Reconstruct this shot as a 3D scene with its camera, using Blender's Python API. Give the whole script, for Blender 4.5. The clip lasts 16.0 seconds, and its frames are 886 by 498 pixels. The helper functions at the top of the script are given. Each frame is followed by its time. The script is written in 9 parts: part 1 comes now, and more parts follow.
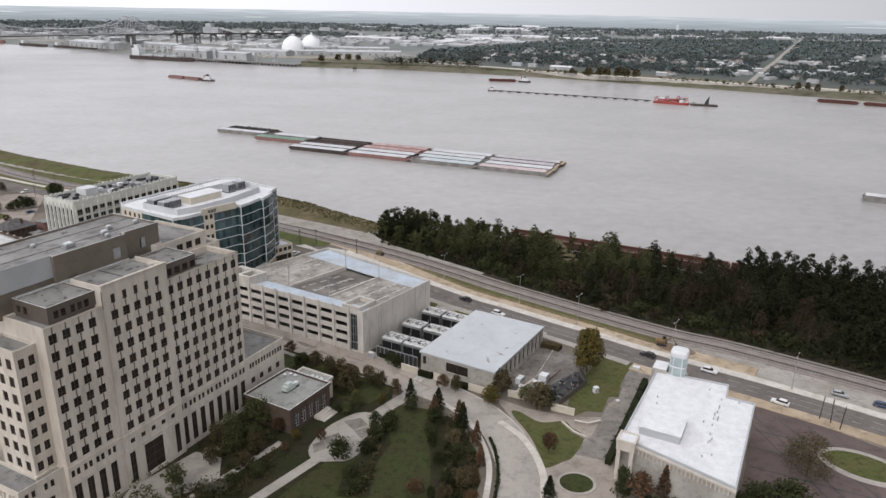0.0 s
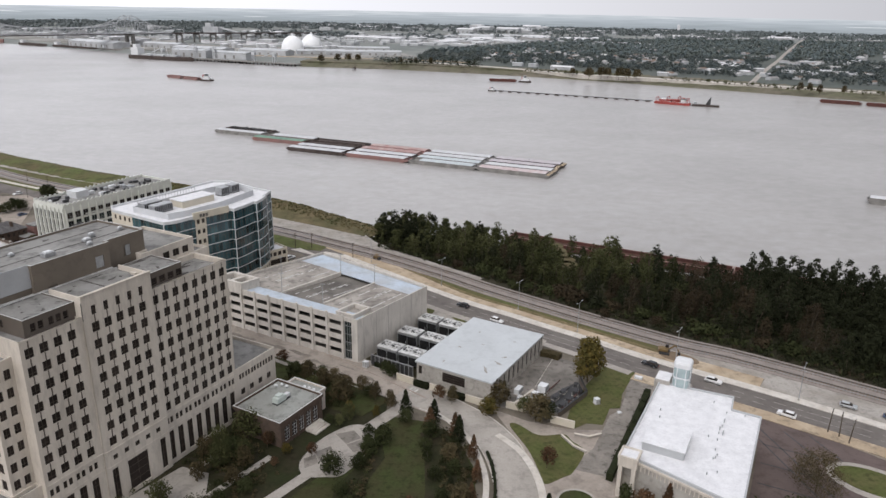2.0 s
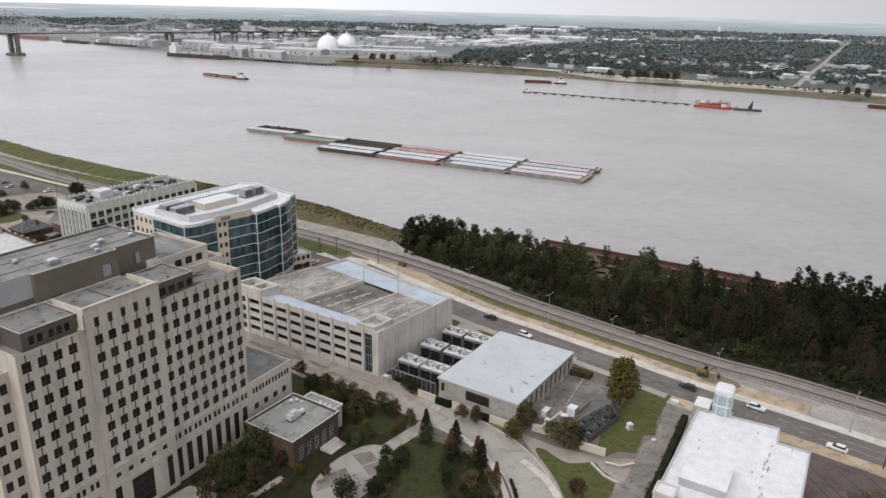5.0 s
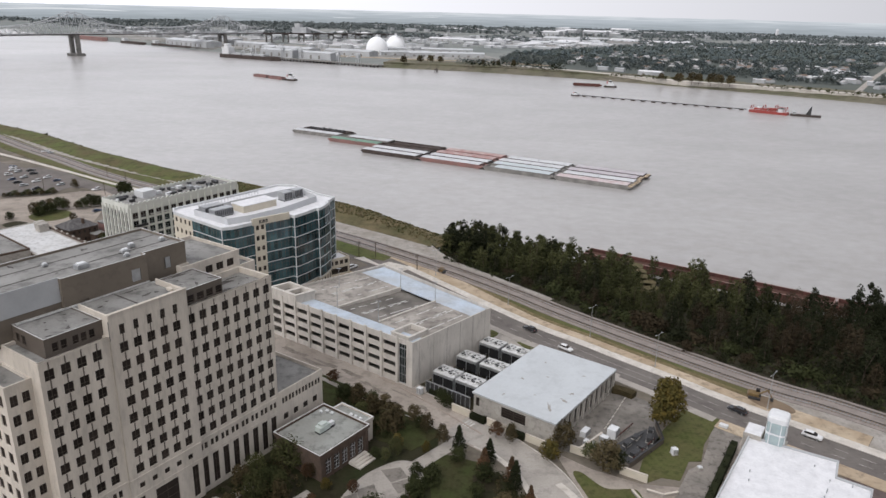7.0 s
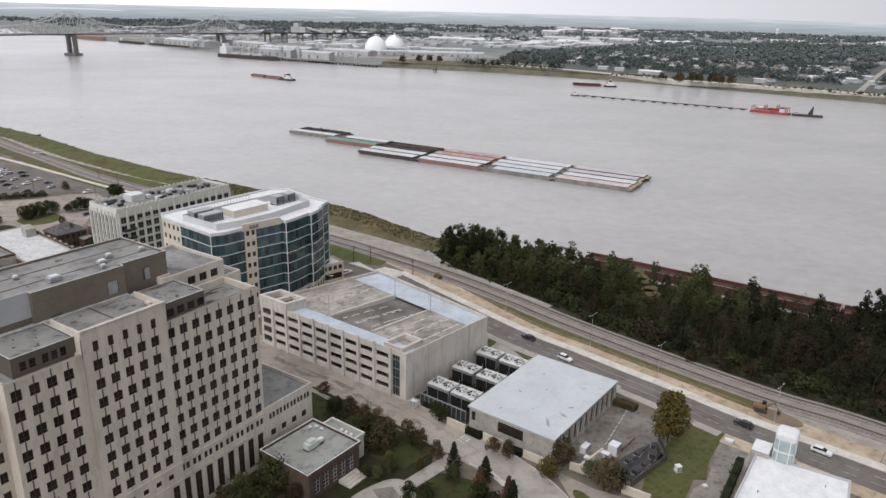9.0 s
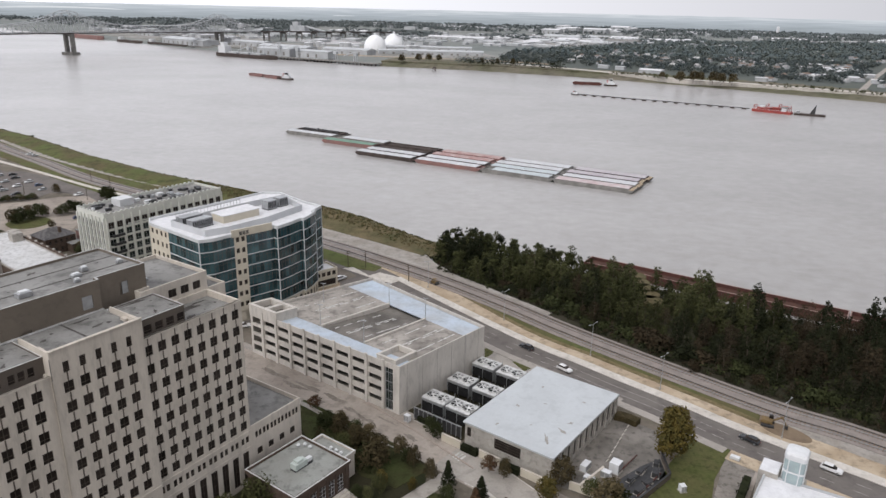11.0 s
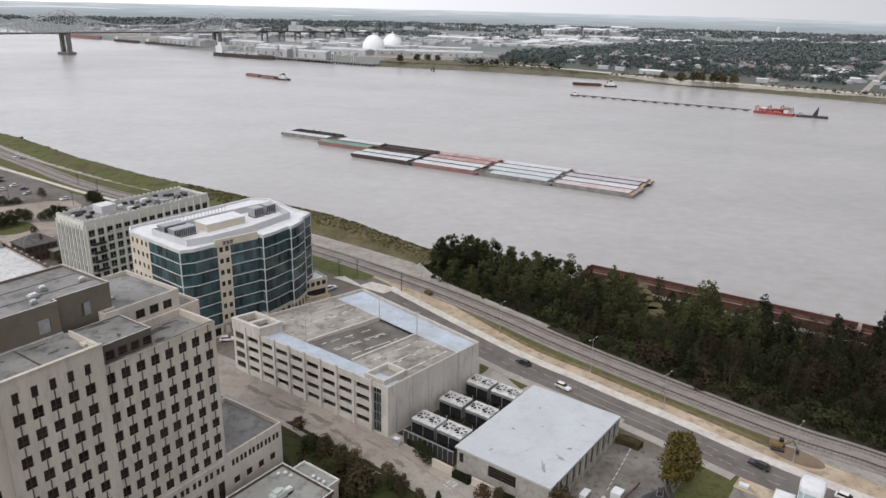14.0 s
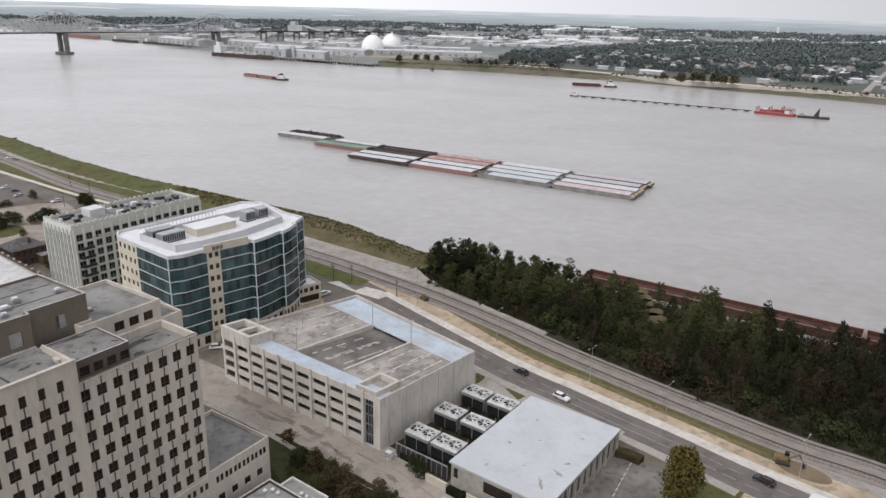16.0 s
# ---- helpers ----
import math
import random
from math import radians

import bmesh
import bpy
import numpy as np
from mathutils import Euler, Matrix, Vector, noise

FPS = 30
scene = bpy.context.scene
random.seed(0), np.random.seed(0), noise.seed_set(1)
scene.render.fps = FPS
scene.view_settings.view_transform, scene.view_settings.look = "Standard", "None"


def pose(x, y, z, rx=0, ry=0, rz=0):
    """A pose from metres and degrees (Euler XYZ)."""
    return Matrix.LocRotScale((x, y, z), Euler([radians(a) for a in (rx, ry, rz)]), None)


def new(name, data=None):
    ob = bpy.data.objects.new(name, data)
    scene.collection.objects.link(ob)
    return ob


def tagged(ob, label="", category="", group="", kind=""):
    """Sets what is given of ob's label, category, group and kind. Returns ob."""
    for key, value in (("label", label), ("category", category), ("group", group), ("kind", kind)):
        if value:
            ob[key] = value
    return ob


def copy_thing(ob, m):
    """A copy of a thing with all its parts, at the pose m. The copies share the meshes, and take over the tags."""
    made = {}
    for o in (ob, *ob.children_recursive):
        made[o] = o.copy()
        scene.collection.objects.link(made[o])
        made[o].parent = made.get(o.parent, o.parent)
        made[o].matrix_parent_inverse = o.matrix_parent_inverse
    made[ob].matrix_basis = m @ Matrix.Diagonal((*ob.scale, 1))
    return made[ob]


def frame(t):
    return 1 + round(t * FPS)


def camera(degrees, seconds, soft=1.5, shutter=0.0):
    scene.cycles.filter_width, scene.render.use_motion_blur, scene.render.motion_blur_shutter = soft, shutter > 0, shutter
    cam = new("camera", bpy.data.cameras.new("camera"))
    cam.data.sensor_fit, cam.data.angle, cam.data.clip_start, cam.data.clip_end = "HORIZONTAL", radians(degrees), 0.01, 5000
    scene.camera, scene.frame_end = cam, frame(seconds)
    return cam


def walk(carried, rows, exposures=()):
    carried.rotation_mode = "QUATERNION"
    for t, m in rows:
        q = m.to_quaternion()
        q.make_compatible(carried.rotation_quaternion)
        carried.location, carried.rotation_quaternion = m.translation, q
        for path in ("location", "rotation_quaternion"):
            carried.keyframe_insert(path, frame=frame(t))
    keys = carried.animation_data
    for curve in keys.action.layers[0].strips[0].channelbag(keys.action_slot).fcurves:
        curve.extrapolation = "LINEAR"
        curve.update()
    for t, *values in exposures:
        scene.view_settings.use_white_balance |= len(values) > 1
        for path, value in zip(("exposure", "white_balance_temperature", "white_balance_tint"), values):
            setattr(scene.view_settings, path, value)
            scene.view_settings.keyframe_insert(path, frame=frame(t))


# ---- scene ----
cam = camera(63.80, 16.0)
# seconds, eye in metres, yaw to the left, pitch up, lean to the left in degrees
ROWS = [
    (0.0, 0.00, 0.00, 104.50, -0.00, -18.63, 1.01),
    (0.5, 0.18, 1.60, 104.48, 0.00, -18.65, 1.04),
    (1.0, 0.49, 3.20, 104.46, 0.01, -18.65, 1.04),
    (1.5, 0.78, 4.85, 104.45, 0.03, -18.65, 1.05),
    (2.0, 1.17, 6.41, 104.47, 0.05, -18.66, 1.05),
    (2.5, 1.55, 8.10, 104.43, 0.07, -18.66, 1.05),
    (3.0, 1.74, 9.95, 104.29, 0.15, -18.67, 1.05),
    (3.5, 1.99, 11.79, 104.26, 0.76, -18.68, 1.08),
    (6.0, 3.13, 20.81, 103.90, 4.66, -18.66, 1.40),
    (6.5, 3.54, 22.61, 103.86, 5.92, -18.63, 1.36),
    (7.0, 3.99, 24.44, 103.86, 6.56, -18.63, 1.37),
    (7.5, 4.20, 26.34, 103.83, 6.57, -18.63, 1.36),
    (8.0, 4.34, 28.26, 103.75, 6.57, -18.64, 1.36),
    (8.5, 4.44, 30.14, 103.77, 6.55, -18.66, 1.32),
    (9.0, 4.48, 32.08, 103.73, 6.55, -18.67, 1.33),
    (11.5, 5.12, 41.85, 104.03, 6.58, -18.81, 1.27),
    (12.0, 5.16, 43.80, 104.05, 6.56, -18.82, 1.29),
    (12.5, 5.38, 45.68, 104.00, 6.58, -18.82, 1.26),
    (13.0, 5.49, 47.49, 103.88, 6.57, -18.80, 1.27),
    (13.5, 5.57, 49.32, 103.78, 6.55, -18.77, 1.33),
    (14.0, 5.75, 51.01, 103.81, 6.54, -18.78, 1.35),
    (14.5, 5.87, 52.52, 103.87, 6.54, -18.78, 1.39),
    (15.0, 6.05, 54.17, 103.80, 6.55, -18.79, 1.37),
    (15.5, 6.22, 55.68, 103.69, 6.54, -18.79, 1.38),
    (16.0, 6.35, 57.20, 103.62, 6.52, -18.78, 1.39),
]
walk(cam, [(t, pose(x, y, z, 90 + pitch, 0, yaw) @ pose(0, 0, 0, 0, 0, lean)) for t, x, y, z, yaw, pitch, lean in ROWS])

# ---- light: an overcast sky ----
SUN_UP, SUN_ROUND = 48.0, 200.0
world = bpy.data.worlds.new("overcast_sky")
scene.world = world
world.use_nodes = True
wn, wl = world.node_tree.nodes, world.node_tree.links
sky = wn.new("ShaderNodeTexSky")
sky.sky_type = "NISHITA"
sky.sun_disc = False
sky.sun_elevation, sky.sun_rotation = radians(SUN_UP), radians(SUN_ROUND)
sky.altitude, sky.air_density, sky.dust_density, sky.ozone_density = 100, 1.0, 6.0, 1.0
cloud = wn.new("ShaderNodeMix")
cloud.data_type = "RGBA"
cloud.inputs[0].default_value = 0.86
cloud.inputs[7].default_value = (9.15, 9.2, 9.85, 1)
wl.new(sky.outputs[0], cloud.inputs[6])
# the cloud is thinner, and so brighter, up the river than down it
where, across = wn.new("ShaderNodeTexCoord"), wn.new("ShaderNodeSeparateXYZ")
wl.new(where.outputs["Generated"], across.inputs[0])
thin = wn.new("ShaderNodeMapRange")
thin.inputs[1].default_value, thin.inputs[2].default_value, thin.inputs[3].default_value, thin.inputs[4].default_value = -0.65, 0.65, 1.48, 0.61
wl.new(across.outputs[0], thin.inputs[0])
shade = wn.new("ShaderNodeVectorMath")
shade.operation = "SCALE"
wl.new(cloud.outputs[2], shade.inputs[0])
wl.new(thin.outputs[0], shade.inputs["Scale"])
wl.new(shade.outputs[0], wn["Background"].inputs[0])
wn["Background"].inputs[1].default_value = 0.104
sun = new("sun", bpy.data.lights.new("sun", "SUN"))
sun.data.energy, sun.data.angle, sun.data.color = 1.0, radians(25), (1, 0.975, 0.94)
sun.matrix_world = pose(0, 0, 400, 90 - SUN_UP, 0, 180 - SUN_ROUND)
scene.view_settings.exposure = 0.0


# ---- materials ----
def material(name, color, rough=0.8, vary=0.12, scale=0.5, fine=8.0, bump=0.15, metal=0.0, tone=None, spots=0.0, each=0.0,
             stretch=(1, 1, 1), gloss=None):
    """Two scales of variation in world metres. tone: a second colour in large patches. each: spread from object to object."""
    m = bpy.data.materials.new(name)
    m.use_nodes = True
    n, l = m.node_tree.nodes, m.node_tree.links
    b = n["Principled BSDF"]
    b.inputs["Roughness"].default_value, b.inputs["Metallic"].default_value = rough, metal
    b.inputs["Specular IOR Level"].default_value = (0.15 if rough > 0.78 else 0.5) if gloss is None else gloss
    geo = n.new("ShaderNodeNewGeometry")
    mapping = n.new("ShaderNodeMapping")
    mapping.inputs["Scale"].default_value = stretch
    l.new(geo.outputs["Position"], mapping.inputs[0])
    big = n.new("ShaderNodeTexNoise")
    big.inputs["Scale"].default_value, big.inputs["Detail"].default_value = scale, 5
    small = n.new("ShaderNodeTexNoise")
    small.inputs["Scale"].default_value, small.inputs["Detail"].default_value = fine, 4
    for t in (big, small):
        l.new(mapping.outputs[0], t.inputs["Vector"])
    ramp = n.new("ShaderNodeMapRange")
    ramp.inputs[1].default_value, ramp.inputs[2].default_value = 0.35, 0.68
    l.new(big.outputs["Fac"], ramp.inputs[0])
    other = tone or tuple(c * (1 - 2.2 * vary) for c in color)
    mix = n.new("ShaderNodeMix")
    mix.data_type = "RGBA"
    mix.inputs[6].default_value, mix.inputs[7].default_value = (*color, 1), (*other, 1)
    l.new(ramp.outputs[0], mix.inputs[0])
    if spots:
        # dark stains with soft edges at a middle scale
        stain = n.new("ShaderNodeTexNoise")
        stain.inputs["Scale"].default_value, stain.inputs["Detail"].default_value, stain.inputs["Roughness"].default_value = scale * 3.1, 7, 0.68
        l.new(mapping.outputs[0], stain.inputs["Vector"])
        cut = n.new("ShaderNodeMapRange")
        cut.inputs[1].default_value, cut.inputs[2].default_value, cut.inputs[3].default_value, cut.inputs[4].default_value = 0.50, 0.63, 0.0, spots
        l.new(stain.outputs["Fac"], cut.inputs[0])
        dark = n.new("ShaderNodeMix")
        dark.data_type = "RGBA"
        dark.inputs[7].default_value = tuple(c * 0.28 for c in color) + (1,)
        l.new(cut.outputs[0], dark.inputs[0])
        l.new(mix.outputs[2], dark.inputs[6])
        mix = dark
    hsv = n.new("ShaderNodeHueSaturation")
    val = n.new("ShaderNodeMath")
    val.operation = "MULTIPLY_ADD"
    val.inputs[1].default_value, val.inputs[2].default_value = 2 * vary, 1 - vary
    l.new(small.outputs["Fac"], val.inputs[0])
    last = val.outputs[0]
    if each:
        info = n.new("ShaderNodeObjectInfo")
        more = n.new("ShaderNodeMath")
        more.operation = "MULTIPLY_ADD"
        more.inputs[1].default_value, more.inputs[2].default_value = 2 * each, 1 - each
        l.new(info.outputs["Random"], more.inputs[0])
        both = n.new("ShaderNodeMath")
        both.operation = "MULTIPLY"
        l.new(more.outputs[0], both.inputs[0])
        l.new(last, both.inputs[1])
        last = both.outputs[0]
    l.new(last, hsv.inputs["Value"])
    l.new(mix.outputs[2], hsv.inputs["Color"])
    l.new(hsv.outputs[0], b.inputs["Base Color"])
    if bump:
        bn = n.new("ShaderNodeBump")
        bn.inputs["Strength"].default_value, bn.inputs["Distance"].default_value = bump, 0.05
        l.new(small.outputs["Fac"], bn.inputs["Height"])
        l.new(bn.outputs[0], b.inputs["Normal"])
    return m


STONE = material("limestone", (0.615, 0.56, 0.492), 0.85, 0.10, 0.25, 3.0, 0.1, tone=(0.51, 0.463, 0.405), stretch=(1, 1, 0.25), spots=0.2)
BROWN = material("brown_metal_panel", (0.118, 0.098, 0.08), 0.6, 0.08, 0.3, 3, 0.03, tone=(0.095, 0.078, 0.066))
TAUPE = material("taupe_panel", (0.168, 0.14, 0.11), 0.6, 0.08, 0.2, 3, 0.03, tone=(0.14, 0.117, 0.092), spots=0.2)
ROOFGREY = material("grey_roof_membrane", (0.285, 0.28, 0.268), 0.9, 0.14, 0.10, 2.0, 0.08, tone=(0.20, 0.195, 0.185), spots=0.55)
FANPALE = material("pale_galvanised_metal", (0.66, 0.66, 0.65), 0.55, 0.15, 0.8, 4, 0.02, metal=0.2)
ROOFWHITE = material("white_roof_membrane", (0.73, 0.73, 0.745), 0.85, 0.08, 0.45, 2.4, 0.06, tone=(0.63, 0.63, 0.645), spots=0.12)
SCREENPALE = material("pale_screen_panel", (0.54, 0.55, 0.565), 0.6, 0.06, 0.2, 2, 0.02)
SCREENGREY = material("grey_screen_panel", (0.42, 0.43, 0.44), 0.6, 0.06, 0.2, 2, 0.02)
ROOFPALE = material("pale_metal_roof", (0.49, 0.515, 0.53), 0.6, 0.06, 0.09, 1.2, 0.04, tone=(0.45, 0.472, 0.485), spots=0.12)
CONCRETE = material("concrete", (0.42, 0.395, 0.36), 0.9, 0.10, 0.2, 3, 0.1, tone=(0.33, 0.31, 0.28), spots=0.35)
GARAGE = material("precast_concrete", (0.57, 0.535, 0.49), 0.85, 0.08, 0.22, 2, 0.08, tone=(0.48, 0.45, 0.41), stretch=(1, 1, 0.3), spots=0.25)
DECK = material("parking_deck", (0.39, 0.36, 0.325), 0.9, 0.2, 0.10, 1.0, 0.08, tone=(0.22, 0.20, 0.18), spots=0.6)
DECKBLUE = material("sealed_deck_pale_blue", (0.46, 0.525, 0.60), 0.85, 0.14, 0.10, 1.0, 0.05, tone=(0.40, 0.42, 0.44), spots=0.2)
YARDSTAIN = material("stained_yard_concrete", (0.24, 0.22, 0.198), 0.9, 0.2, 0.15, 1.2, 0.1, tone=(0.12, 0.11, 0.098), spots=0.6)
# stains of the ramp, and painted shade inside the bays and wells
DECKDARK = material("stained_and_shaded_deck", (0.085, 0.078, 0.07), 0.9, 0.25, 0.09, 1.2, 0.08, tone=(0.24, 0.22, 0.198))
GLASS = material("dark_window_glass", (0.036, 0.028, 0.024), 0.3, 0.2, 0.3, 2, 0.0, each=0.5, gloss=0.2)
TEAL = material("teal_curtain_glass", (0.05, 0.10, 0.11), 0.1, 0.25, 0.2, 0.8, 0.0, tone=(0.018, 0.042, 0.05), each=0.5, gloss=0.7)
FRAME = material("dark_bronze_frame", (0.10, 0.08, 0.067), 0.5, 0.1, 1, 6, 0.0, metal=0.3)
WHITEBAND = material("white_spandrel", (0.60, 0.61, 0.62), 0.5, 0.06, 0.4, 4, 0.02)
CREAM = material("cream_panel", (0.60, 0.55, 0.455), 0.8, 0.06, 0.3, 4, 0.05)
PALEGREEN = material("pale_green_render", (0.62, 0.625, 0.58), 0.85, 0.07, 0.3, 4, 0.05, tone=(0.55, 0.56, 0.515))
BRICKMAT = material("brown_brick", (0.115, 0.083, 0.066), 0.9, 0.2, 0.8, 9, 0.2, tone=(0.085, 0.064, 0.052))
GREYMETAL = material("galvanised_metal", (0.42, 0.43, 0.44), 0.45, 0.12, 0.8, 5, 0.03, metal=0.5)
PALEMETAL = material("white_painted_metal", (0.68, 0.69, 0.70), 0.5, 0.06, 0.8, 5, 0.02)
DARKMETAL = material("dark_metal", (0.05, 0.05, 0.052), 0.6, 0.15, 0.8, 5, 0.03, metal=0.2)
BLACKCASE = material("black_louvred_casing", (0.022, 0.022, 0.023), 0.8, 0.2, 0.8, 5, 0.03)
ASPHALT = material("asphalt", (0.138, 0.123, 0.114), 0.92, 0.16, 0.10, 3, 0.12, tone=(0.175, 0.158, 0.145), spots=0.25)
OLDPAVE = material("worn_concrete_street", (0.375, 0.33, 0.288), 0.92, 0.2, 0.06, 1.2, 0.12, tone=(0.275, 0.238, 0.205), spots=0.4)
WALKWAY = material("pale_pavement", (0.385, 0.355, 0.32), 0.9, 0.16, 0.10, 2.0, 0.08, tone=(0.315, 0.29, 0.26), spots=0.3)
NEWSLAB = material("new_pale_slab", (0.60, 0.565, 0.52), 0.9, 0.08, 0.2, 2, 0.05, tone=(0.47, 0.43, 0.38), spots=0.3)
SAND = material("tan_sand", (0.47, 0.385, 0.285), 0.95, 0.15, 0.10, 1.2, 0.2, tone=(0.33, 0.255, 0.175), spots=0.5)
DRYGRASS = material("dry_brown_weeds", (0.19, 0.15, 0.085), 0.95, 0.3, 0.2, 1.2, 0.3, tone=(0.12, 0.10, 0.05), spots=0.5)
DIRT = material("brown_soil", (0.22, 0.165, 0.115), 0.95, 0.2, 0.2, 1.5, 0.25, tone=(0.16, 0.12, 0.085))
BALLAST = material("rail_ballast", (0.27, 0.235, 0.215), 0.95, 0.25, 0.3, 6, 0.3, tone=(0.21, 0.185, 0.17))
GRASS = material("mown_grass", (0.079, 0.091, 0.030), 0.95, 0.3, 0.16, 1.0, 0.3, tone=(0.10, 0.093, 0.041), spots=0.45)
LITTER = material("mulch_litter_and_yard_floor", (0.048, 0.04, 0.026), 0.95, 0.3, 0.3, 2, 0.3, tone=(0.03, 0.03, 0.016))
GRASSDARK = material("shaded_lawn", (0.043, 0.053, 0.018), 0.95, 0.3, 0.16, 1.6, 0.3, tone=(0.047, 0.043, 0.02), spots=0.5)
LEVEEGRASS = material("levee_grass", (0.095, 0.112, 0.038), 0.95, 0.3, 0.05, 0.7, 0.3, tone=(0.105, 0.085, 0.045), spots=0.5)
CITYGROUND = material("city_ground", (0.21, 0.182, 0.152), 0.95, 0.25, 0.04, 0.6, 0.2, tone=(0.10, 0.088, 0.066), spots=0.4)
WOODFLOOR = material("batture_soil", (0.045, 0.04, 0.027), 0.95, 0.3, 0.1, 1, 0.3, tone=(0.03, 0.03, 0.018))
# field colours with distance haze mixed in: pale and slightly blue
FARLAND = material("haze_tinted_fields", (0.16, 0.178, 0.17), 0.95, 0.2, 0.004, 0.05, 0.0, tone=(0.245, 0.25, 0.235))
PLUM = material("dark_paved_yard", (0.145, 0.112, 0.103), 0.9, 0.16, 0.1, 1.6, 0.1, tone=(0.108, 0.084, 0.079), spots=0.35)
GRAVEL = material("pale_gravel", (0.37, 0.345, 0.315), 0.95, 0.22, 0.12, 1.5, 0.2, tone=(0.27, 0.245, 0.215), spots=0.35)
BROWNBANK = material("brown_weedy_bank", (0.155, 0.122, 0.07), 0.95, 0.3, 0.08, 0.8, 0.3, tone=(0.085, 0.082, 0.04), spots=0.5)
VACANT = material("pale_brown_dirt", (0.36, 0.315, 0.27), 0.95, 0.2, 0.05, 0.8, 0.1, tone=(0.25, 0.215, 0.185), spots=0.45)
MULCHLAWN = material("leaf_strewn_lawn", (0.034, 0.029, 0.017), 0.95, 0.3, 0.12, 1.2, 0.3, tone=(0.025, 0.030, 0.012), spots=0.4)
PLAZADARK = material("stained_slabs", (0.20, 0.182, 0.162), 0.9, 0.2, 0.15, 1.5, 0.1, tone=(0.275, 0.25, 0.222), spots=0.5)
TAR = material("dark_tar_patch", (0.055, 0.05, 0.047), 0.9, 0.3, 0.5, 3, 0.05, tone=(0.11, 0.102, 0.095))
FARBANK = material("weedy_far_bank", (0.115, 0.115, 0.07), 0.95, 0.3, 0.015, 0.2, 0.2, tone=(0.17, 0.15, 0.115), spots=0.5)
# ground tinted with the same painted haze as the far leaves
FARFLOOR = material("haze_tinted_wood_floor", (0.085, 0.098, 0.092), 0.95, 0.2, 0.01, 0.1, 0.0, tone=(0.11, 0.12, 0.108))
RUST = material("rusty_steel", (0.125, 0.055, 0.046), 0.8, 0.25, 0.25, 1.5, 0.1, tone=(0.08, 0.04, 0.035), spots=0.4)
LANEPAINT = material("worn_lane_paint", (0.40, 0.38, 0.35), 0.85, 0.2, 0.8, 3, 0.0, spots=0.5)
PAINT = material("road_paint", (0.62, 0.61, 0.58), 0.8, 0.2, 0.8, 3, 0.0, spots=0.4)
BARK = material("bark", (0.11, 0.088, 0.068), 0.95, 0.2, 2, 10, 0.3)
RED = material("red_boat_paint", (0.34, 0.055, 0.045), 0.6, 0.15, 0.3, 2, 0.02)
# steel lightened in colour for the haze in front of the far bridge
STEELGREY = material("haze_paled_steel", (0.52, 0.535, 0.55), 0.7, 0.1, 0.1, 1, 0.0)
REDPALE = material("faded_red_hull", (0.25, 0.13, 0.115), 0.75, 0.2, 0.15, 1, 0.04, tone=(0.19, 0.115, 0.105))
GREENHULL = material("faded_green_cover", (0.17, 0.29, 0.22), 0.7, 0.12, 0.2, 2, 0.04)
COVER = material("barge_cover", (0.58, 0.585, 0.60), 0.6, 0.08, 0.15, 1.2, 0.04, tone=(0.49, 0.495, 0.51), spots=0.12)
HULLGREY = material("weathered_hull", (0.26, 0.25, 0.235), 0.8, 0.18, 0.2, 2, 0.05)
HULLDARK = material("dark_hull", (0.09, 0.072, 0.065), 0.8, 0.2, 0.2, 2, 0.05)
YELLOW = material("dull_yellow_machine_paint", (0.19, 0.125, 0.05), 0.7, 0.2, 1, 5, 0.02)
WINDOWPALE = material("green_tinted_glass", (0.032, 0.045, 0.042), 0.15, 0.3, 0.3, 2, 0.0, each=0.5)


def leaves(name, a, b):
    m = material(name, a, 0.85, 0.25, 0.5, 3, 0.0, tone=b, each=0.28, gloss=0.06)
    m.node_tree.nodes["Principled BSDF"].inputs["Subsurface Weight"].default_value = 0.0
    return m


LEAF = leaves("green_leaves", (0.047, 0.051, 0.021), (0.029, 0.032, 0.014))
LEAFOLIVE = leaves("olive_leaves", (0.076, 0.078, 0.034), (0.05, 0.055, 0.023))
LEAFYELLOW = leaves("yellowing_leaves", (0.115, 0.085, 0.024), (0.058, 0.054, 0.02))
LEAFRUST = leaves("rust_brown_leaves", (0.095, 0.052, 0.030), (0.06, 0.042, 0.025))
LEAFDARK = leaves("dark_evergreen", (0.023, 0.026, 0.013), (0.015, 0.018, 0.009))
LEAFWOODBROWN = leaves("dark_brown_wood_leaves", (0.046, 0.034, 0.021), (0.029, 0.024, 0.015))
LEAFGARDEN = leaves("dark_garden_leaves", (0.040, 0.045, 0.019), (0.025, 0.030, 0.013))
LEAFBROWN = leaves("dull_brown_leaves", (0.085, 0.066, 0.036), (0.052, 0.044, 0.023))
LEAFWEED = leaves("dry_weed_leaves", (0.15, 0.122, 0.066), (0.105, 0.092, 0.05))
LEAFPALE = leaves("grey_green_leaves", (0.13, 0.125, 0.085), (0.085, 0.085, 0.055))
# haze is painted into these far leaves: paler and bluer with distance
LEAFFAR = leaves("haze_tinted_wood_leaves", (0.117, 0.142, 0.145), (0.098, 0.12, 0.124))
LEAFFAROLIVE = leaves("haze_tinted_olive_leaves", (0.12, 0.136, 0.124), (0.098, 0.114, 0.106))
LEAFPLAIN = leaves("haze_paled_plain_leaves", (0.165, 0.185, 0.185), (0.14, 0.16, 0.16))

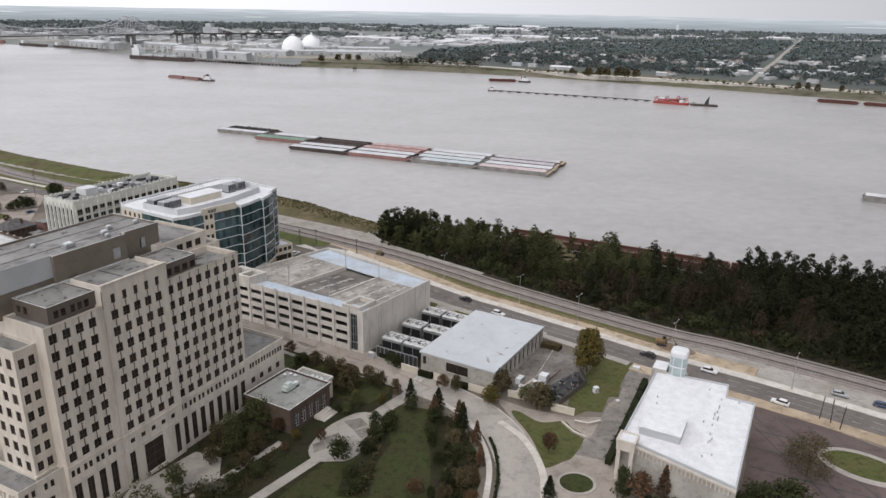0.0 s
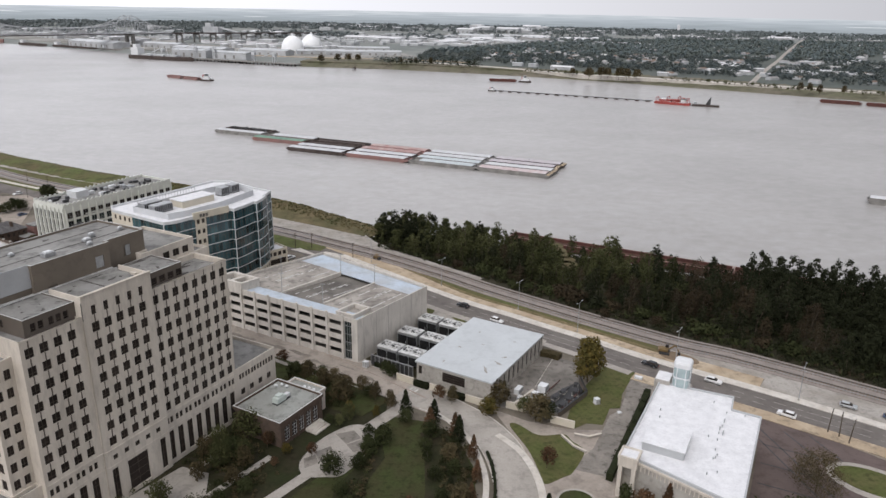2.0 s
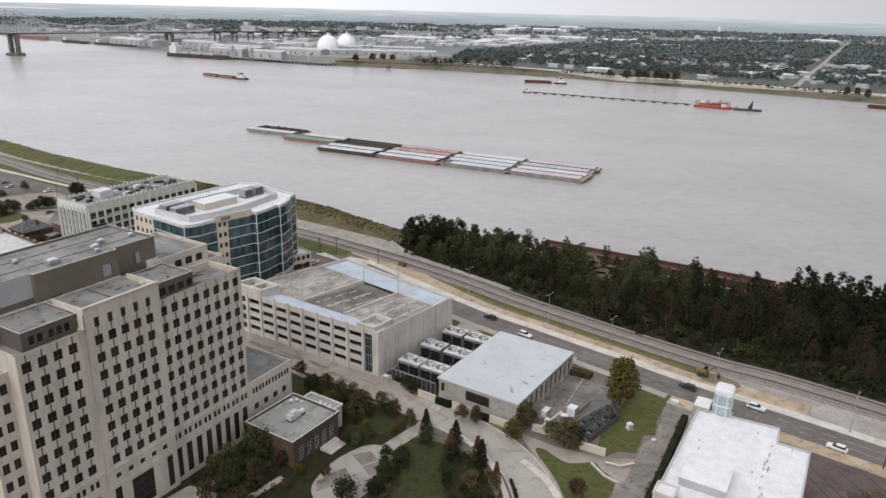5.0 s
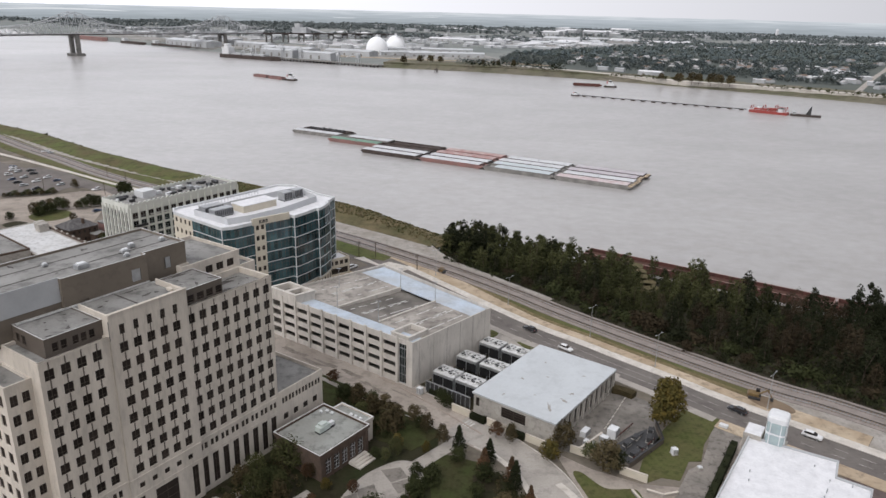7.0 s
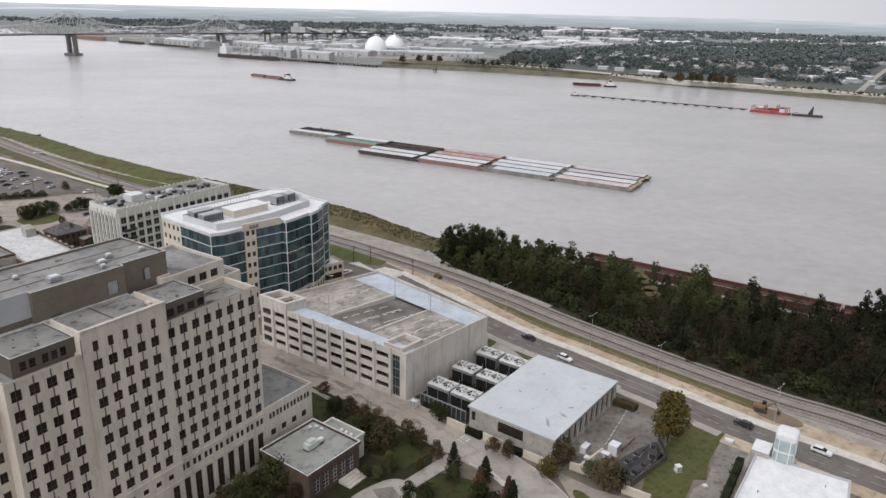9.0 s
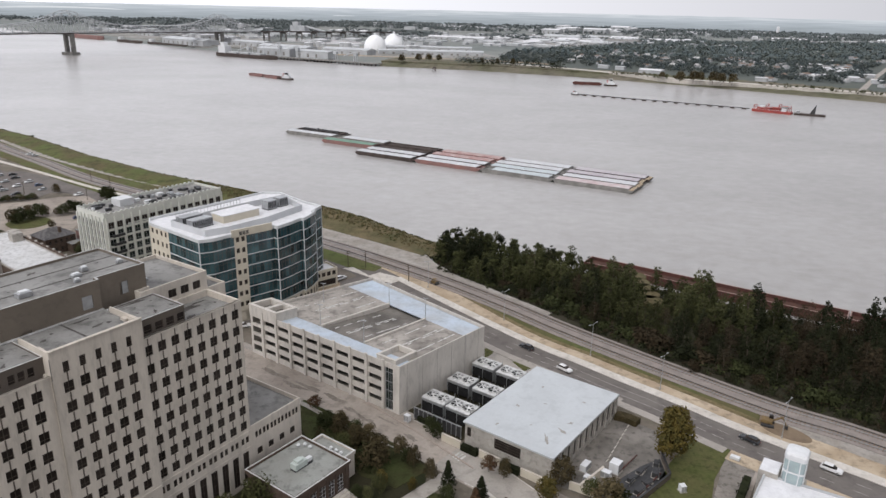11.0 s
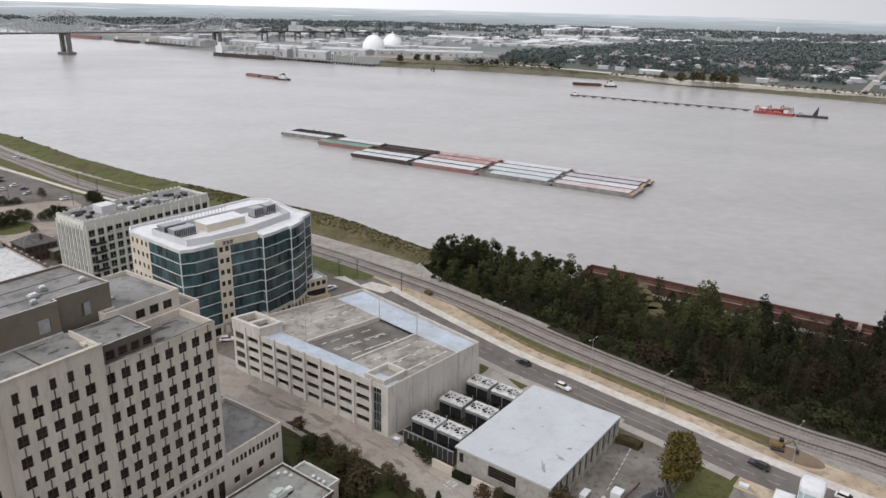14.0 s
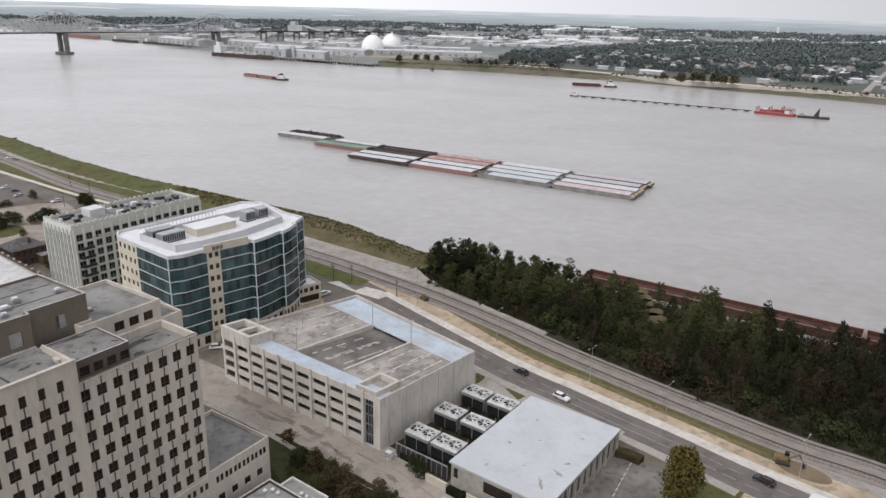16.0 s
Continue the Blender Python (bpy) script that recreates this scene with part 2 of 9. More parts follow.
WATER = bpy.data.materials.new("silty_river_water")
WATER.use_nodes = True
n_, l_ = WATER.node_tree.nodes, WATER.node_tree.links
b_ = n_["Principled BSDF"]
b_.inputs["Roughness"].default_value = 0.27
b_.inputs["IOR"].default_value = 1.33
g_ = n_.new("ShaderNodeNewGeometry")
w1, w2, w3, w4 = (n_.new("ShaderNodeTexNoise") for _ in range(4))
for w_, s_, d_ in ((w1, 0.11, 6), (w2, 0.45, 4), (w3, 0.0062, 6), (w4, 0.2, 6)):
    v_ = n_.new("ShaderNodeMapping")
    v_.inputs["Rotation"].default_value = (0, 0, 0.45)
    v_.inputs["Scale"].default_value = (0.7, 1.0, 1.0)
    l_.new(g_.outputs["Position"], v_.inputs[0])
    l_.new(v_.outputs[0], w_.inputs["Vector"])
    w_.inputs["Scale"].default_value, w_.inputs["Detail"].default_value, w_.inputs["Roughness"].default_value = s_, d_, 0.62
# noise mixes ripple light and dark into the base colour
r_ = n_.new("ShaderNodeMix")
r_.data_type = "RGBA"
r_.inputs[6].default_value, r_.inputs[7].default_value = (0.272, 0.260, 0.248, 1), (0.412, 0.400, 0.388, 1)
m_ = n_.new("ShaderNodeMath")
m_.operation = "MULTIPLY_ADD"
m_.inputs[1].default_value = 0.95
l_.new(w4.outputs["Fac"], m_.inputs[0])
k_ = n_.new("ShaderNodeMath")
k_.operation = "MULTIPLY_ADD"
k_.inputs[1].default_value, k_.inputs[2].default_value = 1.35, -0.66
l_.new(w3.outputs["Fac"], k_.inputs[0])
l_.new(k_.outputs[0], m_.inputs[2])
l_.new(m_.outputs[0], r_.inputs[0])
l_.new(r_.outputs[2], b_.inputs["Base Color"])
a_ = n_.new("ShaderNodeMath")
a_.operation = "MULTIPLY_ADD"
a_.inputs[1].default_value = 0.6
l_.new(w2.outputs["Fac"], a_.inputs[0])
l_.new(w1.outputs["Fac"], a_.inputs[2])
u_ = n_.new("ShaderNodeBump")
u_.inputs["Strength"].default_value, u_.inputs["Distance"].default_value = 0.55, 0.5
l_.new(a_.outputs[0], u_.inputs["Height"])
l_.new(u_.outputs[0], b_.inputs["Normal"])


# ---- helpers of this scene ----
def box(bm, x0, x1, y0, y1, z0, z1):
    v = [bm.verts.new(p) for p in ((x0, y0, z0), (x1, y0, z0), (x1, y1, z0), (x0, y1, z0), (x0, y0, z1), (x1, y0, z1), (x1, y1, z1), (x0, y1, z1))]
    for f in ((3, 2, 1, 0), (4, 5, 6, 7), (0, 1, 5, 4), (1, 2, 6, 5), (2, 3, 7, 6), (3, 0, 4, 7)):
        bm.faces.new([v[i] for i in f])


def prism(bm, pts, z0, z1):
    """An upright prism over a polygon, given counter-clockwise. z1 may be one height a corner."""
    tops = z1 if hasattr(z1, "__len__") else [z1] * len(pts)
    low, high = [bm.verts.new((x, y, z0)) for x, y in pts], [bm.verts.new((x, y, z)) for (x, y), z in zip(pts, tops)]
    bm.faces.new(high)
    bm.faces.new(low[::-1])
    for i in range(len(pts)):
        j = (i + 1) % len(pts)
        bm.faces.new((low[i], low[j], high[j], high[i]))


def tube(bm, a, b, r0, r1=None, sides=6):
    a, b = Vector(a), Vector(b)
    q = (b - a).to_track_quat("Z", "Y")
    r1 = r0 if r1 is None else r1
    rings = []
    for p, r in ((a, r0), (b, r1)):
        rings.append([bm.verts.new(p + q @ Vector((r * math.cos(k * math.tau / sides), r * math.sin(k * math.tau / sides), 0))) for k in range(sides)])
    for k in range(sides):
        j = (k + 1) % sides
        bm.faces.new((rings[0][k], rings[0][j], rings[1][j], rings[1][k]))
    bm.faces.new(rings[0][::-1])
    bm.faces.new(rings[1])


def mesh_of(bm, name, mats):
    me = bpy.data.meshes.new(name)
    bm.to_mesh(me)
    bm.free()
    for m in mats if isinstance(mats, (list, tuple)) else [mats]:
        me.materials.append(m)
    return me


def part(name, bm, mat, parent, label=""):
    ob = new(name, mesh_of(bm, name, mat) if isinstance(bm, bmesh.types.BMesh) else bm)
    ob.parent = parent
    return tagged(ob, label) if label else ob


def put(name, data, parent, m=None):
    """One more object on shared mesh data, under a thing or part."""
    ob = new(name, data)
    ob.parent = parent
    if m is not None:
        ob.matrix_basis = m
    return ob


def thing(name, label, category, m=None, group="", kind=""):
    ob = new(name)
    ob.empty_display_size = 0.5
    if m is not None:
        ob.matrix_basis = m
    return tagged(ob, label, category, group, kind)


def solid(name, bm, mat, label, category, m=None, group="", kind=""):
    ob = new(name, mesh_of(bm, name, mat))
    if m is not None:
        ob.matrix_basis = m
    return tagged(ob, label, category, group, kind)


def panel(bm, o, d, length, z0, z1, holes=(), depth=0.35, back=True):
    """A wall's face with real recesses. o: a corner (x, y); d: its direction in degrees; it looks to the right of d. holes: (u0, u1, z0, z1)."""
    c, s = math.cos(radians(d)), math.sin(radians(d))

    def at(u, z, k=0.0):
        return (o[0] + c * u - s * k, o[1] + s * u + c * k, z)

    us = sorted({0.0, length, *(h[0] for h in holes), *(h[1] for h in holes)})
    zs = sorted({z0, z1, *(h[2] for h in holes), *(h[3] for h in holes)})
    cut = set()
    for a, b, e, f in holes:
        for i, u in enumerate(us[:-1]):
            if a - 1e-6 <= u < b - 1e-6:
                for j, z in enumerate(zs[:-1]):
                    if e - 1e-6 <= z < f - 1e-6:
                        cut.add((i, j))
    grid = {}

    def vert(i, j):
        if (i, j) not in grid:
            grid[i, j] = bm.verts.new(at(us[i], zs[j]))
        return grid[i, j]

    # whole strips are joined where no hole breaks them, to keep faces few
    for j in range(len(zs) - 1):
        for i in range(len(us) - 1):
            if (i, j) not in cut:
                bm.faces.new((vert(i, j), vert(i + 1, j), vert(i + 1, j + 1), vert(i, j + 1)))
    for a, b, e, f in holes:
        p = [at(a, e), at(b, e), at(b, f), at(a, f)]
        q = [at(a, e, depth), at(b, e, depth), at(b, f, depth), at(a, f, depth)]
        pv, qv = [bm.verts.new(x) for x in p], [bm.verts.new(x) for x in q]
        for i in range(4):
            j = (i + 1) % 4
            bm.faces.new((pv[j], pv[i], qv[i], qv[j]))
        if back:
            bm.faces.new(qv)
    bmesh.ops.remove_doubles(bm, verts=bm.verts, dist=0.0005)


def on_wall(o, d, u, z, k=0.0):
    """The pose of something that hangs on such a wall: its x along the wall, its y into it."""
    c, s = math.cos(radians(d)), math.sin(radians(d))
    return pose(o[0] + c * u - s * k, o[1] + s * u + c * k, z, 0, 0, d)


WINDOW_DATA = {}


def window_on(parent, o, d, u, z, w, h, k=0.2, style="pair", glass=None, frame_mat=None):
    """A window centred at u, z of a wall: a frame with its pane as a part."""
    glass, frame_mat = glass or GLASS, frame_mat or FRAME
    key = (round(w, 2), round(h, 2), style, glass.name, frame_mat.name)
    if key not in WINDOW_DATA:
        # one frame, pierced by its lights
        bm = bmesh.new()
        t = 0.07
        us = [0.0, w / 2, w] if style in ("pair", "cross", "tall") else [0.0, w]
        zs = {"cross": [0, 0.32 * h, h], "bar": [0, 0.32 * h, h], "tall": [0, h / 4, h / 2, h * 3 / 4, h], "slats": [h * k / 6 for k in range(7)]}.get(style, [0, h])
        lights = []
        for i in range(len(us) - 1):
            for j in range(len(zs) - 1):
                lights.append((us[i] + (t if i == 0 else t / 2), us[i + 1] - (t if i == len(us) - 2 else t / 2), zs[j] - h / 2 + (t if j == 0 else t / 2), zs[j + 1] - h / 2 - (t if j == len(zs) - 2 else t / 2)))
        panel(bm, (-w / 2, -0.06), 0, w, -h / 2, h / 2, lights, depth=0.1, back=False)
        fr = mesh_of(bm, "window", frame_mat)
        bm = bmesh.new()
        box(bm, -w / 2 + t, w / 2 - t, 0.0, 0.02, -h / 2 + t, h / 2 - t)
        WINDOW_DATA[key] = (fr, mesh_of(bm, "pane", glass))
    fr, pane = WINDOW_DATA[key]
    ob = put("window", fr, parent, on_wall(o, d, u, z, k))
    put("pane", pane, ob)
    return ob


def flat_roof(parent, pts, z, mat, wall_mat, rim=0.28, up=0.7, name="roof", coping=None, lip_wide=0.13):
    """A sunk roof sheet inside a parapet over a polygon, counter-clockwise."""
    bm = bmesh.new()
    n = len(pts)
    inner, outer = inset(pts, rim), inset(pts, -0.025)
    lo = [bm.verts.new((x, y, z)) for x, y in inner]
    bm.faces.new(lo)
    part(name, bm, mat, parent)
    bm = bmesh.new()
    for i in range(n):
        j = (i + 1) % n
        prism(bm, [outer[i], outer[j], inner[j], inner[i]], z - 0.3, z + up)
    part("parapet", bm, wall_mat, parent)
    if coping:
        bm = bmesh.new()
        lip = inset(pts, lip_wide)
        for i in range(n):
            j = (i + 1) % n
            prism(bm, [outer[i], outer[j], lip[j], lip[i]], z + up, z + up + 0.07)
        part("coping", bm, coping, parent, "thin pale metal coping")


ROOFSTAIN = material("brown_roof_stain", (0.27, 0.25, 0.225), 0.8, 0.15, 0.8, 4, 0.02, tone=(0.36, 0.35, 0.33))


def blotch(parent, x, y, rx, ry, turn, z, seed, mat=None, name="tar_patch"):
    """A ragged stain that lies on a flat roof or deck."""
    bm = bmesh.new()
    c, sn = math.cos(radians(turn)), math.sin(radians(turn))
    ring = []
    for k in range(28):
        a = k * math.tau / 28
        r = 1 + 0.9 * noise.noise((math.cos(a) * 1.3, math.sin(a) * 1.3, seed * 1.7)) + 0.35 * noise.noise((math.cos(a) * 4, math.sin(a) * 4, seed))
        u, v = rx * r * math.cos(a), ry * r * math.sin(a)
        ring.append(bm.verts.new((x + c * u - sn * v, y + sn * u + c * v, z)))
    bm.faces.new(ring)
    return part(name, bm, mat or TAR, parent, "dark ragged tar stain")


def inset(pts, r):
    out = []
    n = len(pts)
    for i in range(n):
        a, b, c = Vector(pts[i - 1]), Vector(pts[i]), Vector(pts[(i + 1) % n])
        e, f = (b - a).normalized(), (c - b).normalized()
        na, nb = Vector((-e.y, e.x)), Vector((-f.y, f.x))
        k = (na + nb) / max(0.3, 1 + na.dot(nb))
        out.append(tuple(b + k * r))
    return out


def strip(line, left, right):
    """The outline, counter-clockwise, of a band along a line, from left to right metres off it (right is positive)."""
    out_l, out_r = [], []
    for i, p in enumerate(line):
        a, b = Vector(line[max(0, i - 1)]), Vector(line[min(len(line) - 1, i + 1)])
        e = (b - a).normalized()
        side = Vector((e.y, -e.x))
        out_l.append(tuple(Vector(p) + side * left))
        out_r.append(tuple(Vector(p) + side * right))
    return out_l, out_r


def band(name, line, left, right, z0, z1, mat, label, category, smooth=6):
    """A flat slab that follows a line."""
    line = curve_through(line, smooth)
    a, b = strip(line, left, right)
    bm = bmesh.new()
    tops = [[bm.verts.new((x, y, z1)) for x, y in side] for side in (a, b)]
    lows = [[bm.verts.new((x, y, z0)) for x, y in side] for side in (a, b)]
    for i in range(len(line) - 1):
        bm.faces.new((tops[0][i], tops[1][i], tops[1][i + 1], tops[0][i + 1]))
        bm.faces.new((tops[1][i], lows[1][i], lows[1][i + 1], tops[1][i + 1]))
        bm.faces.new((lows[0][i], tops[0][i], tops[0][i + 1], lows[0][i + 1]))
    bmesh.ops.recalc_face_normals(bm, faces=bm.faces)
    return solid(name, bm, mat, label, category, kind="structure")


def curve_through(pts, steps):
    """A smooth line through points."""
    out = []
    p = [Vector(q) for q in pts]
    for i in range(len(p) - 1):
        a, b, c, d = p[max(0, i - 1)], p[i], p[i + 1], p[min(len(p) - 1, i + 2)]
        for k in range(steps):
            t = k / steps
            out.append(tuple(0.5 * (2 * b + (c - a) * t + (2 * a - 5 * b + 4 * c - d) * t * t + (3 * b - a - 3 * c + d) * t ** 3)))
    return out + [tuple(p[-1])]


def smooth_loop(pts, steps=5):
    """A closed smooth outline through points."""
    line = curve_through(pts[-2:] + pts + pts[:2], steps)
    return line[2 * steps:-steps - 1][:len(pts) * steps]


def slab(name, pts, z0, z1, mat, label, category, kind="structure"):
    bm = bmesh.new()
    prism(bm, pts, z0, z1)
    return solid(name, bm, mat, label, category, kind=kind)


# ---- ground and river ----
WATER_Z = -7.0
NEAR_SHORE = [(-4800, 3900), (-2200, 1750), (-1200, 1030), (-700, 740), (-462, 607), (-379, 563), (-293, 505), (-219, 463), (-106, 410), (-91, 403), (-56, 381), (-38, 371.5), (45, 337), (130, 295), (300, 212), (700, 10), (1500, -400), (4800, -2000)]
FAR_SHORE = [(-4800, 4700), (-2600, 3080), (-1600, 2330), (-1224, 2040), (-1005, 1898), (-456, 1520), (-277, 1428), (-98, 1398), (-33, 1372), (80, 1332), (236, 1250), (345, 1180), (425, 1128), (535, 1045), (900, 770), (1600, 300), (3000, -500), (4800, -1500)]


def shore_distance(x, y, line):
    """Metres from a shoreline, positive on the side of larger y."""
    p = np.stack([x, y], -1)
    best, sign = np.full(x.shape, 1e9), np.ones(x.shape)
    for (ax, ay), (bx, by) in zip(line, line[1:]):
        e = np.array([bx - ax, by - ay], float)
        t = np.clip(((p - (ax, ay)) @ e) / (e @ e), 0, 1)
        off = p - np.array([ax, ay]) - t[..., None] * e
        d = np.hypot(off[..., 0], off[..., 1])
        side = e[0] * (p[..., 1] - ay) - e[1] * (p[..., 0] - ax)
        near = d < best
        best, sign = np.where(near, d, best), np.where(near, np.sign(side), sign)
    return best * sign


def land_height(x, y):
    near, far = -shore_distance(x, y, NEAR_SHORE), shore_distance(x, y, FAR_SHORE)
    levee = np.interp(near, [-60, 0, 9, 13, 17, 30], [-14, -7, 1.2, 2.6, 2.2, 0])
    batture = np.interp(near, [-60, 0, 10, 30, 48, 56], [-14, -7, -3.4, -2.2, -0.5, 0])
    w = np.clip((x + 75) / 45, 0, 1)
    over = np.interp(far, [-60, 0, 30, 60], [-14, -7, -1, 1])
    return np.where(far > -200, over, levee * (1 - w) + batture * w), near, far


gx = np.unique(np.r_[np.linspace(-4800, -1500, 14), np.arange(-1500, -520, 35), np.arange(-520, 360, 5.5), np.arange(360, 1500, 35), np.linspace(1500, 4800, 14)])
gy = np.unique(np.r_[np.linspace(-4800, -200, 14), np.arange(-200, 660, 5.5), np.arange(660, 1000, 40), np.arange(1000, 2300, 22), np.linspace(2300, 4800, 18)])
GX, GY = np.meshgrid(gx, gy)
GZ, NEAR, FAR = land_height(GX, GY)
gv = np.stack([GX, GY, GZ], -1).reshape(-1, 3)
cols = len(gx)
ij = (np.arange(len(gy) - 1)[:, None] * cols + np.arange(cols - 1)).ravel()
gf = np.stack([ij, ij + 1, ij + cols + 1, ij + cols], -1)
me = bpy.data.meshes.new("ground")
me.from_pydata(gv.tolist(), [], gf.tolist())
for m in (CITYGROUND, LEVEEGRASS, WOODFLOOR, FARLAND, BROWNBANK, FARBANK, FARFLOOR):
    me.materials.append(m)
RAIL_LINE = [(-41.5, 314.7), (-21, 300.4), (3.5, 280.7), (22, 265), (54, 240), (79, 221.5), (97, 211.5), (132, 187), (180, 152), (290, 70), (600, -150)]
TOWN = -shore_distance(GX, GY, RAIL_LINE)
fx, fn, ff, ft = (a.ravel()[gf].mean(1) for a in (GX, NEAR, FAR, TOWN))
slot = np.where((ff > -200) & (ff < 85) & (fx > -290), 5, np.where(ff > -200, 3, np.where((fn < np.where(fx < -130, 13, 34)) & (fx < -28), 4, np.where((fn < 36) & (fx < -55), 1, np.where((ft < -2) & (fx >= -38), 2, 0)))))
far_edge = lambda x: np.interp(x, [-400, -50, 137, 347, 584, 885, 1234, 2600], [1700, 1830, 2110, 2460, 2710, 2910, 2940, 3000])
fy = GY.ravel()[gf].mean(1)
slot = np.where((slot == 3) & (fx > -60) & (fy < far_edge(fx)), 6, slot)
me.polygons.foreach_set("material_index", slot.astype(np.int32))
me.polygons.foreach_set("use_smooth", np.ones(len(gf), bool))
tagged(new("ground", me), "city ground, grassy levee and wooded river bank out to the horizon", "ground", kind="structure")

bm = bmesh.new()
for a in range(-4, 4):
    for b in range(-2, 4):
        v = [bm.verts.new((x * 1200.0, y * 1200.0, WATER_Z)) for x, y in ((a, b), (a + 1, b), (a + 1, b + 1), (a, b + 1))]
        bm.faces.new(v)
bmesh.ops.remove_doubles(bm, verts=bm.verts, dist=0.01)
solid("water", bm, WATER, "wide silty grey-brown river with small ripples", "river", kind="structure")

# a glowing backdrop far behind all else, its hazy wooded horizon painted by height
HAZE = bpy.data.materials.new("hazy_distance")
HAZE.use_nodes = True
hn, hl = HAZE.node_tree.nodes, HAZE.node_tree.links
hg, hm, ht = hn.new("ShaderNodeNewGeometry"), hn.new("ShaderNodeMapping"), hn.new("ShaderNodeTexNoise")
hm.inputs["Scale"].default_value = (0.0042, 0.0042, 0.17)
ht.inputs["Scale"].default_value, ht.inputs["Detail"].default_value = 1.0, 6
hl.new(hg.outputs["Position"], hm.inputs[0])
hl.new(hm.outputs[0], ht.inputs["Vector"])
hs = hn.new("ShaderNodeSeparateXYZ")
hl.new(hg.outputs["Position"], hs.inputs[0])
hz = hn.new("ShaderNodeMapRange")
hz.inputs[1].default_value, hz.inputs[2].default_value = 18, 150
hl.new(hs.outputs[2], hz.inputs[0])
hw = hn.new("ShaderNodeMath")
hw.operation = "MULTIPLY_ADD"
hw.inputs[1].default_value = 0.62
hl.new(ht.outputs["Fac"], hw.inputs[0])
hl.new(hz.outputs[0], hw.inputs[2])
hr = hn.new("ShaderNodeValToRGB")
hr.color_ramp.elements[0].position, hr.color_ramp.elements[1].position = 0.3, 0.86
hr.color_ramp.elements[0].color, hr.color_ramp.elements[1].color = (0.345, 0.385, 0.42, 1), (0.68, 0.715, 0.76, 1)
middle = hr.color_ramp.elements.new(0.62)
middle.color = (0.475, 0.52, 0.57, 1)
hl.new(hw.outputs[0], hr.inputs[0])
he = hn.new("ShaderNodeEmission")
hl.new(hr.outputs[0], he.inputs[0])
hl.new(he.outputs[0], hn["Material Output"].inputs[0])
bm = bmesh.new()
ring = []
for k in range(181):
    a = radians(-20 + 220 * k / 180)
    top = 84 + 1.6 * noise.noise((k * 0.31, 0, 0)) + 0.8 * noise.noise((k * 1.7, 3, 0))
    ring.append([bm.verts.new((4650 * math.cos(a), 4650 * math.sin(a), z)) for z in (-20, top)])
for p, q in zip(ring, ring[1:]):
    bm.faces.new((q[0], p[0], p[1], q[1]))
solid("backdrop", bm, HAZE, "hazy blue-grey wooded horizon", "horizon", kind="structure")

# glowing strips stand on the hazy backdrop for a pale river bend and clearings
FARPALE = bpy.data.materials.new("glowing_pale_haze")
FARPALE.use_nodes = True
pe = FARPALE.node_tree.nodes.new("ShaderNodeEmission")
pe.inputs[0].default_value = (0.70, 0.73, 0.76, 1)
FARPALE.node_tree.links.new(pe.outputs[0], FARPALE.node_tree.nodes["Material Output"].inputs[0])
for a0, a1, z0, z1, bow in ((119.5, 128.0, 47, 55, 9), (128.0, 133, 40, 52, -6), (58.6, 62.0, 44, 47, 1), (97.2, 99.6, 52, 54, 1), (103.5, 105.2, 38, 41, 0)):
    bm = bmesh.new()
    rows = []
    for k in range(13):
        a, f = radians(a0 + (a1 - a0) * k / 12), math.sin(math.pi * k / 12)
        mid, half = (z0 + z1) / 2 + bow * f, 0.3 + (z1 - z0) / 2 * f ** 0.5
        rows.append([bm.verts.new((4635 * math.cos(a), 4635 * math.sin(a), z)) for z in (mid - half, mid + half)])
    for p, q in zip(rows, rows[1:]):
        bm.faces.new((q[0], p[0], p[1], q[1]))
    solid("far_pale_strip", bm, FARPALE, "glowing pale strip on the backdrop for far water and clearings", "water", kind="structure")

# ---- roads, rails and paving ----
KERB = [(-330, 540), (-210, 430), (-100, 352), (-45, 303), (4, 257), (25, 241), (36.5, 232), (50, 222), (67, 208.5), (93.5, 190.6), (110, 179), (122, 170), (180, 126), (280, 50)]
ROAD_AT = KERB[2:]
band("road", ROAD_AT, 0, 9.8, -0.4, 0.04, ASPHALT, "grey asphalt river road with worn lane lines", "road")
band("pavement", ROAD_AT[1:], -3.3, -0.05, -0.4, 0.2, NEWSLAB, "new pale concrete pavement beside the river road", "pavement")
band("pavement", [(66, 209), (93.5, 190.6), (110, 179), (122, 170), (180, 126), (280, 50)], 9.85, 14.6, -0.4, 0.19, SAND, "tan paved strip along the river road", "pavement")
band("gravel_strip", ROAD_AT[7:], -10.2, -3.35, -0.4, 0.064, GRAVEL, "pale gravel strip beside the river road", "gravel")
band("ground_strip", ROAD_AT[:8], -10.2, -3.35, -0.4, 0.06, SAND, "tan sandy works strip beside the road", "ground")
band("grass_strip", [(-62, 318), (-30, 293), (4, 257), (25, 241), (36.5, 232), (50, 222), (67, 208.5)], -14.0, -9.4, -0.4, 0.10, LEVEEGRASS, "thin grass verge beside the rails", "grass")
band("weed_strip", [(-50, 308), (-30, 293), (4, 257), (25, 241), (36.5, 232), (50, 222), (67, 208.5), (76, 202.5)], -9.5, -7.4, -0.4, 0.085, DRYGRASS, "strip of dry brown weeds on the sand", "weeds")
band("gravel_strip", [(67, 208.5), (93.5, 190.6), (110, 179), (122, 170), (180, 126), (280, 50)], -15.0, -9.6, -0.4, 0.08, GRAVEL, "pale gravel strip between the road and the rails", "gravel")
band("pavement", [(-45, 303), (4, 257), (25, 241), (36.5, 232), (50, 222), (66, 209)], 9.85, 12.6, -0.4, 0.18, WALKWAY, "pale pavement along the town side of the river road", "pavement")
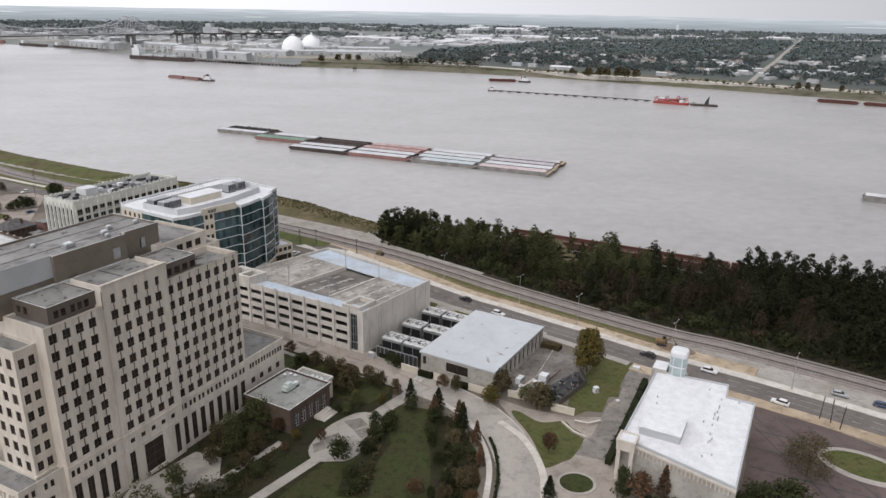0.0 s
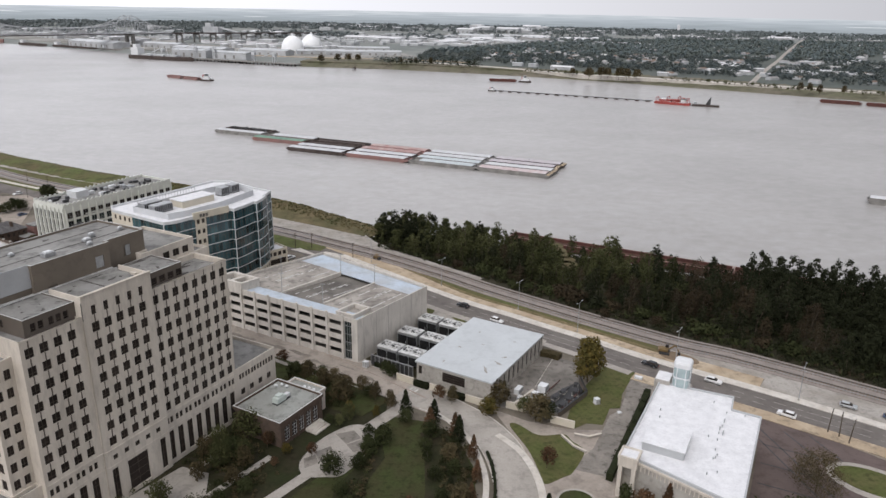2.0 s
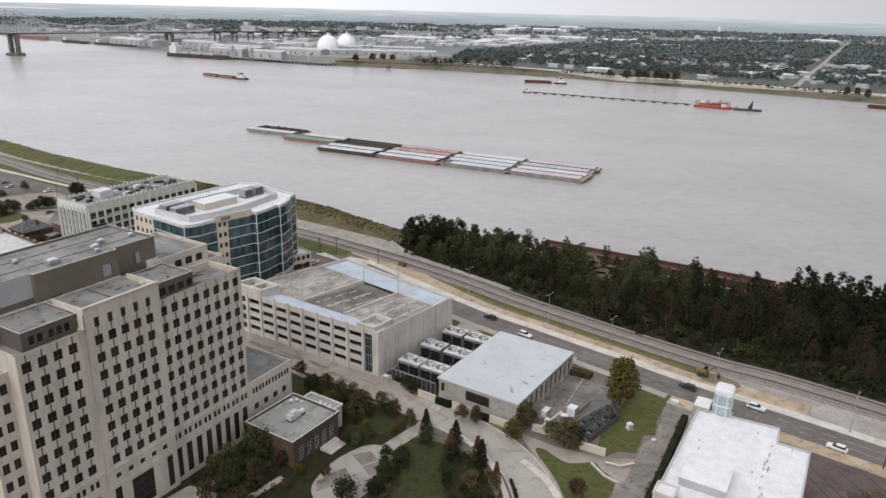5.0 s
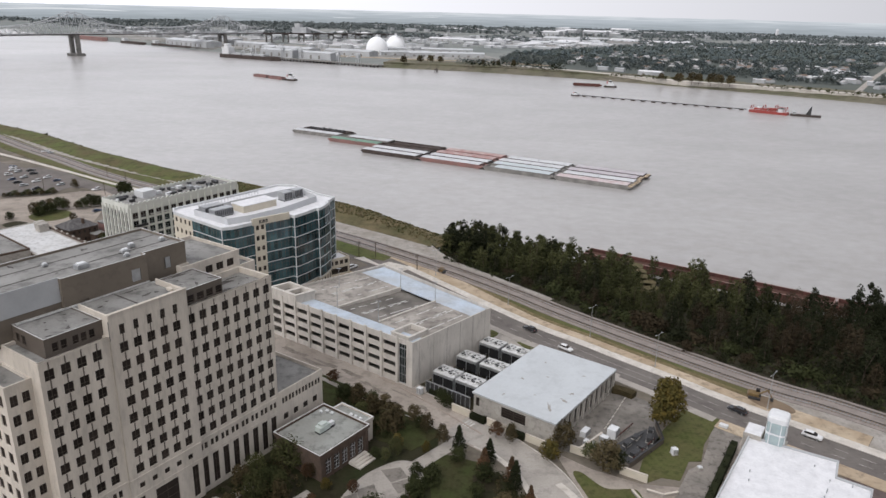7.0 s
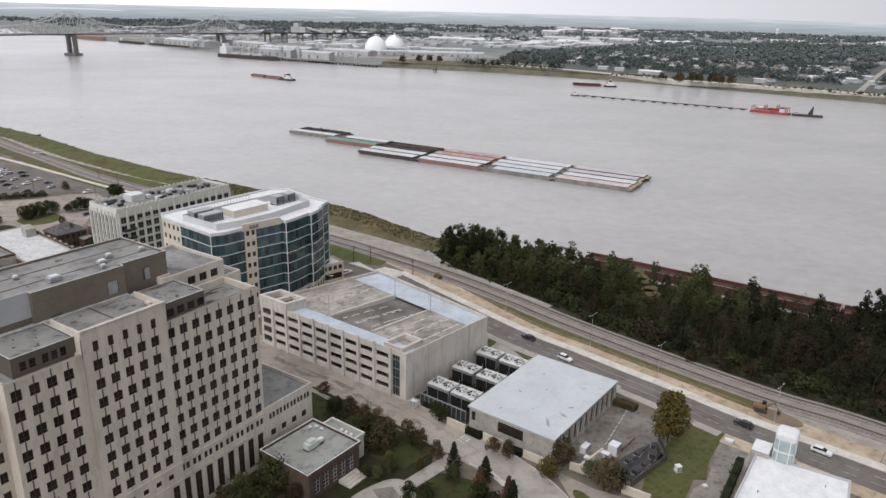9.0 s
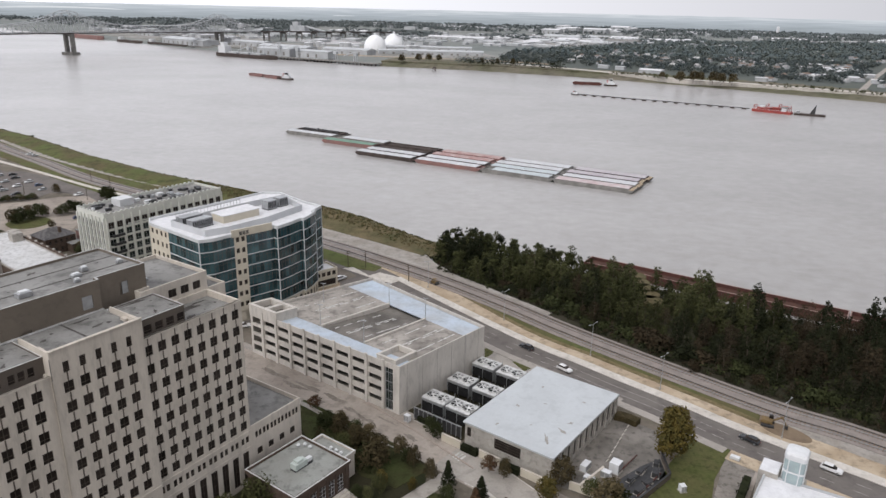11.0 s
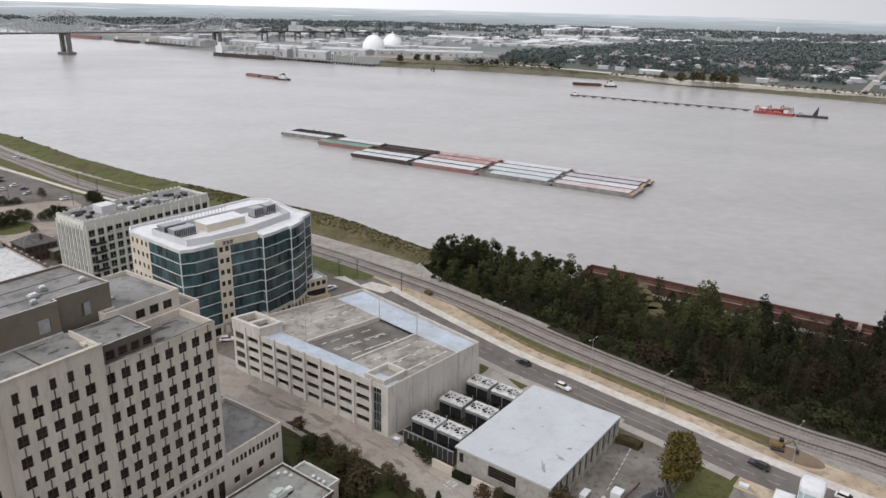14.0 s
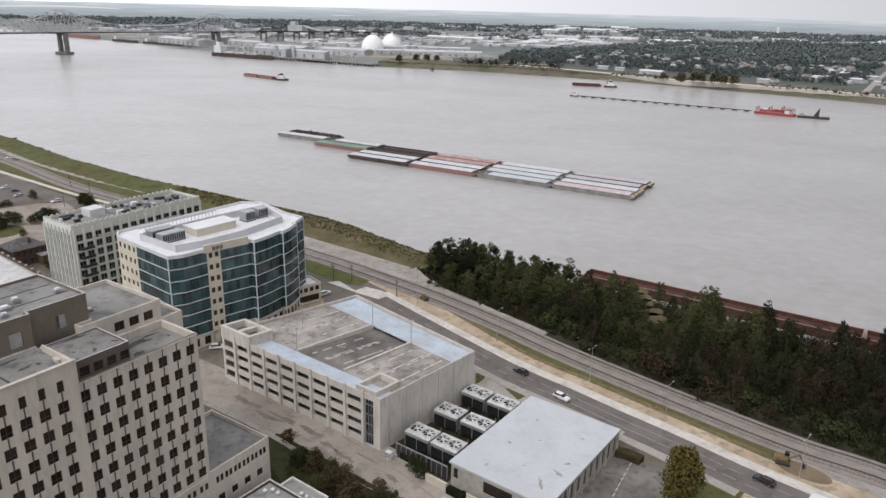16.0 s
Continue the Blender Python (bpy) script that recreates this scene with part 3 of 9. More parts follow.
for off in (3.3, 6.5):
    bm = bmesh.new()
    line = curve_through(ROAD_AT, 14)
    run = 0.0
    for p, q in zip(line, line[1:]):
        e = (Vector(q) - Vector(p))
        n = int(e.length // 9)
        e.normalize()
        run += 1
        if run % 3:
            continue
        s = Vector((e.y, -e.x))
        a = Vector(p) + s * off
        w = s * 0.11
        f = [a - w, a + w, a + w + e * 3.2, a - w + e * 3.2]
        bm.faces.new([bm.verts.new((*v, 0.046)) for v in f])
    bmesh.ops.recalc_face_normals(bm, faces=bm.faces)
    solid("lane_line", bm, LANEPAINT, "broken white lane paint on the river road", "road marking", kind="structure")

RAILS = [(-470, 580), (-374, 512), (-315, 473), (-247, 428), (-150, 379), (-87.5, 343.3), (-65, 330), (-41.5, 314.7), (-21, 300.4), (3.5, 280.7), (22, 264.5), (54, 239.5), (79, 221.5), (97, 211.5), (132, 187), (180, 152), (290, 70)]
band("ballast", RAILS, -5.6, 5.4, -0.4, 0.22, BALLAST, "brownish railway ballast bed", "railway")
for off in (-2.9, 2.6):
    line = curve_through(RAILS, 10)
    track = thing("railway_track", "pair of steel rails on dark wooden sleepers", "railway track", group="railway tracks")
    for gauge in (-0.72, 0.72):
        bm = bmesh.new()
        a, b = strip(line, off + gauge - 0.05, off + gauge + 0.05)
        for i in range(len(line) - 1):
            for z in (0.52,):
                bm.faces.new([bm.verts.new((*v, z)) for v in (a[i], b[i], b[i + 1], a[i + 1])])
                bm.faces.new([bm.verts.new(v) for v in ((*b[i], 0.52), (*b[i], 0.3), (*b[i + 1], 0.3), (*b[i + 1], 0.52))])
        bmesh.ops.remove_doubles(bm, verts=bm.verts, dist=0.002)
        part("rail", bm, GREYMETAL if gauge > 0 else DARKMETAL, track)
    bm = bmesh.new()
    for p, q in zip(line, line[1:]):
        e = Vector(q) - Vector(p)
        n = max(1, int(e.length / 0.9))
        if not -60 < p[0] < 190:
            continue
        s = Vector((e.y, -e.x)).normalized()
        for k in range(n):
            c = Vector(p) + e * (k / n) + s * off
            u, w = s * 1.3, e.normalized() * 0.13
            top = [bm.verts.new((*(c + i * u + j * w), 0.36)) for i, j in ((-1, -1), (1, -1), (1, 1), (-1, 1))]
            low = [bm.verts.new((*(c + i * u + j * w), 0.2)) for i, j in ((-1, -1), (1, -1), (1, 1), (-1, 1))]
            bm.faces.new(top)
            for i in range(4):
                bm.faces.new((low[i], low[(i + 1) % 4], top[(i + 1) % 4], top[i]))
    tagged(part("sleeper_bed", bm, DIRT, track), kind="stuff")


# ---- the tall stone office building ----
STRIPS = []


def stone_offices():
    t = thing("office_building", "tall pale limestone office block with dark windows and stepped roofs", "office building", pose(-65.7, 144.9, 0, 0, 0, 63.3))
    X = lambda s: s - 100.0
    rows = [42.3 - 3.83 * k for k in range(8)]
    groups = [
        # first s, last s, column centres, top, set-out of the face
        (76.3, 89.4, [78.0 + 2.95 * k for k in range(4)], 44.9, 0.0),
        (89.4, 106.4, [91.9 + 2.9 * k for k in range(5)], 49.4, -0.55),
        (106.4, 129.5, [107.4 + 2.92 * k for k in range(8)], 44.9, 0.0),
    ]
    for a, b, cols, top, y in groups:
        holes = [(c - 0.88 - a, c + 0.88 - a, z - 1.06, z + 1.06) for c in cols for z in rows]
        if y:
            holes += [(c - 0.55 - a, c + 0.55 - a, 45.0, 47.0) for c in cols]
            holes += [(5.2, 10.7, 1.0, 8.6), (1.2, 2.8, 1.0, 8.8), (14.2, 15.8, 1.0, 8.8)] + [(c - 0.6 - a, c + 0.6 - a, 10.9, 12.1) for c in cols]
        else:
            holes += [(c + e - 0.42 - a, c + e + 0.42 - a, 10.9, 12.5) for c in cols for e in (-0.62, 0.62)]
            holes += [(c - 0.85 - a, c + 0.85 - a, 1.2, 8.8) for c in cols]
        bm = bmesh.new()
        panel(bm, (X(a), y), 0, b - a, 0, top, holes)
        if y:
            for x, d in ((a, 1), (b, -1)):
                box(bm, X(x) - 0.001 if d > 0 else X(x) - 0.3, X(x) + 0.3 if d > 0 else X(x) + 0.001, y + 0.36, 9.0, 0, top)
        part("facade", bm, STONE, t, "pale limestone front with recessed windows")
        for c in cols:
            for z in rows:
                window_on(t, (X(0), y), 0, c, z, 1.76, 2.12, 0.22, "cross")
            if y:
                window_on(t, (X(0), y), 0, c, 46.0, 1.1, 2.0, 0.22, "slats")
                window_on(t, (X(0), y), 0, c, 11.5, 1.2, 1.2, 0.22, "pair")
            else:
                window_on(t, (X(0), y), 0, c - 0.62, 11.7, 0.84, 1.6, 0.22, "bar")
                window_on(t, (X(0), y), 0, c + 0.62, 11.7, 0.84, 1.6, 0.22, "bar")
                # dark panes here stand in for the deep shaded bays between the piers
                window_on(t, (X(0), y), 0, c, 5.0, 1.7, 7.6, 0.25, "tall")
        if y:
            for c in (2.0, 15.0):
                window_on(t, (X(a), y), 0, c, 4.9, 1.6, 7.8, 0.25, "tall")
            door = window_on(t, (X(a), y), 0, 7.95, 4.8, 5.5, 7.6, 0.3, "tall")
            door.name = "entrance"
        if not STRIPS:
            bm = bmesh.new()
            box(bm, -0.12, 0.12, -0.06, 0.05, -0.855, 0.855)
            STRIPS.append(mesh_of(bm, "spandrel_strip", BROWN))
        for c in cols:
            for z in rows:
                put("spandrel_strip", STRIPS[0], t, pose(X(c), y, z + 1.93))
        # slim piers and string courses
        for u0, u1, v0, v1, z0, z1 in ((a + 0.02, b - 0.02, -0.14, -0.004, 13.2, 13.7), (a + 0.02, b - 0.02, -0.1, -0.004, 9.4, 9.7), (a, b, -0.18, 0.4, top, top + 0.25)):
            bm = bmesh.new()
            box(bm, X(u0), X(u1), y + v0, y + v1, z0, z1)
            part("string_course", bm, STONE, t)
    # body behind the faces
    bm = bmesh.new()
    box(bm, X(76.3) + 0.02, X(129.5) - 0.4, 0.42, 38, 0, 43.5)
    part("body", bm, STONE, t)
    # far end wall, looking up the street
    bm = bmesh.new()
    holes = [(2.2 + 2.95 * k, 4.1 + 2.95 * k, z - 1.15, z + 1.15) for k in range(3) for z in rows]
    panel(bm, (X(129.5), 0), 90, 38, 0, 44.9, holes)
    part("facade", bm, STONE, t)
    for k in range(3):
        for z in rows:
            window_on(t, (X(129.5), 0), 90, 3.15 + 2.95 * k, z, 1.9, 2.3, 0.22)
    # near end wall, with a projecting lower block
    bm = bmesh.new()
    holes = [(38 - 2.3, 38 - 0.9, z - 1.15, z + 1.15) for z in rows] + [(38 - 16.5 - 2.9 * k, 38 - 14.7 - 2.9 * k, z - 1.15, z + 1.15) for k in range(4) for z in rows]
    panel(bm, (X(76.3), 38), -90, 38, 0, 44.9, holes)
    part("facade", bm, STONE, t)
    for z in rows:
        window_on(t, (X(76.3), 38), -90, 38 - 1.6, z, 1.4, 2.3, 0.22)
        for k in range(4):
            window_on(t, (X(76.3), 38), -90, 38 - 15.6 - 2.9 * k, z, 1.8, 2.3, 0.22)
    bm = bmesh.new()
    rows2 = rows[1:]
    panel(bm, (X(71.6), 3.0), 0, 4.68, 0, 41.6, [(u - 0.65, u + 0.65, z - 1.06, z + 1.06) for u in (1.3, 3.4) for z in rows2])
    panel(bm, (X(71.6), 13.0), -90, 10.0, 0, 41.6, [(u - 0.8, u + 0.8, z - 1.15, z + 1.15) for u in (2.0, 5.0, 8.0) for z in rows2])
    part("end_block", bm, STONE, t)
    for z in rows2:
        for u in (1.3, 3.4):
            window_on(t, (X(71.6), 3.0), 0, u, z, 1.3, 2.12, 0.22, "cross")
        for u in (2.0, 5.0, 8.0):
            window_on(t, (X(71.6), 13.0), -90, u, z, 1.6, 2.3, 0.22)
    flat_roof(t, [(X(71.6), 3.0), (X(76.28), 3.0), (X(76.28), 13.0), (X(71.6), 13.0)], 40.9, ROOFGREY, STONE)
    # podium at the near end
    bm = bmesh.new()
    panel(bm, (X(66.5), 1.2), 0, 9.78, 0, 13.9, [(u - 0.42, u + 0.42, 10.9, 12.5) for u in (1.5, 2.9, 5.6, 7.0)] + [(u - 0.85, u + 0.85, 1.2, 8.8) for u in (2.2, 6.3)])
    panel(bm, (X(66.5), 30), -90, 28.8, 0, 13.9, [(u - 0.85, u + 0.85, 1.2, 8.8) for u in (14.5, 17.5, 20.5, 23.5, 26.5)] + [(u - 0.42, u + 0.42, 10.9, 12.5) for u in (14, 15.2, 17, 18.2, 20, 21.2, 23, 24.2, 26, 27.2)])
    part("podium", bm, STONE, t)
    for u in (1.5, 2.9, 5.6, 7.0):
        window_on(t, (X(66.5), 1.2), 0, u, 11.7, 0.84, 1.6, 0.22, "bar")
    for u in (2.2, 6.3):
        window_on(t, (X(66.5), 1.2), 0, u, 5.0, 1.7, 7.6, 0.25, "tall")
    for u in (14.5, 17.5, 20.5, 23.5, 26.5):
        window_on(t, (X(66.5), 30), -90, u, 5.0, 1.7, 7.6, 0.25, "tall")
    flat_roof(t, [(X(66.5), 1.2), (X(76.28), 1.2), (X(76.28), 2.98), (X(71.58), 2.98), (X(71.58), 30), (X(66.5), 30)], 13.1, ROOFGREY, STONE, rim=0.3)
    # podium wing towards the garage
    bm = bmesh.new()
    holes = [(1.3 + 2.3 * k + e, 1.3 + 2.3 * k + 0.8 + e, 10.9, 12.5) for k in range(6) for e in (0, 1.05)]
    holes += [(1.6 + 3.4 * k, 3.2 + 3.4 * k, 6.3, 8.0) for k in range(4)]
    panel(bm, (X(129.5), 0.0), 0, 15.5, 0, 13.9, holes)
    panel(bm, (X(145.0), 0.0), 90, 18.6, 0, 13.9, [])
    panel(bm, (X(145.0), 18.6), 180, 15.5, 0, 13.9, [])
    part("wing", bm, STONE, t, "low limestone wing")
    for k in range(6):
        for e in (0, 1.05):
            window_on(t, (X(129.5), 0), 0, 1.7 + 2.3 * k + e, 11.7, 0.8, 1.6, 0.22, "bar")
    for k in range(4):
        window_on(t, (X(129.5), 0), 0, 2.4 + 3.4 * k, 7.15, 1.6, 1.7, 0.22, "pair")
    flat_roof(t, [(X(129.52), 0.0), (X(145.0), 0.0), (X(145.0), 18.6), (X(129.52), 18.6)], 13.5, ROOFGREY, STONE, up=1.0)
    # roof terraces
    flat_roof(t, [(X(76.3), 0.0), (X(89.3), 0.0), (X(89.3), 12.0), (X(76.3), 12.0)], 44.55, ROOFGREY, STONE, up=0.6)
    # the tower's roof lies behind a high stone front with short returns
    bm = bmesh.new()
    box(bm, X(89.42), X(106.38), -0.2, 12.2, 44.2, 48.25)
    part("tower_roof", bm, ROOFGREY, t, "stained grey roof behind the high stone front")
    for b in ((89.38, 106.42, -0.5, -0.1, 49.66), (89.38, 89.9, -0.1, 3.4, 49.3), (105.9, 106.42, -0.1, 3.4, 49.3), (89.38, 90.5, 2.9, 4.4, 48.8), (105.3, 106.42, 2.9, 4.4, 48.8)):
        bm = bmesh.new()
        box(bm, X(b[0]), X(b[1]), b[2], b[3], 48.2, b[4])
        part("parapet", bm, STONE, t)
    bm = bmesh.new()
    box(bm, X(79), X(106.3), 11.05, 11.28, 48.2, 48.5)
    part("flashing", bm, FANPALE, t, "pale metal flashing along the plant storey")
    bm = bmesh.new()
    box(bm, X(97.6), X(97.95), 0.2, 11.0, 48.2, 48.29)
    part("roof_seam", bm, TAR, t, "dark seam across the roof")
    for x, y, rx, ry, tn, sd in ((101.2, 5.4, 1.2, 0.4, 10, 1), (92.5, 7.0, 0.7, 0.35, 0, 2), (94.8, 8.6, 0.35, 0.3, 0, 3), (100.5, 9.6, 2.2, 0.3, 0, 4), (103.5, 5.2, 0.4, 0.3, 0, 5)):
        blotch(t, X(x), y, rx, ry, tn, 48.262, sd)
    flat_roof(t, [(X(106.5), 0.0), (X(129.5), 0.0), (X(129.5), 10.6), (X(106.5), 10.6)], 43.75, ROOFGREY, STONE, rim=0.5, up=1.4)
    for x, y, rx, ry, tn, sd in ((119.4, 3.2, 1.7, 0.9, 30, 21), (121.5, 7.6, 2.6, 0.8, 0, 22), (125.2, 8.6, 1.6, 0.35, 0, 23), (127.6, 5.8, 0.3, 0.3, 0, 24), (120.6, 1.6, 0.6, 0.35, 0, 25), (118.0, 6.0, 0.9, 0.5, 60, 26), (124.0, 4.6, 0.25, 0.2, 0, 27)):
        blotch(t, X(x), y, rx, ry, tn, 43.762, sd)
    flat_roof(t, [(X(76.3), 12.05), (X(89.3), 12.05), (X(89.3), 38), (X(76.3), 38)], 44.3, ROOFGREY, STONE, up=0.85)
    # dark clad setback storeys
    for a, b, y0, y1, top, wins in ((78.6, 89.36, 1.5, 12.05, 48.2, 2), (106.45, 116.6, 1.1, 10.6, 48.2, 1)):
        bm = bmesh.new()
        w0 = b - a
        if wins == 2:
            hs = [(1.3 + 1.55 * k, 2.4 + 1.55 * k, 45.4, 47.1) for k in range(2)] + [(5.0 + 1.55 * k, 6.1 + 1.55 * k, 45.4, 47.1) for k in range(3)]
        else:
            hs = [(1.2 + 2.4 * k, 2.9 + 2.4 * k, 45.2, 46.9) for k in range(4)]
        panel(bm, (X(a), y0), 0, w0, 43.7, top, hs)
        panel(bm, (X(a), y1), -90, y1 - y0, 44.35, top, [(1.0, 2.3, 45.4, 47.1), (3.0, 4.3, 45.4, 47.1)] if wins == 2 else [])
        panel(bm, (X(b), y0), 90, y1 - y0, 43.7, top, [])
        part("setback_storey", bm, BROWN, t, "dark brown metal-clad upper storey")
        for h in hs:
            window_on(t, (X(a), y0), 0, (h[0] + h[1]) / 2, (h[2] + h[3]) / 2, h[1] - h[0], h[3] - h[2], 0.25, "bar")
        if wins == 2:
            for u in (1.65, 3.65):
                window_on(t, (X(a), y1), -90, u, 46.25, 1.3, 1.7, 0.25, "bar")
        flat_roof(t, [(X(a), y0), (X(b), y0), (X(b), y1), (X(a), y1)], top - 0.1, ROOFGREY, BROWN, up=0.16, coping=FANPALE)
        for k in range(7):
            blotch(t, X(a + 1.4 + k * (b - a - 2.6) / 6), y0 + 1.2 + (k * 37 % 11) / 11 * (y1 - y0 - 2.4), 0.25 + 0.5 * (k % 3 == 0), 0.2 + 0.1 * (k % 2), 20 * k, top - 0.088, 10 + k + a)
        blotch(t, X((a + b) / 2), y1 - 0.9, (b - a) * 0.33, 0.42, 0, top - 0.086, 31 + a)
    # plant penthouse and its stone neighbour
    bm = bmesh.new()
    panel(bm, (X(70), 12.2), 0, 18.0, 44.3, 54.4, [])
    panel(bm, (X(88.0), 12.2), -90, 0.9, 44.3, 54.4, [])
    panel(bm, (X(88.0), 11.3), 0, 18.2, 44.3, 54.4, [(14.5, 16.6, 49.2, 51.8), (3.0, 5.0, 46.5, 49.0)])
    panel(bm, (X(106.2), 11.3), 90, 1.2, 44.3, 54.4, [])
    panel(bm, (X(106.2), 12.5), 0, 10.4, 44.3, 54.0, [(4.6, 6.4, 49.4, 51.9)])
    panel(bm, (X(116.6), 12.5), 90, 15.0, 44.3, 54.0, [])
    part("penthouse", bm, TAUPE, t, "taupe metal-clad roof plant storey")
    flat_roof(t, [(X(70), 12.2), (X(88.0), 12.2), (X(88.0), 11.3), (X(106.2), 11.3), (X(106.2), 12.5), (X(116.6), 12.5), (X(116.6), 28), (X(70), 28)], 53.9, ROOFGREY, TAUPE, up=0.45, coping=FANPALE)
    for k in range(12):
        blotch(t, X(72 + 3.6 * k), 14.0 + (k * 29 % 13), 0.2 + 0.7 * (k % 4 == 0), 0.18 + 0.12 * (k % 3), 25 * k, 53.912, 40 + k)
    bm = bmesh.new()
    for y in (17.0, 22.5):
        box(bm, X(70.5), X(116), y - 0.12, y + 0.12, 53.9, 53.96)
    part("roof_seam", bm, TAR, t, "dark seam along the roof")
    bm = bmesh.new()
    box(bm, X(70.2), X(88.1), 12.05, 12.19, 49.6, 54.5)
    part("louvre_screen", bm, SCREENGREY, t, "pale grey metal screen")
    for a, z in ((102.6, 50.5), (111.5, 50.6)):
        bm = bmesh.new()
        y = 11.3 if a < 106 else 12.5
        box(bm, X(a) - 0.1 + 0.0, X(a) + 1.9, y + 0.1, y + 0.2, z - 1.3, z + 1.3)
        part("hatch_door", bm, GREYMETAL, t)
    bm = bmesh.new()
    panel(bm, (X(113.8), 10.62), 0, 15.9, 44.3, 49.3, [(6.2 + 3.0 * k, 8.2 + 3.0 * k, 45.9, 47.7) for k in range(3)])
    panel(bm, (X(129.7), 10.62), 90, 17.5, 36, 49.3, [])
    panel(bm, (X(113.8), 12.48), -90, 1.86, 44.3, 49.3, [])
    part("roof_block", bm, STONE, t, "pale stone upper block")
    for k in range(3):
        window_on(t, (X(113.8), 10.62), 0, 7.2 + 3.0 * k, 46.8, 2.0, 1.8, 0.22)
    flat_roof(t, [(X(113.8), 10.62), (X(129.7), 10.62), (X(129.7), 28), (X(116.65), 28), (X(116.65), 12.45), (X(113.8), 12.45)], 48.5, ROOFGREY, STONE, up=0.8)
    bm = bmesh.new()
    panel(bm, (X(129.72), 10.64), 0, 4.6, 0, 45.2, [])
    panel(bm, (X(134.3), 10.64), 90, 17, 0, 45.2, [])
    part("end_bay", bm, STONE, t)
    flat_roof(t, [(X(129.72), 10.64), (X(134.3), 10.64), (X(134.3), 27.6), (X(129.72), 27.6)], 44.6, ROOFGREY, STONE, up=0.7)
    return t


stone_offices()


# ---- parking garage ----
def parking_garage():
    fr, br, bl, fl = (-24.7, 204.0), (-4.3, 233.2), (-45.5, 266.8), (-76.6, 232.8)
    t = thing("parking_garage", "pale precast concrete parking garage with an open stained roof deck", "parking garage", pose(fl[0], fl[1], 0))
    L = lambda p: (p[0] - fl[0], p[1] - fl[1])
    FL, FR, BR, BL = (0, 0), L(fr), L(br), L(bl)
    front = math.hypot(*FR)
    ang = math.degrees(math.atan2(FR[1], FR[0]))
    bays, x0, x1 = 8, 5.6, front - 5.6
    w = (x1 - x0) / bays
    levels = [2.2, 5.3, 8.4, 11.5]
    holes = [(x0 + w * k + 0.75, x0 + w * (k + 1) - 0.55, z - 0.5, z + 1.0) for k in range(bays) for z in levels]
    holes += [(front - 5.0, front - 2.2, 0.3, 14.0)] + [(0.9, 4.6, z - 1.0, z + 1.1) for z in levels]
    bm = bmesh.new()
    panel(bm, FL, ang, front, 0, 14.4, holes, depth=0.5, back=False)
    part("facade", bm, GARAGE, t, "pale precast front with long open bays")
    bm = bmesh.new()
    for a, b in ((FR, BR), (BR, BL), (BL, FL)):
        d, ln = math.degrees(math.atan2(b[1] - a[1], b[0] - a[0])), math.hypot(b[0] - a[0], b[1] - a[1])
        panel(bm, a, d, ln, 0, 14.4, [])
    part("wall", bm, GARAGE, t)
    # raised vertical ribs and pilasters
    for k in range(bays + 1):
        bm = bmesh.new()
        box(bm, -0.42, 0.42, -0.4, -0.004, 0, 15.0)
        part("pilaster", bm, GARAGE, t).matrix_basis = on_wall(FL, ang, x0 + w * k + 0.1, 0)
    d, ln = math.degrees(math.atan2(BR[1] - FR[1], BR[0] - FR[0])), math.hypot(BR[0] - FR[0], BR[1] - FR[1])
    for k in range(6):
        bm = bmesh.new()
        box(bm, -0.06, 0.06, -0.05, -0.004, 0, 14.6)
        part("wall_joint", bm, CONCRETE, t).matrix_basis = on_wall(FR, d, 3.0 + k * (ln - 4) / 5.3, 0)
    # dark inner walls and floors behind the bays, coloured so the openings look shaded
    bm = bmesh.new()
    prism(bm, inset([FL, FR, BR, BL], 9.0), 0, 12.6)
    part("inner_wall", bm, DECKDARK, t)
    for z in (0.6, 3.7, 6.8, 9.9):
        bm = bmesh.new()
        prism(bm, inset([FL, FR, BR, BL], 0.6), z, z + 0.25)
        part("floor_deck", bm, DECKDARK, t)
    # stair tower glazing at the corner
    bm = bmesh.new()
    for k in range(5):
        box(bm, -1.4, 1.4, 0.3, 0.45, 0.3 + 2.75 * k, 0.5 + 2.75 * k)
    for u in (-1.4, -0.48, 0.4, 1.3):
        box(bm, u, u + 0.08, 0.28, 0.5, 0.3, 14.0)
    part("stair_frame", bm, GREYMETAL, t, "grey metal stair-tower mullions").matrix_basis = on_wall(FL, ang, front - 3.6, 0)
    bm = bmesh.new()
    box(bm, -1.38, 1.38, 0.52, 0.6, 0.4, 13.9)
    part("stair_glass", bm, WINDOWPALE, t).matrix_basis = on_wall(FL, ang, front - 3.6, 0)
    # roof deck: a sealed strip, a ramp well and the upper parking
    def at(u, v):
        """A place on the deck: u from the left to the right, v from the street to the river."""
        a = Vector(FL).lerp(Vector(FR), u)
        b = Vector(BL).lerp(Vector(BR), u)
        return tuple(a.lerp(b, v))
    def sheet(name, u0, u1, v0, v1, z, mat, label=""):
        bm = bmesh.new()
        zs = z if hasattr(z, "__len__") else [z] * 4
        c = [at(u0, v0), at(u1, v0), at(u1, v1), at(u0, v1)]
        lo = [bm.verts.new((*p, h - 0.3)) for p, h in zip(c, zs)]
        hi = [bm.verts.new((*p, h)) for p, h in zip(c, zs)]
        bm.faces.new(hi)
        bm.faces.new(lo[::-1])
        for i in range(4):
            bm.faces.new((lo[i], lo[(i + 1) % 4], hi[(i + 1) % 4], hi[i]))
        return part(name, bm, mat, t, label)
    sheet("deck", 0.012, 0.99, 0.012, 0.15, 13.6, DECKBLUE, "pale blue sealed roof deck")
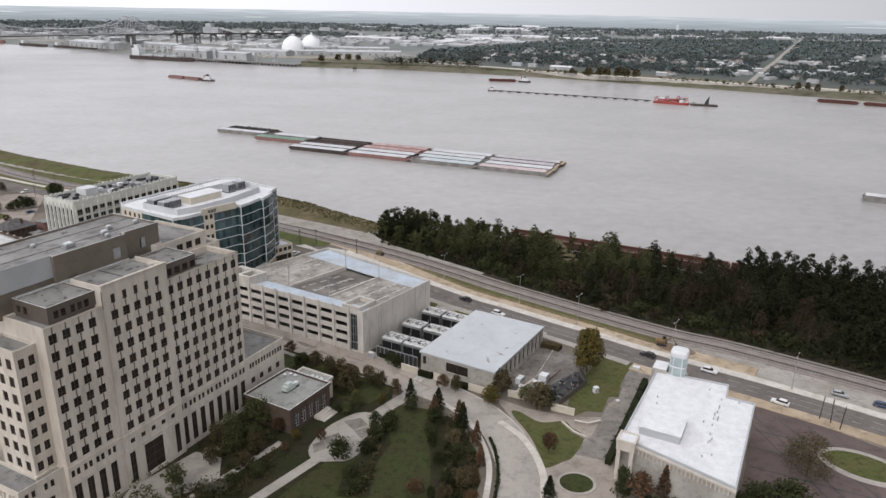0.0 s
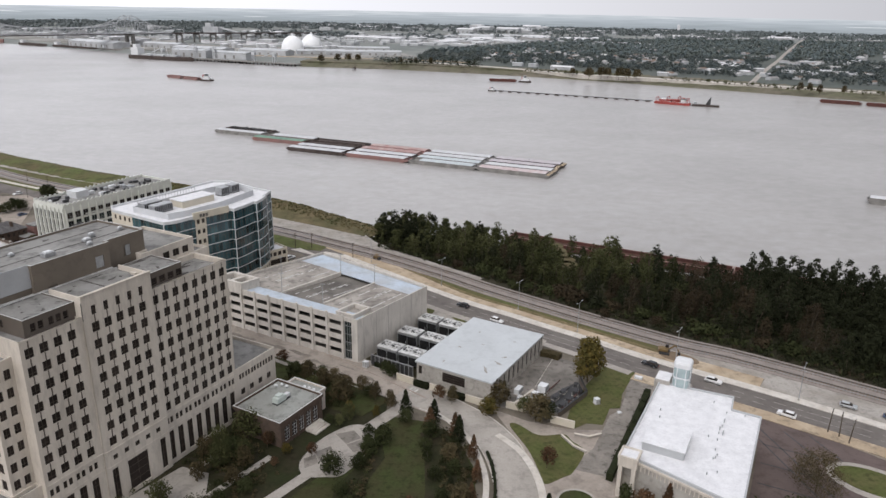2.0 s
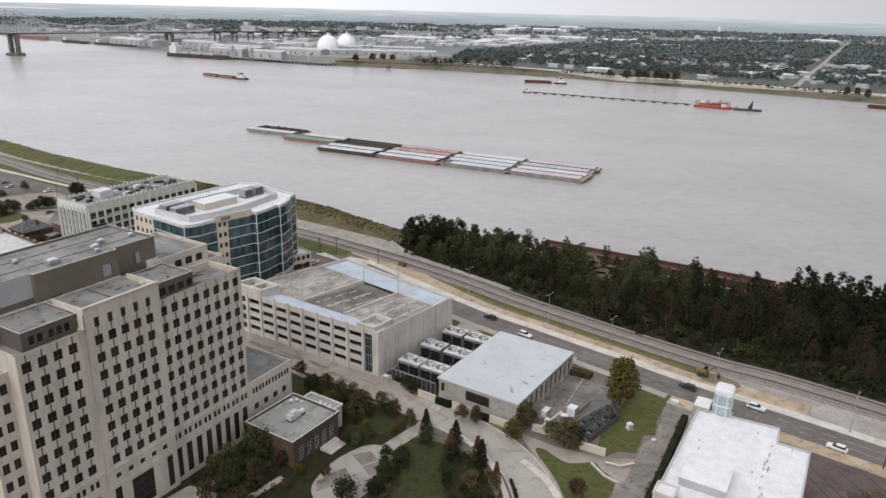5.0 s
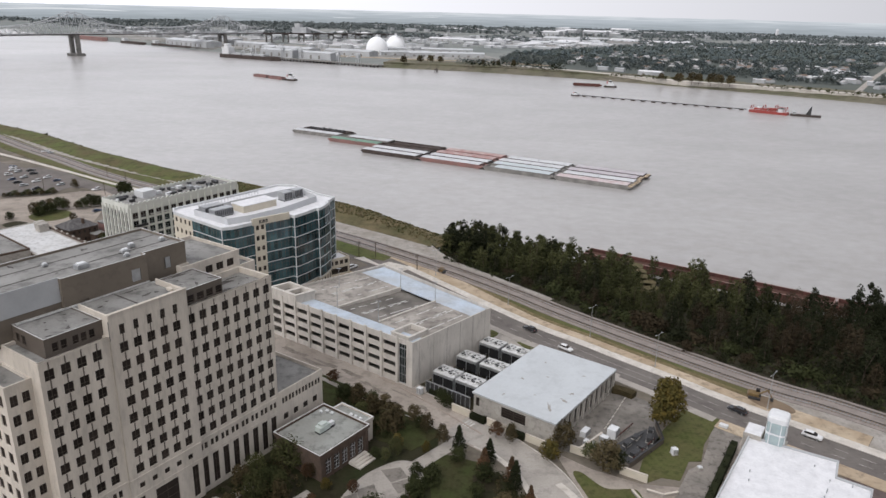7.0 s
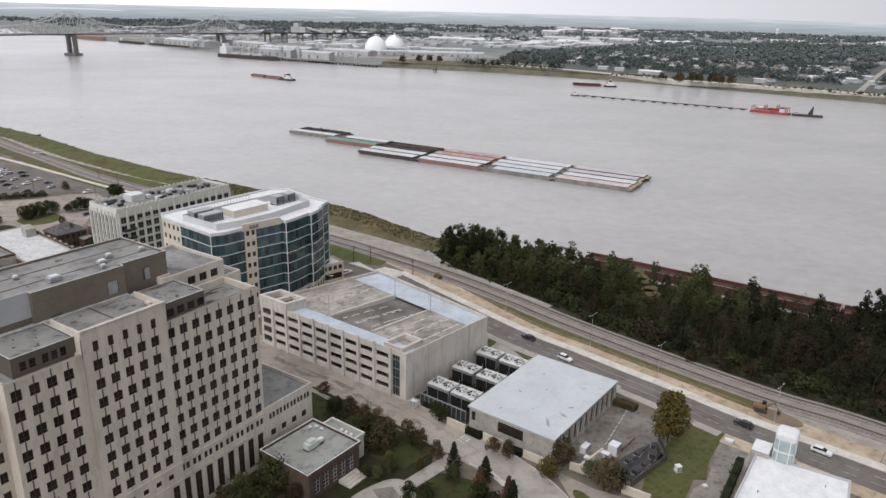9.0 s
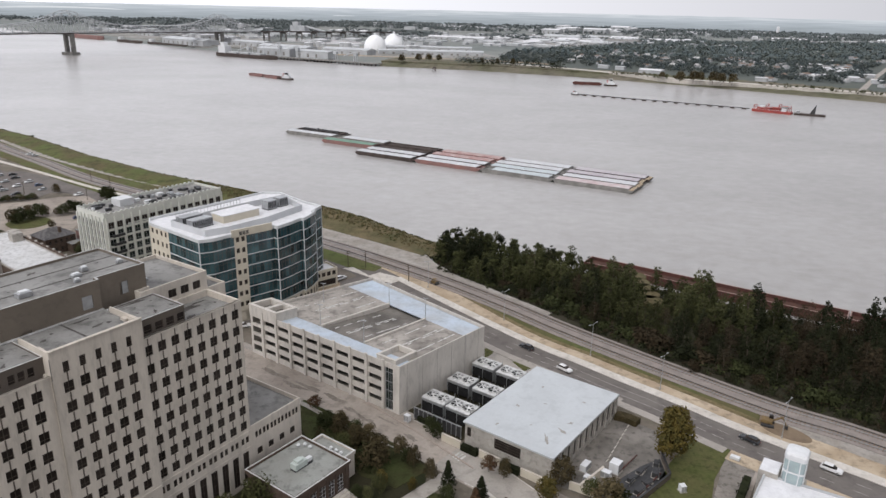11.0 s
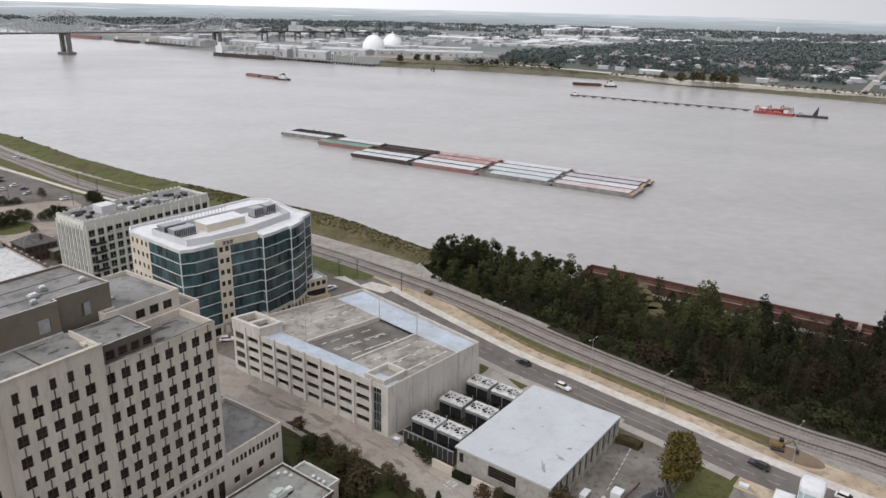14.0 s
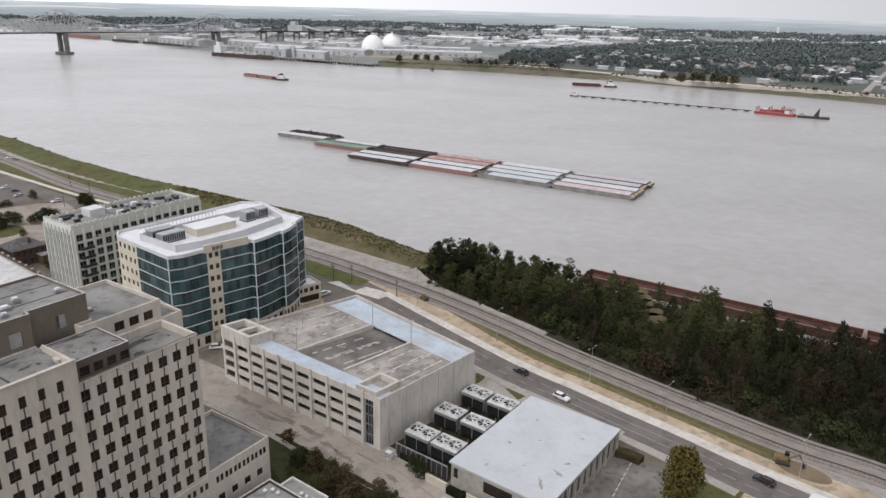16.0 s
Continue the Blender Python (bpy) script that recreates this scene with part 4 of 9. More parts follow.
    sheet("deck", 0.012, 0.99, 0.77, 0.985, 13.6, DECKBLUE, "pale blue sealed roof deck")
    sheet("deck", 0.012, 0.385, 0.15, 0.77, 13.6, DECK, "stained grey roof deck")
    sheet("deck", 0.692, 0.99, 0.15, 0.77, 13.6, DECK, "stained grey roof deck")
    sheet("ramp", 0.392, 0.686, 0.15, 0.77, [13.58, 13.58, 12.3, 12.3], DECKDARK, "dark stained ramp")
    for u in (0.388, 0.689):
        bm = bmesh.new()
        a, b = at(u, 0.15), at(u, 0.77)
        d = math.degrees(math.atan2(b[1] - a[1], b[0] - a[0]))
        box(bm, 0, math.hypot(b[0] - a[0], b[1] - a[1]), -0.3, 0.3, 11.5, 14.1)
        part("ramp_wall", bm, GARAGE, t).matrix_basis = pose(*a, 0, 0, 0, d)
    # parapet
    pts = [FL, FR, BR, BL]
    inner, outer = inset(pts, 0.3), inset(pts, -0.025)
    for i in range(4):
        j = (i + 1) % 4
        bm = bmesh.new()
        prism(bm, [outer[i], outer[j], inner[j], inner[i]], 13.0, 14.42)
        part("parapet", bm, GARAGE, t)
    # open-topped corner stair block and lift well near the street corners
    for u0, u1, v0, v1, top, cross in ((0.0, 0.205, -0.004, 0.16, 16.3, True), (0.85, 0.962, 0.03, 0.25, 14.8, False)):
        c = [at(u0, v0), at(u1, v0), at(u1, v1), at(u0, v1)]
        # sunk floor in the dark deck colour, for the shade of the well
        bm = bmesh.new()
        prism(bm, inset(c, 0.02), 13.1, top - 1.5)
        part("stair_block", bm, DECKDARK, t)
        bm = bmesh.new()
        rim = inset(c, 1.0 if cross else 0.6)
        for i in range(4):
            j = (i + 1) % 4
            prism(bm, [c[i], c[j], rim[j], rim[i]], 13.0, top)
        if cross:
            m0, m1 = at((u0 + u1) / 2 - 0.012, v0 + 0.02), at((u0 + u1) / 2 - 0.012, v1 - 0.02)
            n0, n1 = at((u0 + u1) / 2 + 0.012, v0 + 0.02), at((u0 + u1) / 2 + 0.012, v1 - 0.02)
            prism(bm, [m0, n0, n1, m1], top - 1.3, top - 0.01)
        part("block_wall", bm, GARAGE, t)
        bm = bmesh.new()
        cap, hole = inset(c, -0.12), inset(c, 0.9 if cross else 0.55)
        for i in range(4):
            j = (i + 1) % 4
            prism(bm, [cap[i], cap[j], hole[j], hole[i]], top, top + 0.35)
        part("coping", bm, GARAGE, t)
    # lamp posts on the deck
    for u, v in ((0.388, 0.15), (0.388, 0.77), (0.689, 0.15), (0.689, 0.77), (0.13, 0.45)):
        lamp = thing("deck_lamp", "slim grey twin-headed lamp post on the garage roof", "lamp post", group="garage roof lamps")
        p = at(u, v)
        lamp.matrix_basis = pose(p[0] + fl[0], p[1] + fl[1], 13.6 if u < 0.3 else 14.1)
        bm = bmesh.new()
        tube(bm, (0, 0, 0), (0, 0, 6.5), 0.12, 0.08)
        part("pole", bm, GREYMETAL, lamp)
        for e in (-1, 1):
            bm = bmesh.new()
            box(bm, min(0.1 * e, 0.8 * e), max(0.1 * e, 0.8 * e), -0.15, 0.15, 6.45, 6.6)
            part("lamp_head", bm, GREYMETAL, lamp)
    # worn white bay marks in rows that run from the street to the river
    bm = bmesh.new()
    bm.faces.new([bm.verts.new(p) for p in ((-0.21, 0, 0), (0.21, 0, 0), (0.21, 1.5, 0), (-0.21, 1.5, 0))])
    mark = mesh_of(bm, "bay_mark", PAINT)
    g = random.Random(9)
    for u, lo in ((0.11, 0), (0.20, 0), (0.215, 0), (0.31, 0), (0.45, 1), (0.53, 1), (0.545, 1), (0.63, 1), (0.75, 0), (0.83, 0), (0.845, 0), (0.93, 0)):
        for k in range(15):
            v = 0.20 + 0.038 * k
            if g.random() < 0.3 or (u > 0.84 and v < 0.28):
                continue
            p, q = at(u, v), at(u, v + 0.05)
            z = 13.608 - (1.28 * (v - 0.15) / 0.62 if lo else 0)
            put("bay_mark", mark, t, pose(*p, z, -1.5 if lo else 0, 0, math.degrees(math.atan2(q[1] - p[1], q[0] - p[0])) - 90 ))


parking_garage()


# ---- pale-roofed equipment hall beside the garage ----
def hall():
    t = thing("equipment_hall", "low stone hall with a flat pale grey metal roof", "hall", pose(-6.6, 192.8, 0, 0, 0, 60.2))
    ln, w = 36.6, 25.2
    bm = bmesh.new()
    prism(bm, [(0, 0), (0, -w), (ln, -w), (ln, 0)], 6.55, 7.0)
    part("roof", bm, ROOFPALE, t, "flat pale grey roof with dark scuffs")
    bm = bmesh.new()
    panel(bm, (0.4, -0.4), -90, w - 0.8, 0, 6.55, [(0.6, 1.8, 3.0, 5.6), (8.6, 16.0, 2.6, 5.6)])
    panel(bm, (0.4, -w + 0.4), 0, ln - 0.8, 0, 6.55, [(1.5 + 3.2 * k, 2.7 + 3.2 * k, 1.4, 5.6) for k in range(11)])
    panel(bm, (ln - 0.4, -w + 0.4), 90, w - 0.8, 0, 6.55, [])
    panel(bm, (ln - 0.4, -0.4), 180, ln - 0.8, 0, 6.55, [])
    part("wall", bm, CONCRETE, t, "weathered concrete wall")
    for k in range(11):
        window_on(t, (0.4, -w + 0.4), 0, 2.1 + 3.2 * k, 3.5, 1.2, 4.2, 0.25, "bar")
    window_on(t, (0.4, -0.4), -90, 12.3, 4.1, 7.4, 3.0, 0.3, "tall")
    window_on(t, (0.4, -0.4), -90, 1.2, 4.3, 1.2, 2.6, 0.25, "bar")
    for k in range(12):
        bm = bmesh.new()
        box(bm, -0.22, 0.22, -0.3, -0.004, 0, 6.5)
        part("fin", bm, CONCRETE, t).matrix_basis = on_wall((0.4, -w + 0.4), 0, 0.5 + 3.2 * k, 0)
    for k, (x, y, rx, ry) in enumerate(((27.2, -7.2, 0.5, 0.3), (14.8, -6.9, 0.5, 0.35), (26.8, -19.6, 0.45, 0.3), (15.7, -21.5, 0.8, 0.4), (4.2, -7.3, 0.6, 0.3), (5.8, -20.2, 1.7, 0.35), (11.2, -21.8, 1.3, 0.4), (20.0, -12.0, 0.4, 0.2), (9.0, -14.0, 0.3, 0.25))):
        blotch(t, x, y, rx, ry, 30 + 37 * k, 7.016, 60 + k, ROOFSTAIN, "scuff_mark")


hall()


# ---- cooling towers between the garage and the hall ----
def cooling_tower():
    w, d = 7.1, 5.0
    t = thing("cooling_tower", "dark metal cooling tower with two round fans on top", "cooling tower", group="cooling towers")
    bm = bmesh.new()
    box(bm, 0, w, 0, d, 1.2, 4.0)
    part("casing", bm, BLACKCASE, t)
    bm = bmesh.new()
    box(bm, -0.05, w + 0.05, -0.08, d + 0.05, 4.0, 4.7)
    part("fan_plenum", bm, GREYMETAL, t, "grey metal band under the fans")
    bm = bmesh.new()
    box(bm, 0.2, w - 0.2, -0.06, -0.005, -0.05, 0.05)
    louvre = mesh_of(bm, "louvre", BLACKCASE)
    for k in range(6):
        put("louvre", louvre, t, pose(0, 0, 1.5 + 0.42 * k, -20))
    for x in (-0.12, w / 2 - 0.06, w - 0.02):
        bm = bmesh.new()
        box(bm, x, x + 0.14, -0.14, -0.002, 1.2, 4.0)
        part("corner_post", bm, GREYMETAL, t)
    bm = bmesh.new()
    box(bm, w + 0.002, w + 0.05, 0.1, d - 0.1, 1.3, 3.98)
    part("side_panel", bm, GREYMETAL, t)
    bm = bmesh.new()
    box(bm, -0.12, w + 0.12, -0.15, d + 0.12, 4.7, 4.95)
    part("top_deck", bm, FANPALE, t)
    bm = bmesh.new()
    for x in (0.2, w / 2, w - 0.3):
        for y in (0.2, d - 0.3):
            box(bm, x - 0.1, x + 0.2, y - 0.1, y + 0.2, 0, 1.2)
    part("stand", bm, DARKMETAL, t)
    bm = bmesh.new()
    q = [(0.25, -0.16, 0.02), (1.5, -0.34, -0.04), (1.5, 0.16, 0.12), (0.25, 0.12, 0.1)]
    lo, hi = [bm.verts.new(p) for p in q], [bm.verts.new((x, y, z + 0.05)) for x, y, z in q]
    bm.faces.new(hi)
    bm.faces.new(lo[::-1])
    for i in range(4):
        bm.faces.new((lo[i], lo[(i + 1) % 4], hi[(i + 1) % 4], hi[i]))
    blade = mesh_of(bm, "blade", FANPALE)
    for cx in (w * 0.25, w * 0.75):
        bm = bmesh.new()
        n = 24
        ring = [[bm.verts.new((cx + r * math.cos(k * math.tau / n), d / 2 + r * math.sin(k * math.tau / n), z)) for k in range(n)] for r, z in ((1.74, 4.95), (1.70, 5.3), (1.58, 5.3), (1.58, 4.975))]
        for a, b in zip(ring, ring[1:]):
            for k in range(n):
                bm.faces.new((a[k], a[(k + 1) % n], b[(k + 1) % n], b[k]))
        cowl = part("fan_cowl", bm, FANPALE, t, "pale ring round a fan")
        for k in range(6):
            put("blade", blade, cowl, pose(cx, d / 2, 5.12, 0, 0, 60 * k + 10 * cx))
        bm = bmesh.new()
        tube(bm, (cx, d / 2, 4.98), (cx, d / 2, 5.3), 0.34, sides=10)
        part("hub", bm, FANPALE, cowl)
        # flat black disc on the deck, painted as the shaded opening below the fan
        bm = bmesh.new()
        bm.faces.new([bm.verts.new((cx + 1.57 * math.cos(k * math.tau / n), d / 2 + 1.57 * math.sin(k * math.tau / n), 4.97)) for k in range(n)])
        part("fan_well_disc", bm, BLACKCASE, cowl)
    bm = bmesh.new()
    for y in (0.4, d - 0.4):
        tube(bm, (w + 0.35, y, 0), (w + 0.35, y, 6.3), 0.07, sides=6)
    for k in range(9):
        tube(bm, (w + 0.35, d - 0.9, 1.0 + 0.5 * k), (w + 0.35, d - 0.4, 1.0 + 0.5 * k), 0.03, sides=4)
    part("access_ladder", bm, GREYMETAL, t)
    return t


# the yard floor borrows the planting beds' dark mulch colour
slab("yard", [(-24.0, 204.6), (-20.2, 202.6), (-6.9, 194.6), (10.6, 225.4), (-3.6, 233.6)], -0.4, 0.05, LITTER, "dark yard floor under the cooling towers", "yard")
ct = cooling_tower()
ct.matrix_basis = pose(-18.9, 206.2, 0.05, 0, 0, -29)
for m in (pose(-12.0, 202.4, 0.05, 0, 0, -29), pose(-13.2, 216.9, 0.05, 0, 0, -29), pose(-5.9, 212.8, 0.05, 0, 0, -29), pose(-7.0, 227.4, 0.05, 0, 0, -29), pose(0.2, 223.2, 0.05, 0, 0, -29)):
    copy_thing(ct, m)


# ---- small roof units on the stone offices ----
def roof_unit(m, w=1.6, d=1.2, h=0.9):
    t = thing("roof_vent", "small pale metal vent box on the flat roof", "roof vent", m, "roof vents")
    bm = bmesh.new()
    box(bm, -w / 2, w / 2, -d / 2, d / 2, 0, h)
    bmesh.ops.bevel(bm, geom=bm.edges[:], offset=0.05, segments=1, affect="EDGES")
    part("casing", bm, GREYMETAL, t)
    bm = bmesh.new()
    box(bm, -w * 0.32, w * 0.32, -d * 0.32, d * 0.32, h, h + 0.25)
    part("cap", bm, PALEMETAL, t)
    return t


for x, y, z, w, d, h in ((-81.5, 146.4, 54.0, 3.2, 2.2, 1.1), (-78.9, 160.1, 54.0, 1.8, 1.4, 0.9), (-78.4, 156.8, 54.0, 2.4, 1.6, 0.7), (-74.8, 165.5, 54.0, 1.6, 1.2, 0.8), (-76.6, 154.4, 54.0, 1.6, 1.0, 0.7), (-89.0, 146.0, 54.0, 1.4, 1.2, 0.6), (-72.6, 170.0, 48.55, 2.2, 0.9, 0.5)):
    roof_unit(pose(x, y, z, 0, 0, 63.3), 0.75 * w, 0.75 * d, 0.8 * h)


# ---- the glass-fronted office building ----
PANES = {}


def glass_offices():
    ox, oy = -95.0, 270.0
    t = thing("glass_office_building", "modern office block with curved teal glass and white roof", "office building", pose(ox, oy, 0))
    P = lambda x, y: (x - ox, y - oy)
    A, B, B2, T1, T2 = P(-122.0, 260.0), P(-97.0, 244.4), P(-93.4, 246.8), P(-89.0, 253.2), P(-79.4, 264.6)
    bow = [P(-77.9, 263.7), P(-75.3, 269.4), P(-73.3, 275.2), P(-72.2, 274.8), P(-71.2, 280.0), P(-70.9, 285.4), P(-71.9, 285.5), P(-71.4, 289.0), P(-71.0, 293.0)]
    back = [P(-78.6, 297.2), P(-92.5, 309.0), P(-100.0, 308.0), P(-124.5, 264.6)]
    top, base, fl = 31.2, 4.2, 3.85
    outline = [A, B, B2, T1, T2, *bow, *back]
    bm = bmesh.new()
    prism(bm, inset(outline, 0.5), 0, top - 0.3)
    part("core", bm, DARKMETAL, t)

    def seg(a, b):
        return math.degrees(math.atan2(b[1] - a[1], b[0] - a[0])), math.hypot(b[0] - a[0], b[1] - a[1])

    def glazed(a, b, first=0, bays=0):
        d, ln = seg(a, b)
        for k in range(first, 7):
            z0, z1 = base + fl * k + 0.72, base + fl * (k + 1)
            n = max(1, round(ln / 1.6))
            bm = bmesh.new()
            for i in range(n + 1):
                u = min(max(ln * i / n, 0.04), ln - 0.04)
                box(bm, u - 0.035, u + 0.035, 0.0, 0.06, z0, z1)
            box(bm, 0.07, ln - 0.07, 0.01, 0.05, z0 + 2.0, z0 + 2.06)
            bars = part("mullion", bm, FRAME, t)
            bars.matrix_basis = on_wall(a, d, 0, 0)
            key = (round(ln / n, 3), round(z1 - z0, 3))
            if key not in PANES:
                bm = bmesh.new()
                box(bm, 0.0, ln / n, 0.065, 0.11, 0, z1 - z0)
                PANES[key] = mesh_of(bm, "pane", TEAL)
            for i in range(n):
                put("pane", PANES[key], bars, pose(ln * i / n, 0, z0))
            bm = bmesh.new()
            box(bm, 0, ln, -0.10, 0.12, z0 - 0.66, z0 - 0.40)
            part("floor_band", bm, WHITEBAND, t, "white floor band").matrix_basis = on_wall(a, d, 0, 0)
            bm = bmesh.new()
            box(bm, 0.01, ln - 0.01, 0.0, 0.1, z0 - 0.38, z0)
            part("spandrel", bm, TEAL, t).matrix_basis = on_wall(a, d, 0, 0)

    def cream(a, b, cols, first=0, z_low=0.0, label=""):
        d, ln = seg(a, b)
        zs = [base + fl * k + 2.2 for k in range(first, 7)]
        hs = [(u - 0.6, u + 0.6, z - 0.85, z + 0.85) for u in cols for z in zs]
        bm = bmesh.new()
        panel(bm, a, d, ln, z_low, top + 0.2, hs, depth=0.4)
        part("cream_wall", bm, CREAM, t, "cream stone wall with small square windows")
        for u in cols:
            for z in zs:
                window_on(t, a, d, u, z, 1.2, 1.7, 0.22, "pair", GLASS, FRAME)

    d, ln = seg(A, B)
    M = tuple(Vector(A).lerp(Vector(B), 0.40))
    cream(A, M, [1.8, 4.6, 7.4, 10.0])
    glazed(M, B)
    glazed(B, B2)
    glazed(B2, T1)
    C = tuple(Vector(T1).lerp(Vector(T2), 0.30))
    cream(T1, C, [1.3, 3.3])
    glazed(C, T2)
    for a, b in zip([T2] + bow, bow):
        glazed(a, b)
    for a in (B, bow[0], bow[3], bow[5], bow[8]):
        bm = bmesh.new()
        box(bm, -0.14, 0.14, -0.14, 0.14, base, top + 0.4)
        part("corner_mullion", bm, WHITEBAND, t).matrix_basis = pose(*a, 0)
    for a, b in zip([bow[-1]] + back, back + [A]):
        d, ln = seg(a, b)
        cream(a, b, [2 + 3 * k for k in range(int((ln - 2) // 3))])
    # base storey
    ground = [M, B, B2, T1, T2, *bow]
    for a, b in zip(ground, ground[1:]):
        d, ln = seg(a, b)
        bm = bmesh.new()
        n = max(1, int(ln / 2.6))
        panel(bm, a, d, ln, 0, base, [((i + 0.22) * ln / n, (i + 0.78) * ln / n, 0.5, 3.3) for i in range(n)], depth=0.4)
        part("base_wall", bm, CREAM, t)
        for i in range(n):
            window_on(t, a, d, (i + 0.5) * ln / n, 1.9, 0.56 * ln / n, 2.8, 0.25, "pair")
    # parapet with a plain raised panel over the cream bay (its sign is plain bars)
    flat_roof(t, outline, top, ROOFWHITE, WHITEBAND, rim=0.5, up=0.75)
    a, b = tuple(Vector(B2).lerp(Vector(T1), 0.9)), tuple(Vector(T1).lerp(Vector(T2), 0.95))
    d, ln = seg(a, b)
    bm = bmesh.new()
    box(bm, 0, ln, -0.25, 0.35, top - 0.6, top + 1.9)
    sign = part("sign_panel", bm, CREAM, t, "raised cream parapet panel")
    sign.matrix_basis = on_wall(a, d, 0, 0)
    for k in range(3):
        bm = bmesh.new()
        for z in range(4):
            box(bm, 2.6 + 1.25 * k, 3.55 + 1.25 * k, -0.33, -0.254, top - 0.1 + 0.32 * z, top + 0.1 + 0.32 * z)
        part("sign_block", bm, DARKMETAL, sign, "dark sign bars")
    # plant screen on the roof
    S = [P(-113.5, 259.0), P(-97.3, 250.2), P(-91.5, 256.0), P(-83.5, 268.5), P(-76.5, 287.0), P(-88.0, 300.0), P(-99.0, 284.0)]
    for a, b in zip(S, S[1:] + S[:1]):
        d, ln = seg(a, b)
        bm = bmesh.new()
        box(bm, 0, ln, 0, 0.2, top, top + 2.3)
        part("roof_screen", bm, SCREENPALE, t, "white roof plant screen").matrix_basis = pose(*a, 0, 0, 0, d)
        n = int(ln / 1.5)
    a, b = S[6], S[0]
    d, ln = seg(a, b)
    for i in range(int(ln / 1.4)):
        bm = bmesh.new()
        box(bm, i * 1.4, i * 1.4 + 0.1, -0.25, -0.1, top, top + 4.0)
        part("screen_post", bm, GREYMETAL, t).matrix_basis = pose(*a, 0, 0, 0, d)
    bm = bmesh.new()
    box(bm, 0, ln, -0.24, -0.1, top + 3.7, top + 3.9)
    part("screen_rail", bm, GREYMETAL, t).matrix_basis = pose(*a, 0, 0, 0, d)
    bm = bmesh.new()
    box(bm, 0, 15, 0, 7, top, top + 2.5)
    part("roof_house", bm, CREAM, t, "cream-walled plant room").matrix_basis = pose(*P(-97.6, 265.5), 0, 0, 0, 58)
    bm = bmesh.new()
    box(bm, -0.3, 15.3, -0.3, 7.3, top + 2.5, top + 2.75)
    part("roof_house_top", bm, ROOFWHITE, t).matrix_basis = pose(*P(-97.6, 265.5), 0, 0, 0, 58)
    for x, y, w, h in ((-109.5, 259.5, 8.0, 3.0), (-104.6, 256.6, 8.0, 3.0), (-88.6, 284.5, 4.2, 3.4), (-86.0, 289.5, 4.2, 3.4)):
        unit = thing("roof_chiller", "grey louvred metal chiller on the white office roof", "roof chiller", pose(x, y, top, 0, 0, 60), "roof chillers")
        bm = bmesh.new()
        box(bm, 0, w, 0, 3.6, 0.3, h)
        part("casing", bm, GREYMETAL, unit)
        for i in range(int(w / 0.8)):
            bm = bmesh.new()
            box(bm, 0.15 + 0.8 * i, 0.7 + 0.8 * i, -0.06, -0.004, 0.6, h - 0.4)
            part("louvre", bm, DARKMETAL, unit)
        bm = bmesh.new()
        box(bm, -0.1, w + 0.1, -0.1, 3.7, 0, 0.3)
        part("stand", bm, DARKMETAL, unit)
    # low wing on the river side
    w = thing("low_wing", "low cream wing of the glass offices with a flat roof", "building wing", pose(*(-75.5, 284.5), 0, 0, 0, 47))
    bm = bmesh.new()
    panel(bm, (3.2, -1.5), 0, 10, 0, 7.2, [(0.8 + 2.3 * k, 2.4 + 2.3 * k, 4.6, 6.3) for k in range(4)] + [(0.8, 9.2, 0.8, 3.2)])
    panel(bm, (13.2, -1.5), 90, 8, 0, 7.2, [(1, 7, 4.4, 6.2)])
    panel(bm, (13.2, 6.5), 180, 10, 0, 7.2, [])
    panel(bm, (3.2, 6.5), -90, 8, 0, 7.2, [])
    part("wall", bm, CREAM, w)
    for k in range(4):
        window_on(w, (3.2, -1.5), 0, 1.6 + 2.3 * k, 5.45, 1.6, 1.7, 0.2)
    window_on(w, (3.2, -1.5), 0, 5.0, 2.0, 8.4, 2.4, 0.2, "tall")
    window_on(w, (13.2, -1.5), 90, 4.0, 5.3, 6.0, 1.8, 0.2, "tall")
    flat_roof(w, [(3.2, -1.5), (13.2, -1.5), (13.2, 6.5), (3.2, 6.5)], 6.7, ROOFWHITE, CREAM, rim=0.3)


glass_offices()


